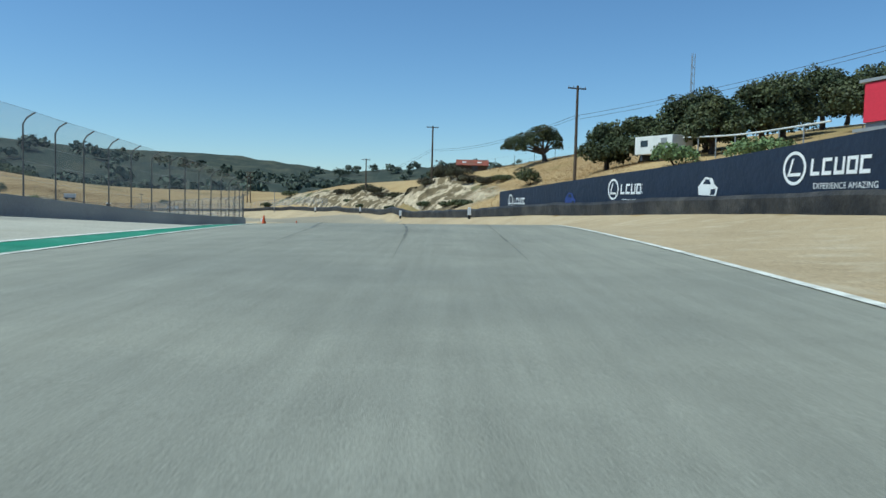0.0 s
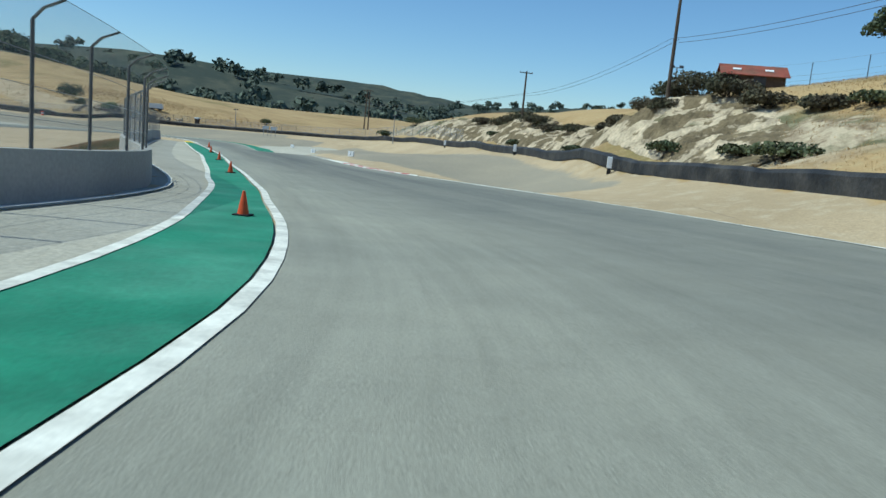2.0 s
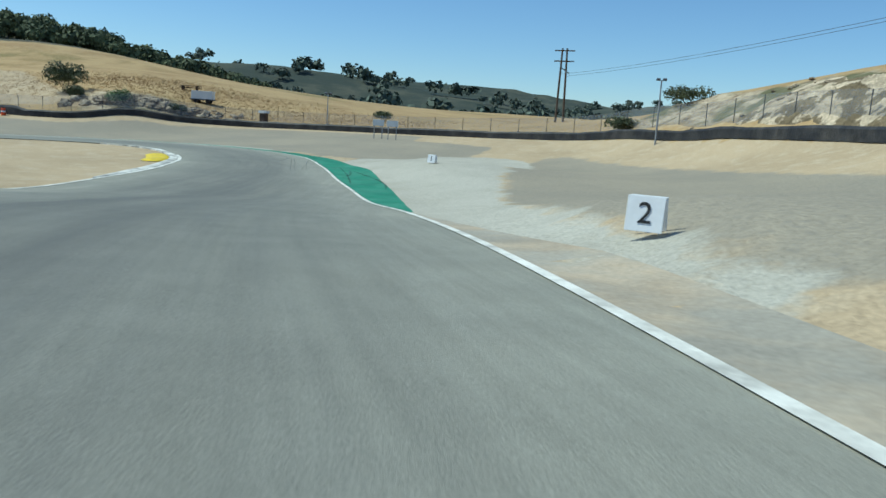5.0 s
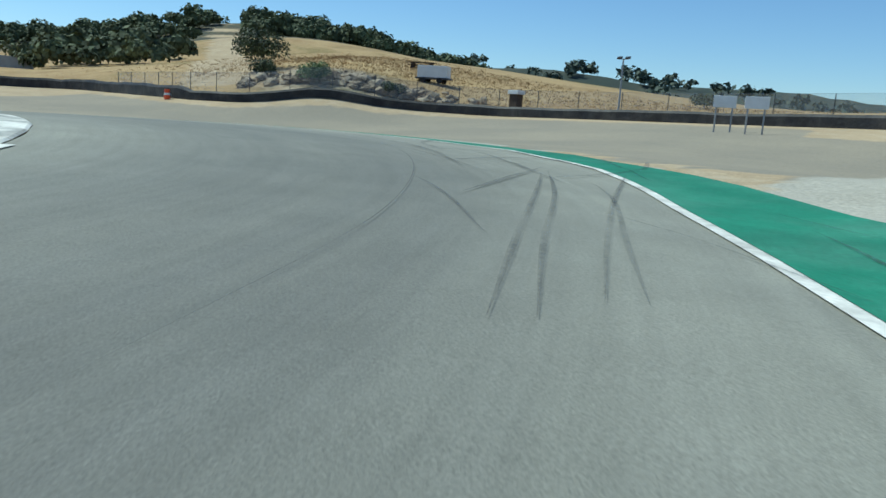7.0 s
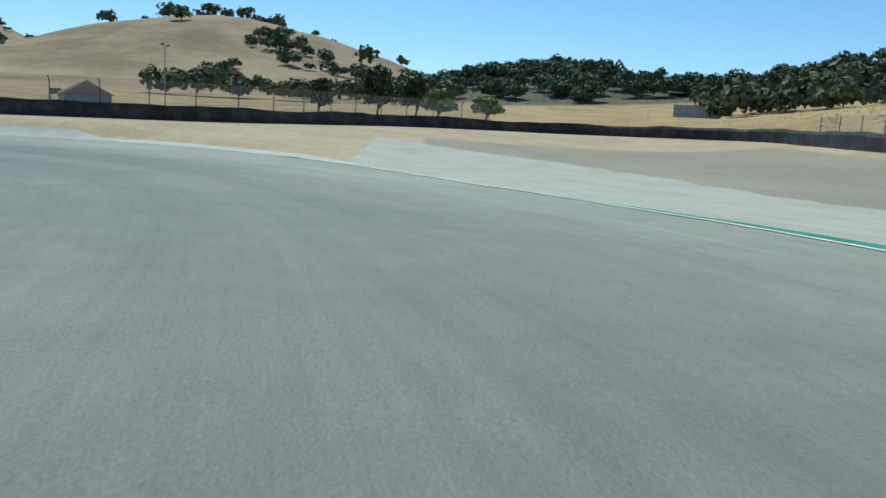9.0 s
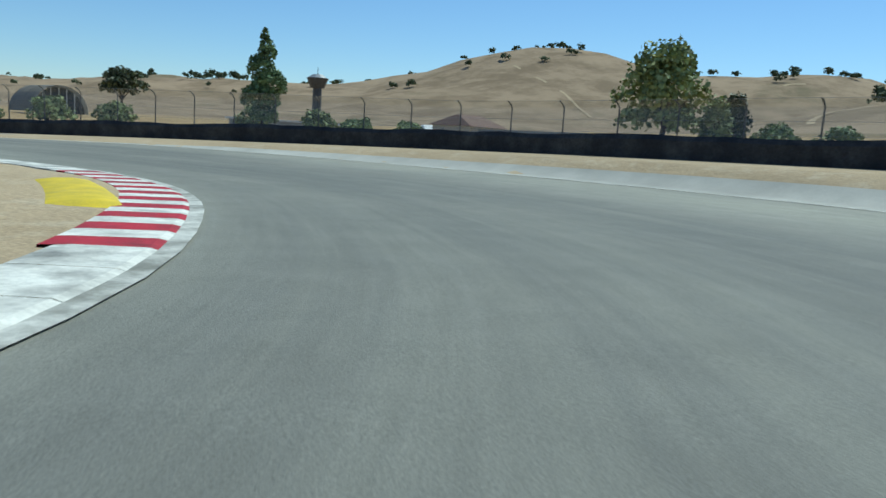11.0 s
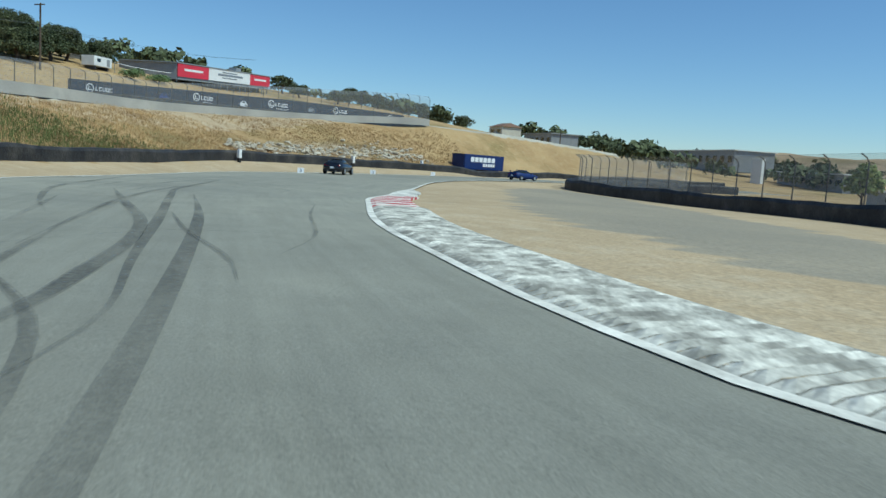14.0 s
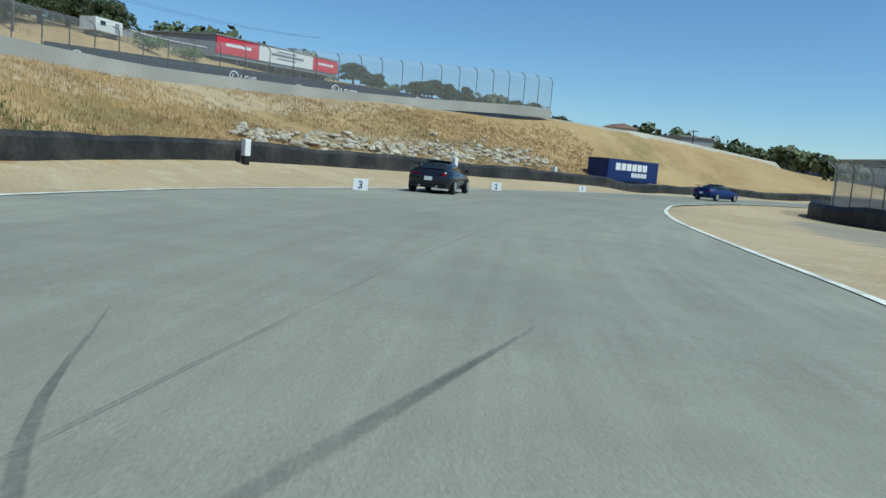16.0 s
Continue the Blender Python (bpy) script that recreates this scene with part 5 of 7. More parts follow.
# paddock trees
tree(-137.3, 91.2, 4.2, 11, 0.9, POPLAR_LEAF, "tall narrow poplar behind the catch fence", 41, count=5200, size=0.17, name="poplar_tree", trunk_r=0.16,
     lobes=[(0, 0, 2.4, 1.4, 1.4, 1.6), (0.4, 0.1, 4.0, 1.9, 1.9, 1.7), (-0.4, 0.2, 5.4, 1.7, 1.7, 1.8), (0.3, -0.2, 7.0, 1.35, 1.35, 1.7), (-0.15, 0, 8.6, 0.9, 0.9, 1.4), (0.1, 0, 9.9, 0.45, 0.45, 1.1)])
tree(-94.1, 50.7, 2.4, 6.9, 0.8, POPLAR_LEAF, "slim pale green poplar behind the catch fence", 42, count=1800, size=0.16, name="poplar_tree", trunk_r=0.12,
     lobes=[(0, 0, 2.2, 0.9, 0.9, 1.4), (0.4, 0.1, 4.0, 1.1, 1.1, 1.5), (-0.4, 0.1, 5.0, 1.05, 1.05, 1.5), (0.1, -0.2, 6.8, 0.9, 0.9, 1.4)])
tree(-80.4, 20.2, 4.4, 5.6, 1.2, WILLOW_LEAF, "light green tree behind the catch fence", 43, count=1500, size=0.24, name="poplar_tree", trunk_r=0.15)
tree(-133.4, 32.5, 7.2, 9.8, 4.8, OAK_LEAF, "dark umbrella-shaped pine with a bare trunk", 44, count=1800, size=0.28, name="pine_tree", trunk_r=0.25)
tree(-175.6, 108.6, 10.4, 12.7, 1.4, WILLOW_LEAF, "large pale green willow behind the paddock wall", 45, count=3600, size=0.32, name="willow_tree", trunk_r=0.35)
tree(-179.5, 112.5, 3.8, 6.8, 1.0, WILLOW_LEAF, "pale green willow sapling behind the paddock wall", 46, count=1400, size=0.22, name="willow_tree", trunk_r=0.15)
tree(-188.9, 107.8, 3.4, 8.2, 0.9, OAK_LEAF, "dark narrow cypress behind the paddock wall", 47, count=1800, size=0.22, name="cypress_tree", trunk_r=0.18)
for k, (x, y, w, h) in enumerate(((-194, 110, 6, 4.6), (-201, 114, 6, 4.4), (-152, 70, 5, 4.2), (-146, 62, 5.5, 4.6), (-160, 66, 5, 3.2), (-166, 70, 4.6, 3.0), (-120.5, 62, 5.5, 4.3), (-128.5, 58, 5.5, 4.1), (-114, 55, 4, 2.9),
                                  (-104, 40, 4, 2.6), (-145, 96, 3.6, 2.2))):
    tree(x, y, w, h, 0.7, WILLOW_LEAF, "low rounded yellow-green tree in the paddock", 80 + k, count=1100, size=0.24, trunk_r=0.13, name="paddock_tree", group="paddock trees")
for k, (x, y, w, h) in enumerate(((-188, 176, 5.5, 8.0), (-193, 181, 4.8, 7.2), (-183.5, 184, 4.2, 4.8), (-184, 169, 3.2, 5.6), (-186.5, 190.5, 4.4, 4.2))):
    tree(x, y, w, h, 1.6, OAK_LEAF if k < 2 or k == 3 else WILLOW_LEAF, "green paddock tree beyond the tyre barrier", 100 + k, count=1700, size=0.26, trunk_r=0.16, name="paddock_tree", group="trees beyond the barrier")


def wood(name, label, seed, spots, size, leaf, leaves=90):
    """Many oaks far off, as one stuff object: each a crown of leaf sprays that comes down to the ground."""
    rng = np.random.default_rng(seed)
    vs, n = [], 0
    zz = sheet_z(np.array([s[:2] for s in spots]))
    for (x, y, w), z in zip(spots, zz):
        h = w * rng.uniform(0.62, 0.9)
        lobes = [(x + rng.uniform(-.3, .3) * w, y + rng.uniform(-.3, .3) * w, z + h * rng.uniform(0.28, 0.62), w * 0.27, w * 0.27, h * 0.36) for k in range(6)]
        vs.append(leaf_cloud(rng, lobes, leaves, w * size, 0.4))
        n += leaves
    return tagged(raw(name, np.vstack(vs), quads_of(n), leaf), label, "trees", kind="stuff")


rw = random.Random(5)
spots = []
while len(spots) < 400:
    x, y = rw.uniform(-470, -190), rw.uniform(215, 470)
    u = ((x + 335) * 0.82 + (y - 372) * 0.57) / 118
    v = (-(x + 335) * 0.57 + (y - 372) * 0.82) / 74
    near_band = (x + 215) ** 2 / 36 ** 2 + (y - 252) ** 2 / 22 ** 2 < 1
    if float(gap_to(TRAIL, np.array([(x, y)]))[0]) < 7.0:
        continue
    if (u * u + v * v < 1.0 or near_band) and noise.noise(Vector((x * 0.03, y * 0.03, 0))) > -0.28:
        spots.append((x, y, rw.uniform(6.5, 11)))
while len(spots) < 620:
    x, y = rw.uniform(-570, -350), rw.uniform(175, 315)
    if (x + 455) ** 2 / 105 ** 2 + (y - 245) ** 2 / 66 ** 2 < 1 and noise.noise(Vector((x * 0.03, y * 0.03, 0))) > -0.3:
        spots.append((x, y, rw.uniform(7, 12)))
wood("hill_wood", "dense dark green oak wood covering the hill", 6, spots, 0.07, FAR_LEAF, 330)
spots = []
while len(spots) < 260:
    x, y = rw.uniform(-700, -260), rw.uniform(60, 330)
    if noise.noise(Vector((x * 0.012, y * 0.012, 4))) > 0.02 and (x < -330 or y > 250) and abs(y - 230 - (x + 330) * 0.05) > 22:
        spots.append((x, y, rw.uniform(7, 12)))
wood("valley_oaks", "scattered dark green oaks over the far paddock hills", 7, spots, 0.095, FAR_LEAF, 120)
spots = []
while len(spots) < 1500:
    a, r = radians(rw.uniform(-48, 62)), rw.uniform(480, 3000)
    x, y = -60 - r * math.sin(a), 110 + r * math.cos(a)
    if noise.noise(Vector((x * 0.004, y * 0.004, 9))) > -0.12:
        spots.append((x, y, rw.uniform(10, 18) * (1 + r / 2400)))
wood("far_wood", "dark green woodland on the far valley slopes, greyed for distance haze", 8, spots, 0.12, HAZED_VALLEY_LEAF, 70)
spots = []
for cx, cy, rx, ry, turn, h in (HILLS[8], HILLS[9], HILLS[10], HILLS[11], HILLS[16]):
    for k in range(46):
        a = rw.uniform(0, 6.283)
        r = rw.uniform(0.0, 0.55) if k % 3 else rw.uniform(0.4, 1.1)
        spots.append((cx + rx * r * math.cos(a), cy + ry * r * math.sin(a), rw.uniform(8, 20)))
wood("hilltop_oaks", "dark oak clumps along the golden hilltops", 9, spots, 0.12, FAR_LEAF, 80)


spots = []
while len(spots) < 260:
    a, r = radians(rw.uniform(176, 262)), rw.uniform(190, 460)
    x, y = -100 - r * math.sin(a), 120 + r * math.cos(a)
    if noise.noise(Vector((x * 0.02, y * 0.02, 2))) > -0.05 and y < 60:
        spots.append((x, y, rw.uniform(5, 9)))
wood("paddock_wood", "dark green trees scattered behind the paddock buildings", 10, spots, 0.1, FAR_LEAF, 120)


# ---- pale dirt tracks on the far golden hills ----
for nodes in ([(-700, -470), (-752, -580), (-766, -654), (-782, -728)], [(-470, -62), (-523, -94), (-575, -112), (-640, -98), (-700, -60)], [(-905, -470), (-960, -452), (-1030, -462), (-1063, -455)]):
    ln = spline(nodes, 5.0)
    v = np.vstack([np.c_[offset(ln, w), sheet_z(offset(ln, w)) + 0.35] for w in (-2.0, 0.0, 2.0)])
    n = len(ln)
    tagged(raw("dirt_track", v, [(k * n + i, (k + 1) * n + i, (k + 1) * n + i + 1, k * n + i + 1) for k in range(2) for i in range(n - 1)], DIRT), "pale dirt track climbing the golden hill", "track", kind="structure")


# ---- dry grass on the slopes ----
def grass(name, label, seed, count, pick, mat, tall=0.45, wide=0.035):
    rng = np.random.default_rng(seed)
    pts = pick(rng, count)
    bare = inside(ROAD_POLY, pts) | inside(RACE, pts) | inside(PIT_POLY, pts)
    pts = pts[~bare & (gap_to(OUTER_BARRIER, pts) > 1.0) & (gap_to(SLOPE_BARRIER, pts) > 0.9)]
    z = sheet_z(pts)
    n = len(pts)
    k = 6
    base = np.repeat(np.c_[pts, z - 0.03], k, 0) + np.c_[rng.normal(0, 0.14, (n * k, 2)), np.zeros(n * k)]
    a = rng.uniform(0, 6.283, n * k)
    side = np.c_[np.cos(a), np.sin(a), np.zeros(n * k)] * wide * rng.uniform(0.6, 1.6, n * k)[:, None]
    lean = np.c_[rng.normal(0, 0.16, (n * k, 2)), rng.uniform(0.5, 1.25, n * k)] * tall
    v = np.stack([base - side, base + side, base + lean], 1).reshape(-1, 3)
    f = np.arange(n * k * 3).reshape(-1, 3)
    return tagged(raw(name, v, f, mat), label, "grass", kind="stuff")


def slope_pick(rng, n):
    """Between the lower barrier and the upper wall."""
    i = rng.uniform(4, len(SLOPE_BARRIER) - 30, n)
    t = rng.uniform(0.08, 0.95, n)
    low = np.c_[np.interp(i, np.arange(len(SLOPE_BARRIER)), SLOPE_BARRIER[:, 0]), np.interp(i, np.arange(len(SLOPE_BARRIER)), SLOPE_BARRIER[:, 1])]
    j = np.array([np.argmin(((PIT_WALL[:, :2] - q) ** 2).sum(1)) for q in low])
    return low * (1 - t[:, None]) + (PIT_WALL[j, :2] + (-1.2, 0)) * t[:, None] + rng.normal(0, 1.0, (n, 2))


def patch_pick(cx, cy, rx, ry):
    return lambda rng, n: np.c_[rng.normal(cx, rx, n), rng.normal(cy, ry, n)]


grass("slope_grass", "dry golden grass on the slope above the barrier", 1, 24000, slope_pick, GRASS_BLADE, 0.26, 0.016)
grass("green_weeds", "green and yellow weeds on the grass slope", 2, 2600, patch_pick(-43, 95, 3.0, 7), GREEN_BLADE, 0.3, 0.025)
grass("green_weeds", "green weeds at the foot of the grass slope", 3, 1500, patch_pick(-47, 101, 3, 6), GREEN_BLADE, 0.3, 0.025)
grass("hill_grass", "dry golden grass on the hill above the banner", 4, 9000, patch_pick(14, 92, 8, 20), GRASS_BLADE, 0.16, 0.014)
grass("bank_grass", "dry grass on the rocky bank outside the hairpin", 5, 6000, patch_pick(-125, 236, 22, 9), GRASS_BLADE, 0.25, 0.022)
grass("verge_grass", "dry pale grass behind the paddock barrier", 6, 6000, patch_pick(-122, 86, 16, 10), GRASS_BLADE, 0.5, 0.025)


# ---- rocks on the cut bank ----
def rocks(name, label, seed, count, pick, size, mat=None):
    rng = np.random.default_rng(seed)
    pts = pick(rng, count)
    z = height(pts)
    ico_v = np.array([(-0.53, 0, 0.85), (0.53, 0, 0.85), (-0.53, 0, -0.85), (0.53, 0, -0.85), (0, 0.85, 0.53), (0, 0.85, -0.53), (0, -0.85, 0.53), (0, -0.85, -0.53), (0.85, 0.53, 0), (-0.85, 0.53, 0), (0.85, -0.53, 0), (-0.85, -0.53, 0)])
    ico_f = np.array([(0, 4, 1), (0, 9, 4), (9, 5, 4), (4, 5, 8), (4, 8, 1), (8, 10, 1), (8, 3, 10), (5, 3, 8), (5, 2, 3), (2, 7, 3), (7, 10, 3), (7, 6, 10), (7, 11, 6), (11, 0, 6), (0, 1, 6), (6, 1, 10), (9, 0, 11), (9, 11, 2), (9, 2, 5), (7, 2, 11)])
    vs, fs = [], []
    for k in range(count):
        s = size * rng.uniform(0.3, 1.0) * np.array((rng.uniform(0.7, 1.6), rng.uniform(0.7, 1.6), rng.uniform(0.4, 0.9)))
        v = ico_v * rng.uniform(0.7, 1.2, (12, 1)) * s
        a = rng.uniform(0, 6.28)
        v = v @ np.array([(math.cos(a), math.sin(a), 0), (-math.sin(a), math.cos(a), 0), (0, 0, 1)])
        vs.append(v + (pts[k, 0], pts[k, 1], z[k] + rng.uniform(-0.3, 0.5) * size))
        fs.append(ico_f + 12 * k)
    return tagged(raw(name, np.vstack(vs), np.vstack(fs), mat or ROCK), label, "rocks", kind="stuff")


def cut_pick(rng, n):
    i = rng.integers(nearest(OUTER_BARRIER, (-2, 95)), nearest(OUTER_BARRIER, (-44, 204)), n)
    return offset(OUTER_BARRIER, 0)[i] + normals(OUTER_BARRIER)[i] * rng.uniform(1.6, 9.0, n)[:, None]


def bank_pick(rng, n):
    """Behind the barrier on the outside of the hairpin."""
    x = rng.normal(-117.5, 5.0, n).clip(-126, -106)
    return np.c_[x, np.interp(x, [-127, -114, -101], [214.6, 221.6, 227.4]) + 0.8 + 4.2 * rng.random(n) ** 1.3]


rocks("bank_rocks", "pale broken sandstone on the cut bank", 1, 150, cut_pick, 0.36)


def rock_face(start, end):
    """A steep weathered sandstone face above the barrier, with slanting ribs, ledges and gullies."""
    line = resample(between(OUTER_BARRIER, start, end)[:, :2], 700)
    nr = normals(line)
    s_ = np.r_[0, np.cumsum(np.linalg.norm(np.diff(line, axis=0), axis=1))]
    ds = np.linspace(0, 1, 44)
    reach = np.array([7.2 + 2.2 * noise.noise(Vector((s * 0.11, 0, 9))) for s in s_])
    grid = np.zeros((44, 700, 3))
    for j, d in enumerate(ds):
        xy = line + nr * (1.5 + d * reach)[:, None]
        z = height(xy)
        swell = math.sin(math.pi * d ** 0.62) ** 0.8 if 0 < d < 1 else 0.0
        for i, s in enumerate(s_):
            rib = 1 - abs(noise.noise(Vector((s * 0.34 + d * 2.6, d * 0.9, 2)))) * 2
            ledge = noise.noise(Vector((s * 0.12, d * 7.0 + s * 0.1, 5)))
            rough = noise.fractal(Vector((s * 1.1 + d * 3, d * 6.0, 8)), 0.8, 2.1, 4)
            ends = min(1, min(s, s_[-1] - s) / 8)
            z[i] += ends * swell * (0.1 + 0.75 * rib + 0.4 * ledge + 0.34 * rough) - 0.14 * (1 - swell)
        grid[j] = np.c_[xy, z]
    k = np.arange(44 * 700).reshape(44, 700)
    fs = np.stack([k[:-1, :-1], k[:-1, 1:], k[1:, 1:], k[1:, :-1]], -1).reshape(-1, 4)
    return tagged(raw("rock_face", grid.reshape(-1, 3), fs, FACE_ROCK), "pale cream weathered sandstone face of the cut bank with olive patches", "rock face", kind="structure")


rock_face((-2.0, 94), (-42, 201))
rocks("quarry_rocks", "pale broken rock at the foot of the grass slope", 2, 420, lambda rng, n: (lambda y: np.c_[-30.5 - (y - 55) * 0.2 + rng.normal(0, 1.1, n), y])(rng.uniform(36, 74, n)), 0.4, QUARRY)
rocks("north_rocks", "brown broken rock on the bank outside the hairpin", 3, 300, bank_pick, 0.75)


# ---- banner wall on the outside of the first bend ----
BANNER = spline([(5.2, 71.2), (9.0, 56), (12.2, 43), (14.6, 30), (16.4, 18), (17.6, 6), (18.2, -8)], 1.0)
BANNER_Z = height(BANNER)


def banner_piece(name, u0, u1, h0, h1, mat, lift, parent, along_s):
    """A flat piece of vinyl on the banner's face, between two stations and two heights."""
    us = np.linspace(u0, u1, max(2, int((u1 - u0) / 0.8) + 1))
    nr = normals(BANNER)
    v = []
    for u in us:
        x, y, z, a, b = (np.interp(u, along_s, q) for q in (BANNER[:, 0], BANNER[:, 1], BANNER_BASE, nr[:, 0], nr[:, 1]))
        for h in (h0, h1):
            v.append((x + a * lift, y + b * lift, z + h))
    n = len(us)
    return raw(name, v, [(i * 2, i * 2 + 1, i * 2 + 3, i * 2 + 2) for i in range(n - 1)], mat, parent)


s_b = np.r_[0, np.cumsum(np.linalg.norm(np.diff(BANNER, axis=0), axis=1))]
BANNER_BASE = np.interp(s_b, [0, 12, 24, 36, 46, 60, 85], [5.95, 6.45, 6.95, 7.35, 7.8, 8.0, 8.0])
BAN_H = 2.3
banner = empty("banner_wall", None, label="long dark navy vinyl banner wall with white advertising emblems", category="banner")
nr_b = normals(BANNER)
v = []
for i in range(len(BANNER)):
    for off, h in ((0.0, -0.4), (0.0, BAN_H), (0.12, BAN_H), (0.12, -0.4)):
        v.append((BANNER[i, 0] + nr_b[i, 0] * -off, BANNER[i, 1] + nr_b[i, 1] * -off, BANNER_BASE[i] + h))
raw("sheet", v, [(i * 4 + j, i * 4 + j + 1, i * 4 + j + 5, i * 4 + j + 4) for i in range(len(BANNER) - 1) for j in range(3)], NAVY, banner)
for k in range(0, len(BANNER), 3):
    part("post", tube_bm((BANNER[k, 0] - nr_b[k, 0] * 0.2, BANNER[k, 1] - nr_b[k, 1] * 0.2, height([BANNER[k]])[0] - 0.1), (BANNER[k, 0] - nr_b[k, 0] * 0.2, BANNER[k, 1] - nr_b[k, 1] * 0.2, BANNER_BASE[k] + BAN_H), 0.05), DARK_STEEL, banner)


def emblem(u, big, parent):
    """A ring emblem with a slanted stroke, a heavy word bar in five pieces and a thin line below, as plain shapes."""
    i0 = float(u)
    cx, cy, cz, a, b = (np.interp(i0, s_b, q) for q in (BANNER[:, 0], BANNER[:, 1], BANNER_BASE, nr_b[:, 0], nr_b[:, 1]))
    m = Matrix.Translation((cx + a * 0.03, cy + b * 0.03, cz + 1.32)) @ Matrix(((-b, 0, a, 0), (a, 0, b, 0), (0, 1, 0, 0), (0, 0, 0, 1)))
    # local x runs along the banner away from the far end, local y is up, local z faces the track
    bm = bmesh.new()
    n = 28
    rings = []
    for r_ in (0.42, 0.34):
        rings.append([bm.verts.new((r_ * 1.1 * math.cos(6.2832 * k / n) * big, r_ * math.sin(6.2832 * k / n) * big, 0)) for k in range(n)])
    for k in range(n):
        bm.faces.new((rings[0][k], rings[0][(k + 1) % n], rings[1][(k + 1) % n], rings[1][k]))
    for quad in (((-0.1, 0.24), (-0.02, 0.24), (-0.2, -0.2), (-0.28, -0.2)), ((-0.26, -0.12), (0.26, -0.12), (0.24, -0.2), (-0.28, -0.2))):
        bm.faces.new([bm.verts.new((x * big, y * big, 0)) for x, y in quad])
    ob = part("emblem", bm, WHITE_VINYL, parent)
    ob.matrix_world = m
    bm = bmesh.new()
    for k in range(5):
        x0 = (0.62 + k * 0.42) * big
        for quad in (((0, -0.2), (0.09, -0.2), (0.12, 0.2), (0.03, 0.2)), ((0.09, -0.2), (0.33, -0.2), (0.34, -0.11), (0.1, -0.11)), ((0.12, 0.12), (0.35, 0.12), (0.36, 0.2), (0.12, 0.2)))[:3 if k in (1, 3, 4) else 2]:
            bm.faces.new([bm.verts.new((x0 + x * big, y * big, 0)) for x, y in quad])
        if k in (2, 3):
            bm.faces.new([bm.verts.new((x0 + x * big, y * big, 0)) for x, y in ((0.27, -0.2), (0.35, -0.2), (0.38, 0.2), (0.3, 0.2))])
    ob = part("word_shape", bm, WHITE_VINYL, parent)
    ob.matrix_world = m
    slogan = bpy.data.curves.new("slogan", 'FONT')
    slogan.body = "EXPERIENCE AMAZING"
    slogan.size = 0.2 * big
    slogan.space_character = 1.05
    slogan.materials.append(WHITE_VINYL)
    ob = new("slogan", slogan)
    ob.parent = parent
    ob.matrix_world = m @ Matrix.Translation((0.75 * big, -0.52 * big, 0))


def car_picture(u, mat, parent):
    """A printed car, as plain pale shapes."""
    cx, cy, cz, a, b = (np.interp(float(u), s_b, q) for q in (BANNER[:, 0], BANNER[:, 1], BANNER_BASE, nr_b[:, 0], nr_b[:, 1]))
    m = Matrix.Translation((cx + a * 0.03, cy + b * 0.03, cz + 0.95)) @ Matrix(((-b, 0, a, 0), (a, 0, b, 0), (0, 1, 0, 0), (0, 0, 0, 1)))
    for nm, quad, mm in (("printed_body", ((-0.9, -0.4), (0.75, -0.45), (0.9, -0.05), (0.6, 0.1), (0.35, 0.42), (-0.3, 0.5), (-0.75, 0.2), (-1.0, 0.0)), mat), ("printed_window", ((-0.5, 0.15), (0.25, 0.12), (0.1, 0.36), (-0.28, 0.4)), NAVY),
                         ("printed_grille", ((0.2, -0.4), (0.62, -0.4), (0.7, -0.1), (0.25, -0.12)), NAVY)):
        bm = bmesh.new()
        bm.faces.new([bm.verts.new((x, y, 0.004 if mm is NAVY else 0)) for x, y in quad])
        ob = part(nm, bm, mm, parent)
        ob.matrix_world = m


for u, big in ((3.2, 1.4), (23.2, 1.6), (41.0, 1.65), (59, 1.65), (76, 1.65)):
    emblem(u, big, banner)
car_picture(16.5, BLUE_VINYL, banner)
car_picture(34.2, WHITE_VINYL, banner)
car_picture(52.0, GREY_VINYL, banner)


# ---- marker posts and numbered boards ----
def marker(x, y, label="white plastic marker post on the tyre barrier"):
    thing = empty("marker_post", Matrix.Translation(on_ground(x, y)), label=label, category="marker", group="white marker posts")
    bm = box_bm((0.34, 0.3, 0.78), Matrix.Translation((0, 0, 0.78)), 0.04)
    part("post_body", bm, WHITE_VINYL, thing)
    part("foot", box_bm((0.26, 0.26, 0.42), Matrix.Translation((0, 0, 0.2))), BLACK_RUBBER, thing)


for x, y in ((2.5, 74.5), (-6.1, 106.2), (-15.2, 137.3), (-29.8, 175.2), (-40.8, 76.6), (-33.5, 43.5), (-37, 59)):
    marker(x, y)


def number_board(x, y, face, digit, h=0.62, group="braking boards"):
    thing = empty("braking_board", Matrix.Translation(on_ground(x, y)) @ Matrix.Rotation(face, 4, 'Z'), label="white folding board with a black braking number", category="sign", group=group)
    for nm, s in (("front_panel", 1), ("back_panel", -1)):
        bm = bmesh.new()
        add_box(bm, (0.03, 0.52, h), Matrix.Translation((s * 0.12, 0, h / 2)) @ Matrix.Rotation(radians(-12 * s), 4, 'Y'), 0.008)
        part(nm, bm, WHITE_VINYL, thing)
    cv = bpy.data.curves.new("numeral", 'FONT')
    cv.body, cv.size, cv.align_x, cv.align_y, cv.extrude = digit, h * 0.85, 'CENTER', 'CENTER', 0.004
    cv.materials.append(BLACK_RUBBER)
    ob = new("numeral", cv)
    ob.parent = thing
    ob.matrix_local = Matrix.Translation((0.145, 0, h / 2)) @ Matrix.Rotation(radians(-12), 4, 'Y') @ Matrix(((0, 0, 1, 0), (1, 0, 0, 0), (0, 1, 0, 0), (0, 0, 0, 1)))


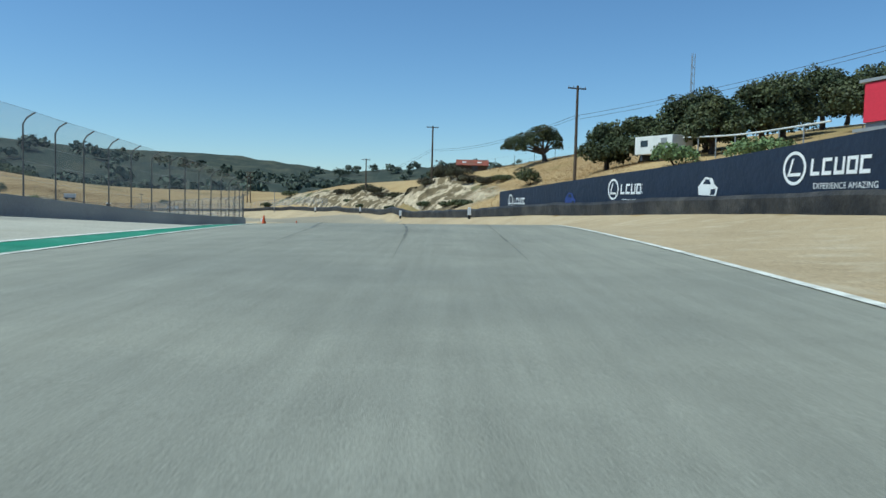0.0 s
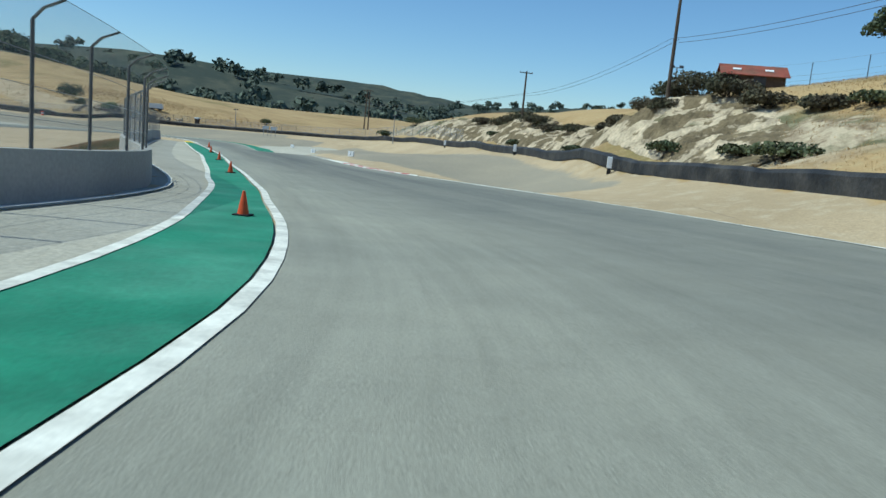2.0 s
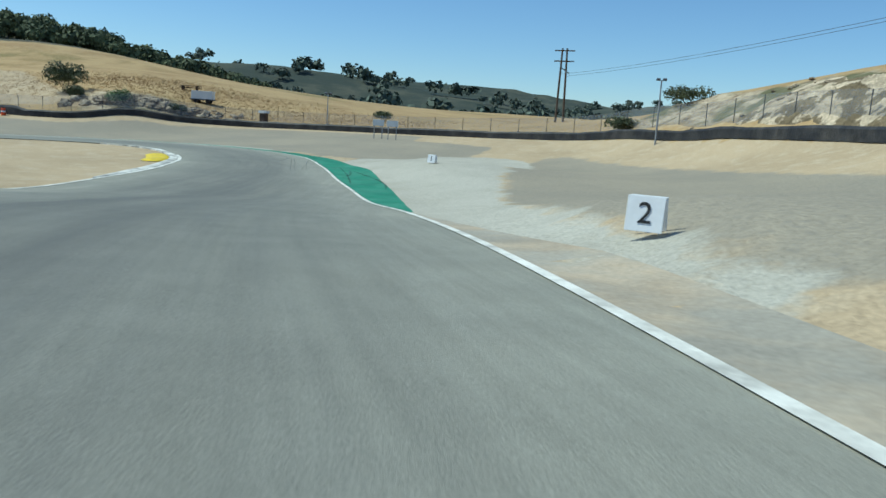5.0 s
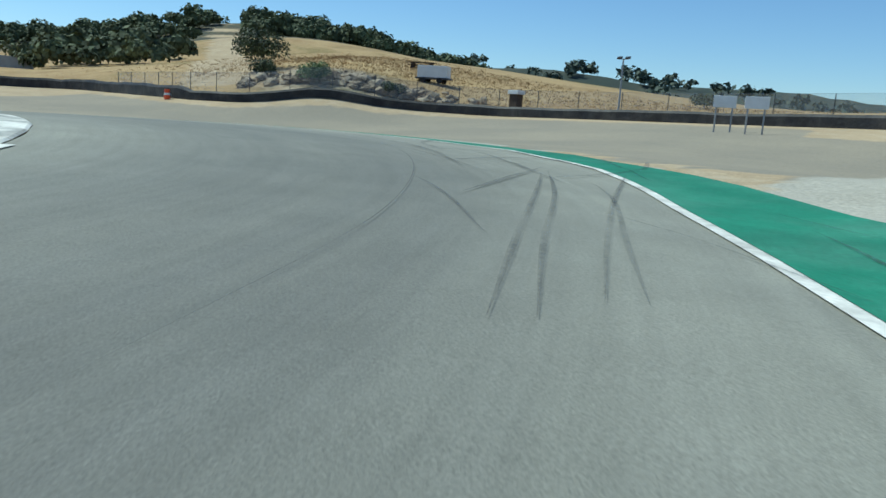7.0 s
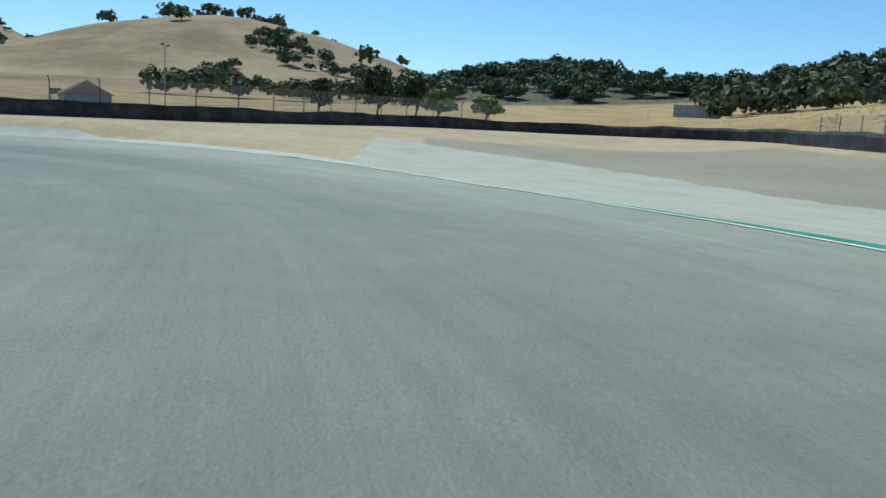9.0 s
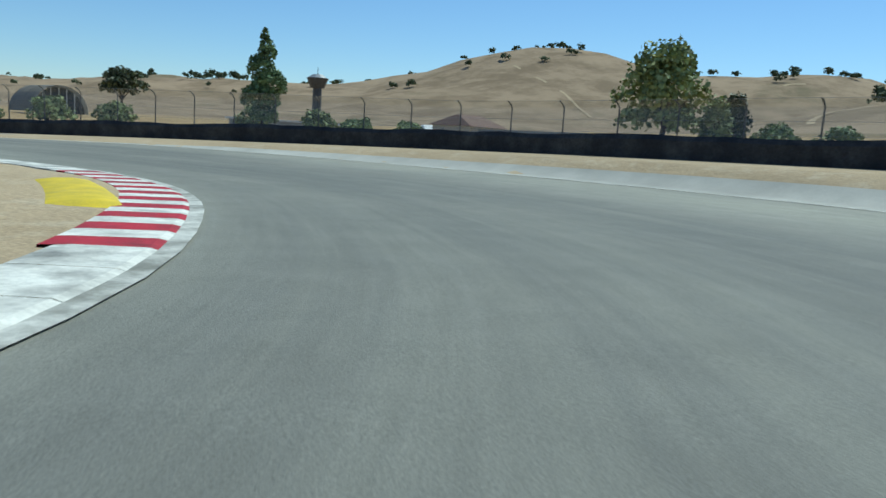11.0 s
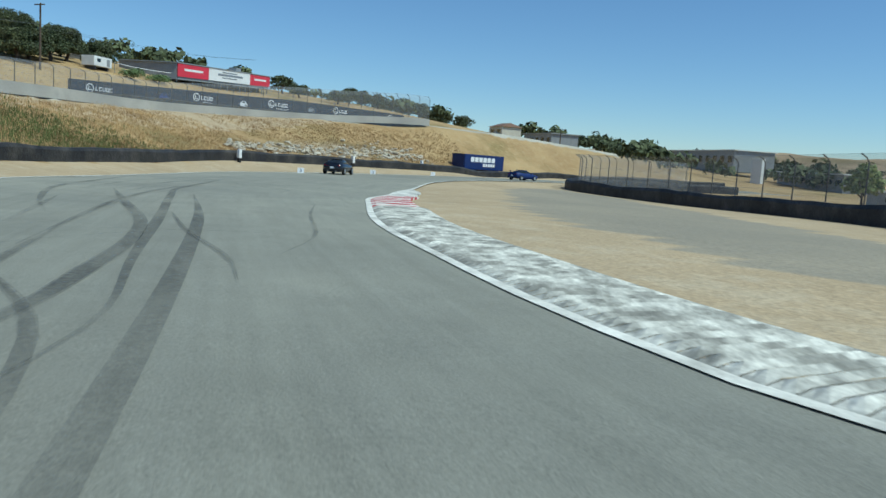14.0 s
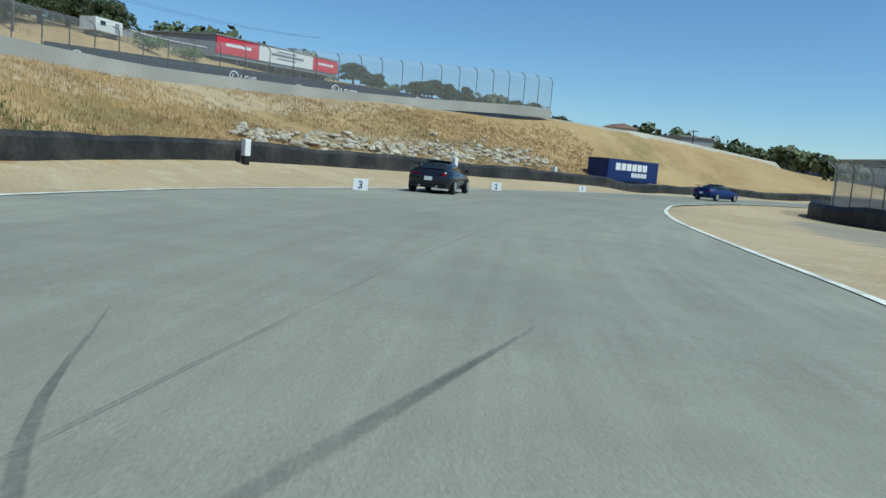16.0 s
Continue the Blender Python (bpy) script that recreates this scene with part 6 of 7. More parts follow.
for x, y, d in ((-30.1, 125.6, "3"), (-41.3, 145.8, "2"), (-57, 178.7, "1")):
    number_board(x, y, radians(-97), d, 0.5)
for x, y, d in ((-50.6, 77.6, "3"), (-44.8, 63.6, "2"), (-40.4, 49.2, "1")):
    number_board(x, y, radians(138), d, 0.46)


# ---- traffic cones on the green strip ----
def cone(x, y):
    thing = empty("traffic_cone", Matrix.Translation(on_ground(x, y, 0.05)), label="orange traffic cone on the green pit exit strip", category="cone", group="cones on the pit exit")
    bm = bmesh.new()
    bmesh.ops.create_cone(bm, cap_ends=True, segments=16, radius1=0.11, radius2=0.025, depth=0.44, matrix=Matrix.Translation((0, 0, 0.24)))
    part("cone_body", bm, ORANGE_CONE, thing)
    part("base", box_bm((0.3, 0.3, 0.035), Matrix.Translation((0, 0, 0.018)), 0.008), BLACK_RUBBER, thing)


first_cone = None
for x, y in ((-8.7, 36.6), (-10.4, 53.4), (-14, 66.8), (-21.7, 82.2), (-27.4, 92.6), (-34.2, 104.9), (-40.4, 116.6)):
    cone(x, y)


# ---- utility poles, cables, lamps ----
def utility_pole(x, y, base_z, top_z, turn, label, arms=2):
    thing = empty("utility_pole", Matrix.Translation((x, y, base_z)) @ Matrix.Rotation(turn, 4, 'Z'), label=label, category="pole")
    h = top_z - base_z
    part("pole", tube_bm((0, 0, -0.6), (0, 0, h), 0.17, 0.11, 10), WOOD_POLE, thing)
    for k in range(arms):
        z = h - 0.25 - 0.9 * k
        part("crossarm", box_bm((1.9 - 0.3 * k, 0.1, 0.12), Matrix.Translation((0, 0.12, z)), 0.01), WOOD_POLE, thing)
        for dx in (-0.85, -0.4, 0.4, 0.85):
            part("insulator", tube_bm((dx * (1 - 0.15 * k), 0.12, z + 0.05), (dx * (1 - 0.15 * k), 0.12, z + 0.22), 0.035, 0.025, 6), GREY_METAL, thing)
    return thing


POLES = [(12.3, 72.0, 9.1, 18.4), (-2.0, 116.0, 10.6, 18.7), (-16.9, 162.7, 8.8, 16.0)]
for x, y, z0, z1 in POLES:
    utility_pole(x, y, min(z0, on_ground(x, y)[2]), z1, radians(18), "dark weathered wooden utility pole with crossarm", 1)
utility_pole(4.0, -52, on_ground(4, -52)[2], 11.0, 0.4, "distant wooden utility pole on the ridge", 2)
hp = empty("power_pole", Matrix.Translation(on_ground(-61.8, 239.6)), label="dark twin-leg power pole with two crossarms", category="pole")
for dx in (-0.9, 0.9):
    part("leg", tube_bm((dx * 0.6, 0, -0.5), (dx * 0.35, 0, 9.9), 0.17, 0.12, 9), WOOD_POLE, hp)
for z in (9.6, 8.2):
    part("crossarm", box_bm((2.7, 0.14, 0.16), Matrix.Translation((0, 0.16, z)), 0.01), WOOD_POLE, hp)
part("crossarm", box_bm((1.6, 0.12, 0.12), Matrix.Translation((0.2, 0.16, 7.0)) @ Matrix.Rotation(0.6, 4, 'Y')), WOOD_POLE, hp)


def cable(a, b, sag, n=14):
    v = []
    for i in range(n + 1):
        t = i / n
        p = Vector(a).lerp(Vector(b), t) - Vector((0, 0, sag * 4 * t * (1 - t)))
        for dx, dz in ((0.018, 0), (-0.009, 0.016), (-0.009, -0.016)):
            v.append((p[0] + dx, p[1], p[2] + dz))
    return tagged(raw("overhead_cable", v, [(i * 3 + j, i * 3 + (j + 1) % 3, i * 3 + 3 + (j + 1) % 3, i * 3 + 3 + j) for i in range(n) for j in range(3)], DARK_STEEL),
                  "thin black overhead cable between the utility poles", "cable", group="overhead cables")


heads = [(35, 20, 19.0), (12.3, 72.0, 15.6), (-2.0, 116.0, 15.2), (-16.9, 162.7, 12.9), (-61.8, 239.6, 11.9)]
for k in range(len(heads) - 1):
    for d in (-0.3, 0.3):
        a, b = heads[k], heads[k + 1]
        cable((a[0] + d, a[1], a[2] - abs(d) * 0.2), (b[0] + d, b[1], b[2] - abs(d) * 0.2 - (d > 0) * 0.25), 0.9)


def lamp_mast(x, y, h, label, heads_=2, wide=0.9):
    p = on_ground(x, y)
    thing = empty("floodlight_mast", Matrix.Translation(p), label=label, category="lamp")
    part("mast", tube_bm((0, 0, -0.2), (0, 0, h), 0.09, 0.06, 8), GREY_METAL, thing)
    part("arm", box_bm((wide, 0.06, 0.06), Matrix.Translation((0, 0, h))), GREY_METAL, thing)
    for k in range(heads_):
        part("lamp_head", box_bm((0.32, 0.4, 0.16), Matrix.Translation(((k - (heads_ - 1) / 2) * wide * 0.8, 0.05, h + 0.1)) @ Matrix.Rotation(0.3, 4, 'X'), 0.02), DARK_STEEL, thing)


lamp_mast(-1.0, 121.5, 3.2, "slim lamp mast on the cut bank")
lamp_mast(-46, 205.3, 5.6, "slim floodlight mast beside the barrier", 2, 0.7)
lamp_mast(-90.6, 226.6, 4.6, "floodlight mast with two lamp heads beside the fence", 2, 0.9)
lamp_mast(-182, 150.2, 8.2, "tall floodlight mast with a crossarm in the paddock", 2, 2.6)
lamp_mast(-98, 38, 5.4, "slim mast behind the paddock fence", 1, 0.3)

# ---- barn hut and white trailer on the hill ----
p = on_ground(4.2, 117.2, -0.1)
hut = empty("barn", Matrix.Translation((4.2, 117.2, min(p[2], 12.2))) @ Matrix.Rotation(radians(-3), 4, 'Z'), label="small old wooden barn with a rusty red roof", category="barn")
part("wall", box_bm((4.5, 3.2, 1.25), Matrix.Translation((0, 0, 0.5))), OLD_WOOD, hut)
for s_ in (-1, 1):
    bm = bmesh.new()
    add_box(bm, (5.0, 2.1, 0.07), Matrix.Translation((0, s_ * 0.92, 1.42)) @ Matrix.Rotation(radians(-26 * s_), 4, 'X'))
    roof = part("roof", bm, RUST_ROOF, hut)
    for dx in (-1.25, 1.1):
        part("skylight", box_bm((0.62, 0.34, 0.05), Matrix.Translation((dx, s_ * 1.0, 1.47)) @ Matrix.Rotation(radians(-26 * s_), 4, 'X')), WHITE_VINYL, roof)
part("door", box_bm((0.9, 0.06, 1.0), Matrix.Translation((0.4, -1.62, 0.5))), DARK_STEEL, hut)

p = on_ground(17.6, 61.6)
tr = empty("office_trailer", Matrix.Translation(p) @ Matrix.Rotation(radians(-62), 4, 'Z'), label="white office trailer on the hillside", category="trailer")
body = part("body", box_bm((4.2, 2.2, 1.45), Matrix.Translation((0, 0, 1.15)), 0.05), WHITE_METAL, tr)
part("window", box_bm((0.8, 0.04, 0.5), Matrix.Translation((-1.0, -1.11, 1.3))), DARK_GLASS, body)
part("door", box_bm((0.65, 0.04, 1.1), Matrix.Translation((1.2, -1.11, 1.1))), GREY_METAL, body)
for dx in (-1.5, 1.5):
    part("jack", box_bm((0.25, 1.8, 0.5), Matrix.Translation((dx, 0, 0.2))), DARK_STEEL, tr)

# ---- hospitality suites with the red and white sign ----
a_, b_ = Vector((24.2, 44.2, 0)), Vector((45.6, 8.3, 0))
run = (b_ - a_).normalized()
ang = math.atan2(run[1], run[0])
L_ = (b_ - a_).length
gz0 = min(on_ground(24, 44)[2], on_ground(45, 8)[2])
suites = empty("hospitality_suites", Matrix.Translation((24.2, 44.2, 0)) @ Matrix.Rotation(ang, 4, 'Z'), label="long grey hospitality building with red and white sign panels", category="building")
# local x along the front, local y to the back; the top rises along the run
slope_ = (17.1 - 14.6) / L_


def leaning(size, m):
    bm = box_bm(size, m)
    for vv in bm.verts:
        vv.co.z += vv.co.x * slope_
    return bm


part("upper_floor", leaning((L_, 11.0, 2.6), Matrix.Translation((L_ / 2, 5.6, 13.3))), GREY_METAL, suites)
part("roof", leaning((L_ + 0.6, 11.6, 0.18), Matrix.Translation((L_ / 2, 5.6, 14.72))), GREY_METAL, suites)
part("lower_floor", leaning((L_ - 1, 5.0, 2.6), Matrix.Translation((L_ / 2, 4.6, 10.9))), DARK_STEEL, suites)
part("deck", leaning((L_ + 1, 7.4, 0.2), Matrix.Translation((L_ / 2, 3.4, 11.9))), GREY_METAL, suites)
for f0, f1, mm in ((0.0, 0.28, RED_VINYL), (0.282, 0.738, WHITE_VINYL), (0.74, 1.0, RED_VINYL)):
    panel = part("sign_panel", leaning(((f1 - f0) * L_, 0.1, 2.25), Matrix.Translation(((f0 + f1) / 2 * L_, -0.06, 13.45))), mm, suites)
    part("lettering_bar", leaning(((f1 - f0) * L_ * 0.6, 0.02, 0.4), Matrix.Translation(((f0 + f1) / 2 * L_, -0.12, 13.6))), WHITE_VINYL if mm is RED_VINYL else GREY_VINYL, panel)
    if mm is WHITE_VINYL:
        for dz in (13.05, 14.1):
            part("lettering_bar", leaning((L_ * 0.16, 0.02, 0.22), Matrix.Translation((L_ / 2, -0.12, dz))), GREY_VINYL, panel)
for k in range(15):
    x = 0.4 + k * (L_ - 0.8) / 14
    part("column", leaning((0.16, 0.16, 3.2), Matrix.Translation((x, 0.4, 10.6))), GREY_METAL, suites)
for k in range(34):
    x = k * L_ / 33
    part("baluster", leaning((0.05, 0.05, 0.9), Matrix.Translation((x, -0.1, 11.75))), DARK_STEEL, suites)
part("air_unit", leaning((2.4, 1.6, 0.9), Matrix.Translation((L_ * 0.72, 3.0, 15.25))), GREY_METAL, suites)
part("stair_tower", leaning((4.5, 5, 3.4), Matrix.Translation((-2.0, 15.5, 13.4))), GREY_METAL, suites)
walkway = empty("walkway", None, label="elevated grey walkway with handrail along the hillside", category="walkway")
wl = spline([(18.6, 60), (20.5, 54), (23.2, 46)], 1.0)
for i in range(0, len(wl) - 1):
    q0, q1 = on_ground(*wl[i, :2]), on_ground(*wl[i + 1, :2])
    add = 1.6
    part("rail", tube_bm(q0 + Vector((0, 0, add)), q1 + Vector((0, 0, add)), 0.06), WHITE_METAL, walkway)
    if i % 2 == 0:
        part("post", tube_bm(q0 - Vector((0, 0, 0.1)), q0 + Vector((0, 0, add)), 0.05), GREY_METAL, walkway)

# ---- blue shipping container behind the slope barrier ----
cont = empty("shipping_container", Matrix.Translation((-28.2, 24.4, on_ground(-28.2, 24.4)[2])) @ Matrix.Rotation(radians(90), 4, 'Z'), label="dark blue shipping container with white advertising shapes", category="container")
bm = bmesh.new()
add_box(bm, (10.0, 2.3, 2.15), Matrix.Translation((0, 0, 1.13)))
part("body", bm, BLUE_CONTAINER, cont)
for k in range(33):
    part("rib", box_bm((0.16, 0.05, 1.95), Matrix.Translation((-4.85 + k * 0.303, 1.17, 1.13))), BLUE_CONTAINER, cont)
for z in (0.08, 2.2):
    part("rail", box_bm((10.0, 2.4, 0.14), Matrix.Translation((0, 0, z))), BLUE_CONTAINER, cont)
part("sign_sheet", box_bm((9.8, 0.03, 2.0), Matrix.Translation((0, 1.22, 1.13))), BLUE_CONTAINER, cont)
for k in range(6):
    part("word_shape", box_bm((0.86, 0.03, 0.72), Matrix.Translation((3.1 - k * 1.04, 1.245, 1.52)), 0.01), WHITE_VINYL, cont)
for k in range(5):
    part("word_shape", box_bm((0.5, 0.03, 0.46), Matrix.Translation((0.2 - k * 0.62, 1.245, 0.74)), 0.01), WHITE_VINYL, cont)


# ---- paddock buildings ----
def simple_house(name, x, y, turn, size, roof_h, wall_mat, roof_mat, label, windows=3, base=None, category="house"):
    w, d, h = size
    z = on_ground(x, y)[2] if base is None else base
    thing = empty(name, Matrix.Translation((x, y, z)) @ Matrix.Rotation(radians(turn), 4, 'Z'), label=label, category=category)
    wall = part("wall", box_bm((w, d, h + 0.6), Matrix.Translation((0, 0, h / 2 - 0.3))), wall_mat, thing)
    bm = bmesh.new()
    o = 0.4
    if roof_h > 0.3:
        vs = [bm.verts.new(q) for q in ((-w / 2 - o, -d / 2 - o, h), (w / 2 + o, -d / 2 - o, h), (w / 2 + o, d / 2 + o, h), (-w / 2 - o, d / 2 + o, h), (-w / 2 + d * 0.2, 0, h + roof_h), (w / 2 - d * 0.2, 0, h + roof_h))]
        for q in ((0, 1, 5, 4), (1, 2, 5), (2, 3, 4, 5), (3, 0, 4), (3, 2, 1, 0)):
            bm.faces.new([vs[i] for i in q])
    else:
        add_box(bm, (w + 2 * o, d + 2 * o, 0.25), Matrix.Translation((0, 0, h + 0.12)))
    part("roof", bm, roof_mat, thing)
    for k in range(windows):
        for s_ in (-1, 1):
            win = part("window", box_bm((w / windows * 0.5, 0.08, h * 0.36), Matrix.Translation((-w / 2 + (k + 0.5) * w / windows, s_ * (d / 2 + 0.02), h * 0.55))), DARK_GLASS, thing)
            part("frame", box_bm((w / windows * 0.56, 0.05, 0.07), Matrix.Translation((-w / 2 + (k + 0.5) * w / windows, s_ * (d / 2 + 0.04), h * 0.74))), WHITE_METAL, win)
    return thing


simple_house("paddock_house", -167, 84, 20, (7.5, 6, 2.3), 1.5, CREAM_WALL, BROWN_ROOF, "cream paddock house with a brown hipped roof")
simple_house("blue_house", -199, 133, 30, (9.5, 6, 2.2), 2.0, GREY_METAL, BROWN_ROOF, "grey-blue paddock house with a brown gabled roof")
simple_house("paddock_shed", -170.5, 68, 10, (3.0, 2.4, 1.7), 0.8, WHITE_METAL, WHITE_METAL, "small white shed in the paddock", 1)
wall_run("screen_wall", spline([(-163, 84), (-174, 96), (-186, 108), (-193, 118)], 2.0), 2.0, 0.2, GREY_METAL, "grey screened fence around the paddock yard")
wall_run("low_wall", spline([(-178, 148), (-190, 136), (-200, 122)], 2.0), 1.1, 0.25, DARK_STEEL, "dark low barrier beside the paddock road")
simple_house("garage_building", -8, -118, -42, (60, 12, 5.2), 0.0, GREY_METAL, WHITE_METAL, "long grey two-storey pit garage building with white roof edge", 14, category="building")
simple_house("garage_building", -52, -84, -42, (26, 9, 3.6), 0.0, GREY_METAL, WHITE_METAL, "low grey garage building behind the fence", 8, category="building")
part("white_tower", box_bm((2.4, 2.4, 6.2), Matrix.Translation((-39.2, -73.4, on_ground(-39, -73)[2] + 2.9)), 0.05), WHITE_METAL)
tagged(bpy.data.objects["white_tower"], "white square tower at the end of the garage building", "tower")
simple_house("timing_building", 12, -60, -30, (16, 8, 3.4), 0.0, GREY_METAL, GREY_METAL, "grey flat-roofed timing building on the ridge", 5, category="building")
simple_house("ridge_shed", 30, -64, -30, (9, 6, 2.6), 1.2, CREAM_WALL, BROWN_ROOF, "small building on the ridge", 2, category="building")
simple_house("paddock_canopy", -154, 52, 15, (16, 6, 2.0), 0.0, GREY_METAL, WHITE_METAL, "long low white canopy in the paddock", 5, category="canopy")
simple_house("paddock_canopy", -88, 8, 25, (18, 5, 1.8), 0.0, GREY_METAL, WHITE_METAL, "long low white canopy behind the fence", 6, category="canopy")
# arched hall
hall = empty("arched_hall", Matrix.Translation(on_ground(-131.2, -66)) @ Matrix.Rotation(radians(15), 4, 'Z'), label="arched grey hall with a dark glazed front", category="building")
bm = bmesh.new()
nn = 16
prev = None
for k in range(nn + 1):
    a = math.pi * k / nn
    q = [bm.verts.new((7.0 * math.cos(a), yy, 7.2 * math.sin(a) + 0.4)) for yy in (8, -10)]
    if prev:
        bm.faces.new((prev[0], prev[1], q[1], q[0]))
    prev = q
bmesh.ops.solidify(bm, geom=list(bm.faces), thickness=0.5)
part("vault", bm, CONCRETE, hall)
bm = bmesh.new()
bm.faces.new([bm.verts.new((6.6 * math.cos(math.pi * k / nn), 6.4, 6.8 * math.sin(math.pi * k / nn) + 0.3)) for k in range(nn + 1)])
front = part("glazed_front", bm, DARK_GLASS, hall)
for dx in (-4, -2, 0, 2, 4):
    part("mullion", box_bm((0.18, 0.12, math.sqrt(max(0.1, 1 - (dx / 6.6) ** 2)) * 6.6), Matrix.Translation((dx, 6.5, math.sqrt(1 - (dx / 6.6) ** 2) * 3.3 + 0.3))), WHITE_METAL, front)
# lookout tower and white water globe
tw = empty("lookout_tower", Matrix.Translation(on_ground(-180, 1.7)), label="dark lookout tower with a flared cabin in the paddock", category="tower")
part("shaft", tube_bm((0, 0, -0.5), (0, 0, 10.2), 1.15, 1.0, 10), DARK_STEEL, tw)
part("cabin", tube_bm((0, 0, 10.0), (0, 0, 12.2), 1.6, 2.5, 10), DARK_STEEL, tw)
part("roof", tube_bm((0, 0, 12.2), (0, 0, 13.0), 2.3, 1.1, 10), GREY_METAL, tw)
part("aerial", tube_bm((0, 0, 13.0), (0, 0, 14.6), 0.08), DARK_STEEL, tw)
gl = empty("water_globe", Matrix.Translation(on_ground(-93, -40)), label="white globe on a slim mast behind the fence", category="water tower")
part("mast", tube_bm((0, 0, -0.3), (0, 0, 8.2), 0.16), GREY_METAL, gl)
bm = bmesh.new()
bmesh.ops.create_uvsphere(bm, u_segments=16, v_segments=10, radius=0.75, matrix=Matrix.Translation((0, 0, 8.6)))
part("globe", bm, WHITE_METAL, gl)


# ---- small things round the hairpin ----
def flat_sign(name, x, y, turn, w, h, up, mat, label, legs=2, category="sign"):
    thing = empty(name, Matrix.Translation(on_ground(x, y)) @ Matrix.Rotation(radians(turn), 4, 'Z'), label=label, category=category)
    part("panel", box_bm((w, 0.12, h), Matrix.Translation((0, 0, up + h / 2)), 0.02), mat, thing)
    for k in range(legs):
        part("leg", tube_bm(((k - (legs - 1) / 2) * w * 0.7, 0, -0.2), ((k - (legs - 1) / 2) * w * 0.7, 0, up + 0.1), 0.05), GREY_METAL, thing)
    return thing


flat_sign("notice_board", -77, 217.6, 20, 1.35, 0.72, 1.5, WHITE_METAL, "pale twin notice board behind the barrier")
flat_sign("notice_board", -79.2, 218.4, 20, 1.35, 0.72, 1.5, WHITE_METAL, "pale twin notice board behind the barrier")
flat_sign("billboard", -219, 230, 60, 8, 2.2, 0.4, GREY_METAL, "dark grey billboard at the foot of the wooded hill", 4, "billboard")
flat_sign("billboard", -205, 126, 45, 4.4, 0.9, 2.2, DARK_STEEL, "dark advertising board in the paddock", 2, "billboard")
p = on_ground(-100.4, 226.4)
mk_ = empty("marshal_post", Matrix.Translation(p), label="small brown marshal box with a pale roof behind the barrier", category="hut")
part("body", box_bm((0.85, 0.85, 1.7), Matrix.Translation((0, 0, 0.85)), 0.03), OLD_WOOD, mk_)
part("roof", box_bm((1.1, 1.1, 0.34), Matrix.Translation((0, 0, 1.87)), 0.03), WHITE_METAL, mk_)
p = on_ground(-114.3, 231.3)
ft = empty("flatbed_trailer", Matrix.Translation(p) @ Matrix.Rotation(radians(20), 4, 'Z'), label="white box trailer parked on the golden knoll", category="trailer")
part("box", box_bm((3.2, 1.4, 1.25), Matrix.Translation((0, 0, 1.15)), 0.04), WHITE_METAL, ft)
part("bed", box_bm((3.6, 1.5, 0.16), Matrix.Translation((0, 0, 0.5))), DARK_STEEL, ft)
for dx in (-0.9, 0.9):
    for dy in (-0.7, 0.7):
        part("wheel", tube_bm((dx, dy - 0.1, 0.3), (dx, dy + 0.1, 0.3), 0.3, n=14), BLACK_RUBBER, ft)
p = on_ground(-122, 238)
tb = empty("picnic_table", Matrix.Translation(p) @ Matrix.Rotation(radians(25), 4, 'Z'), label="brown wooden picnic table on the golden knoll", category="table")
part("tabletop", box_bm((3.0, 0.9, 0.08), Matrix.Translation((0, 0, 0.75))), OLD_WOOD, tb)
for dy in (-0.75, 0.75):
    part("bench", box_bm((3.0, 0.3, 0.06), Matrix.Translation((0, dy, 0.45))), OLD_WOOD, tb)
for dx in (-1.1, 1.1):
    part("leg", box_bm((0.1, 1.6, 0.75), Matrix.Translation((dx, 0, 0.36))), OLD_WOOD, tb)
p = on_ground(-130.2, 210.6)
dr = empty("plastic_drum", Matrix.Translation(p), label="orange and white plastic drum at the barrier", category="drum")
part("body", tube_bm((0, 0, 0), (0, 0, 0.95), 0.3, 0.26, 14), ORANGE_CONE, dr)
part("band", tube_bm((0, 0, 0.4), (0, 0, 0.6), 0.3, 0.29, 14), WHITE_VINYL, dr)
for k, (x, y) in enumerate(((-1150, 2350), (-900, 2300), (-760, 1850), (-1300, 2200), (-640, 2050), (-1020, 1950), (-500, 1700), (-860, 2520), (-1450, 2650), (-350, 1900))):
    simple_house("valley_house", x, y, 20 * k, (26, 14, 5), 3, CREAM_WALL, BROWN_ROOF, "far pale house among the trees on the valley slope", 3)


# ---- cars ahead ----
def loft(sections, mat, name, parent, smooth=True):
    """A closed skin over cross-sections, each a list of points of the same count."""
    n = len(sections[0])
    v = [q for s in sections for q in s]
    fs = [(i * n + j, i * n + (j + 1) % n, (i + 1) * n + (j + 1) % n, (i + 1) * n + j) for i in range(len(sections) - 1) for j in range(n)]
    fs += [tuple(range(n))[::-1], tuple((len(sections) - 1) * n + j for j in range(n))]
    return raw(name, v, fs, mat, parent, smooth=smooth)


def wheel(parent, x, y, r, w=0.22):
    bm = bmesh.new()
    bmesh.ops.create_cone(bm, cap_ends=True, segments=24, radius1=r, radius2=r, depth=w, matrix=Matrix.Translation((x, y, r)) @ Matrix.Rotation(math.pi / 2, 4, 'X'))
    bmesh.ops.bevel(bm, geom=[e for e in bm.edges if abs(e.calc_face_angle(0)) > 1], offset=0.03, segments=2, affect='EDGES')
    t = part("wheel", bm, BLACK_RUBBER, parent)
    for s in (-1, 1):
        rim = part("rim", tube_bm((x, y + s * (w / 2 - 0.01), r), (x, y + s * (w / 2 + 0.012), r), r * 0.66, r * 0.6, 20), GREY_METAL, t)


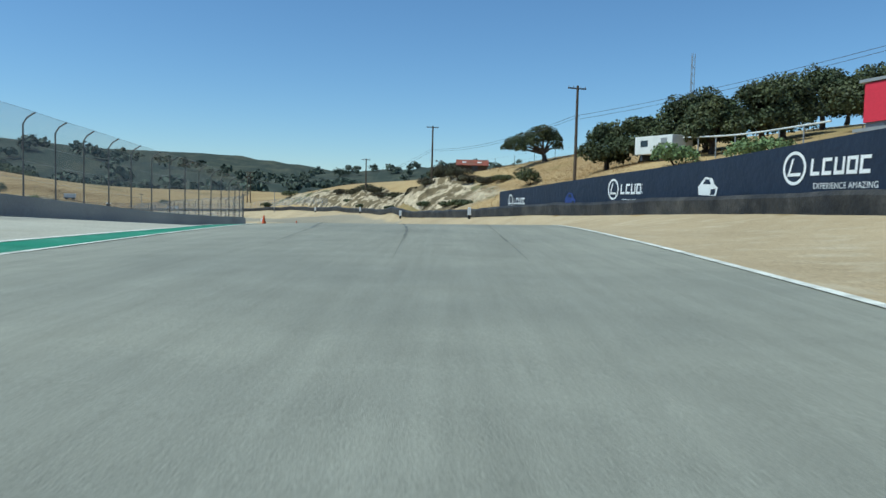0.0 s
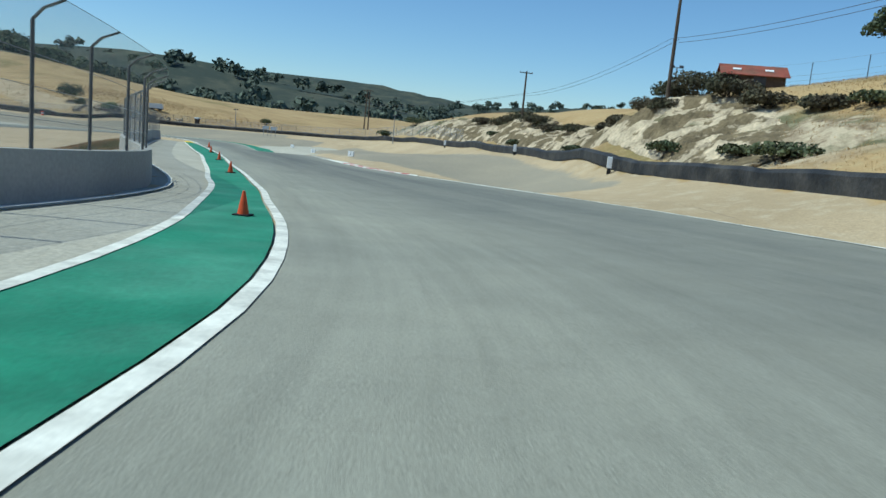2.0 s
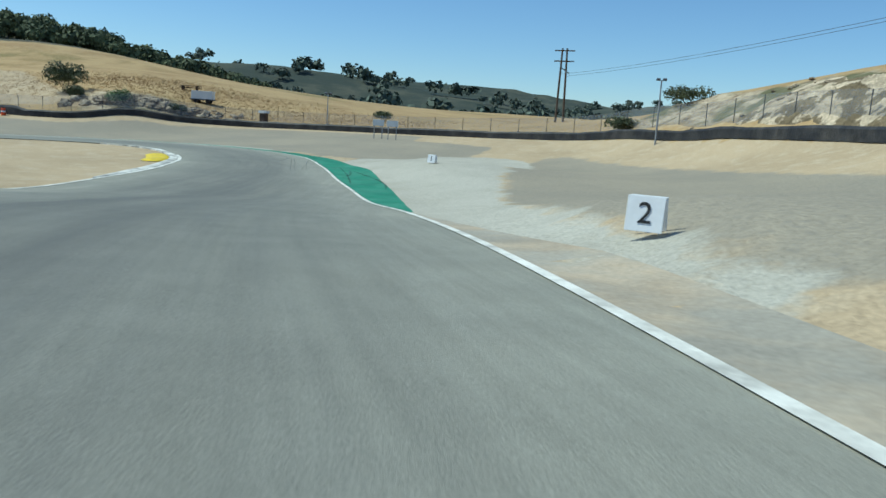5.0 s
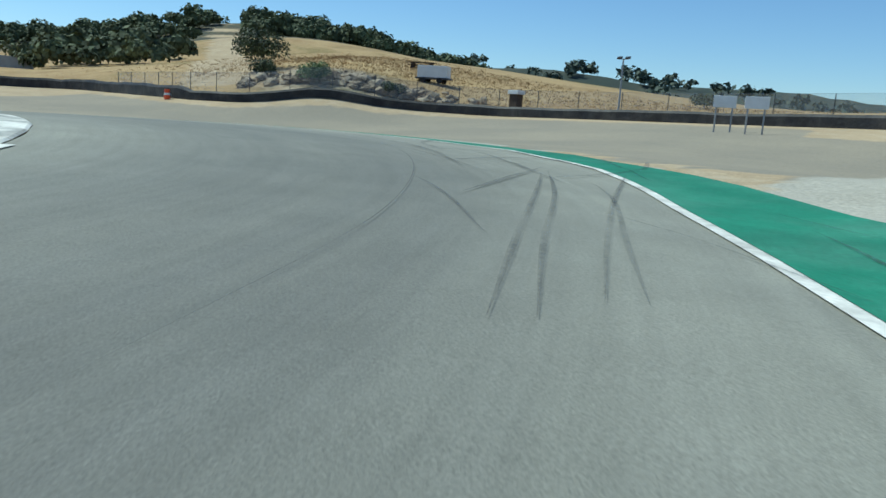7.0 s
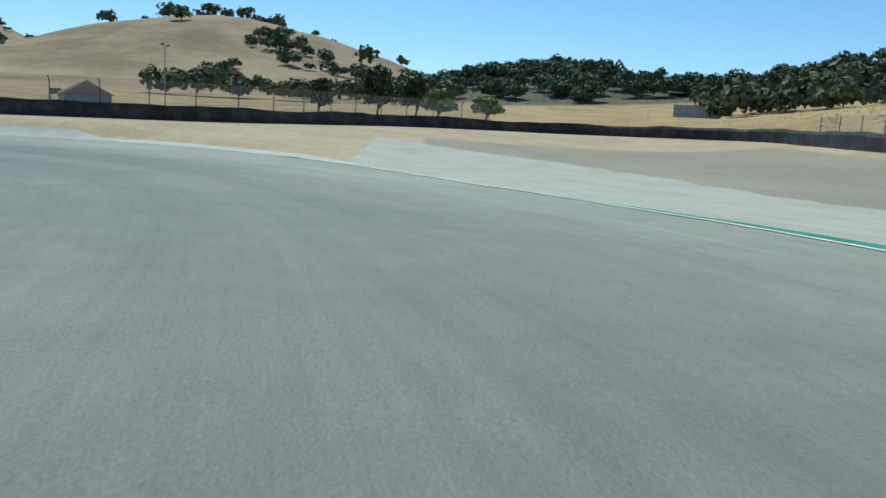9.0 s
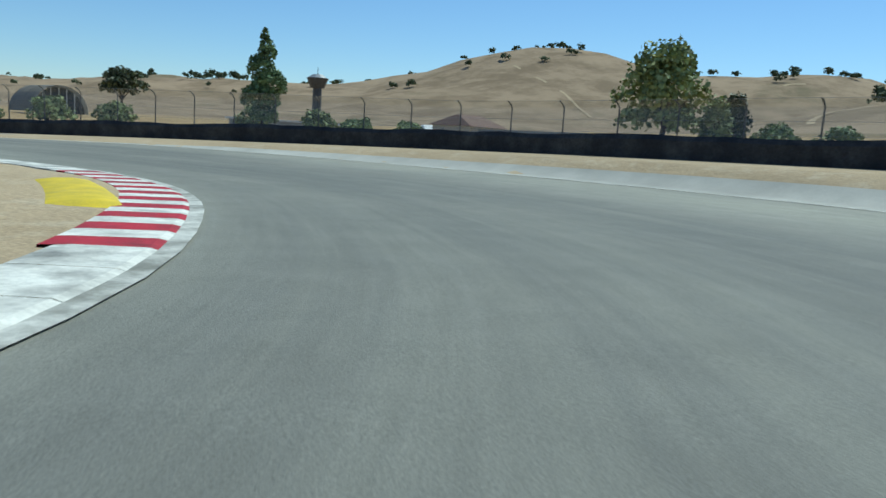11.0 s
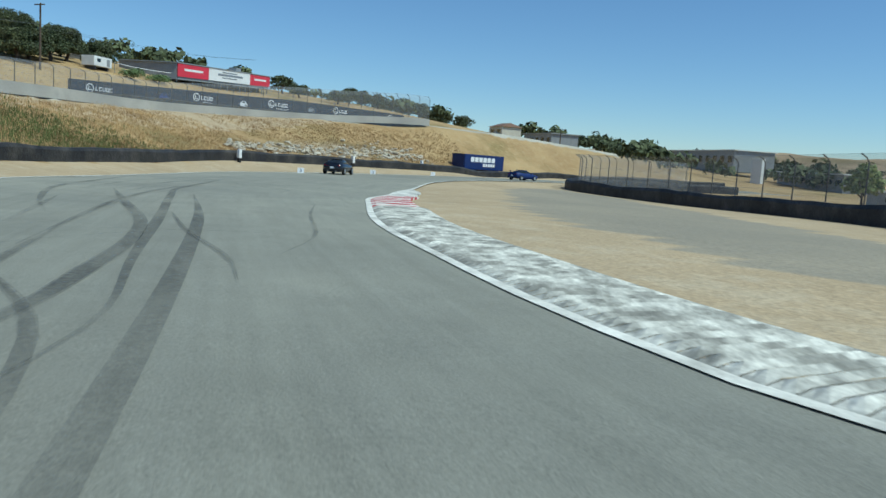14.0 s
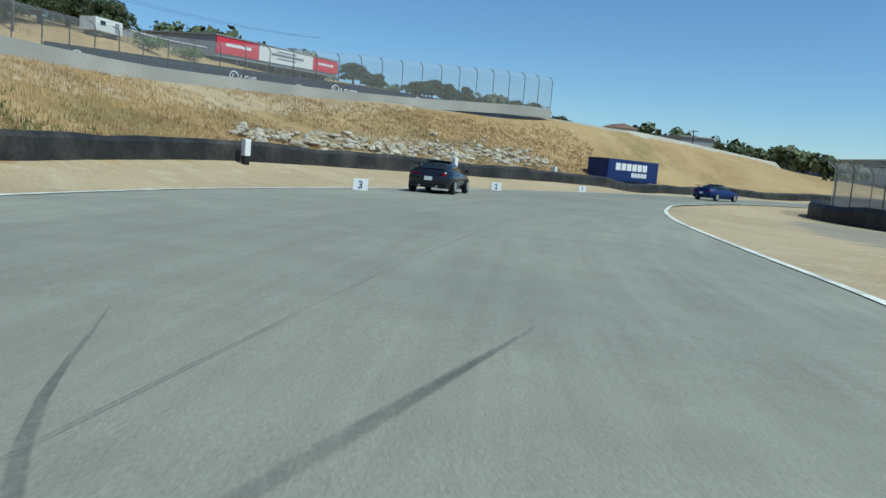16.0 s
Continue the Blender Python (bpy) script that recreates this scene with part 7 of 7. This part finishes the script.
def coupe(x, y, heading, label, paint):
    """A low two-door coupe with a rear wing; +x is its nose."""
    car = empty("sports_car", Matrix.Translation(on_ground(x, y, 0.04)) @ Matrix.Rotation(heading, 4, 'Z'), label=label, category="car")
    secs = []
    for px, hw, lo, sh, hi in ((-2.2, 0.70, 0.42, 0.75, 0.86), (-2.08, 0.82, 0.28, 0.85, 0.98), (-1.6, 0.9, 0.22, 0.9, 1.0), (-0.8, 0.9, 0.2, 0.88, 0.94), (0.3, 0.88, 0.2, 0.84, 0.92), (1.2, 0.88, 0.2, 0.78, 0.84), (1.8, 0.84, 0.22, 0.68, 0.74), (2.15, 0.7, 0.28, 0.55, 0.6)):
        secs.append([(px, -hw * 0.92, lo), (px, -hw, (lo + sh) / 2), (px, -hw * 0.95, sh), (px, -hw * 0.7, hi), (px, 0, hi + 0.02), (px, hw * 0.7, hi), (px, hw * 0.95, sh), (px, hw, (lo + sh) / 2), (px, hw * 0.92, lo)])
    body = loft(secs, paint, "body", car)
    cab = []
    for px, hw, hi in ((-1.75, 0.62, 0.98), (-1.0, 0.6, 1.22), (-0.35, 0.57, 1.3), (0.2, 0.58, 1.26), (0.95, 0.68, 0.93)):
        cab.append([(px, -hw - 0.12, 0.86), (px, -hw, hi - 0.08), (px, -hw * 0.7, hi), (px, hw * 0.7, hi), (px, hw, hi - 0.08), (px, hw + 0.12, 0.86)])
    loft(cab, DARK_GLASS, "cabin_glass", car)
    part("roof", box_bm((0.9, 1.02, 0.04), Matrix.Translation((-0.4, 0, 1.3)), 0.015), paint, car)
    part("rear_wing", box_bm((0.26, 1.35, 0.04), Matrix.Translation((-2.02, 0, 1.16)), 0.012), paint, car)
    for s in (-1, 1):
        part("wing_stay", box_bm((0.1, 0.04, 0.2), Matrix.Translation((-1.98, s * 0.45, 1.05))), paint, car)
        part("tail_lamp", box_bm((0.06, 0.36, 0.12), Matrix.Translation((-2.17, s * 0.5, 0.76)), 0.01), RED_LAMP, body)
        part("mirror", box_bm((0.12, 0.18, 0.12), Matrix.Translation((0.55, s * 1.0, 0.96)), 0.02), paint, body)
        part("exhaust", tube_bm((-2.28, s * 0.35, 0.3), (-2.1, s * 0.35, 0.3), 0.05), GALVANISED, body)
        for wx in (-1.35, 1.3):
            wheel(car, wx, s * 0.82, 0.32)
    part("number_plate", box_bm((0.02, 0.32, 0.15), Matrix.Translation((-2.23, 0, 0.6))), WHITE_VINYL, body)
    part("bumper", box_bm((0.16, 1.5, 0.2), Matrix.Translation((-2.1, 0, 0.34)), 0.03), BLACK_RUBBER, body)
    return car


coupe(-49.5, 72.5, math.atan2(-0.84, 0.54), "black two-door sports coupe with a rear wing on the track", BLACK_CAR)
coupe(-44.0, 35.5, math.atan2(-1, -0.1), "dark blue sports coupe far ahead on the track", BLUE_CONTAINER)


# ---- radio mast far behind the hill ----
mast = empty("radio_mast", Matrix.Translation(on_ground(128, 400)), label="thin grey lattice radio mast far behind the oak hill", category="mast")
for k in range(3):
    a = 6.283 * k / 3
    part("leg", tube_bm((1.3 * math.cos(a), 1.3 * math.sin(a), 0), (1.0 * math.cos(a), 1.0 * math.sin(a), 62), 0.16, 0.14, 5), GREY_METAL, mast)
for k in range(15):
    for j in range(3):
        a, b = 6.283 * j / 3, 6.283 * (j + 1) / 3
        part("brace", tube_bm((1.2 * math.cos(a), 1.2 * math.sin(a), k * 4.1), (1.1 * math.cos(b), 1.1 * math.sin(b), k * 4.1 + 3.6), 0.09, 0.09, 4), GREY_METAL, mast)
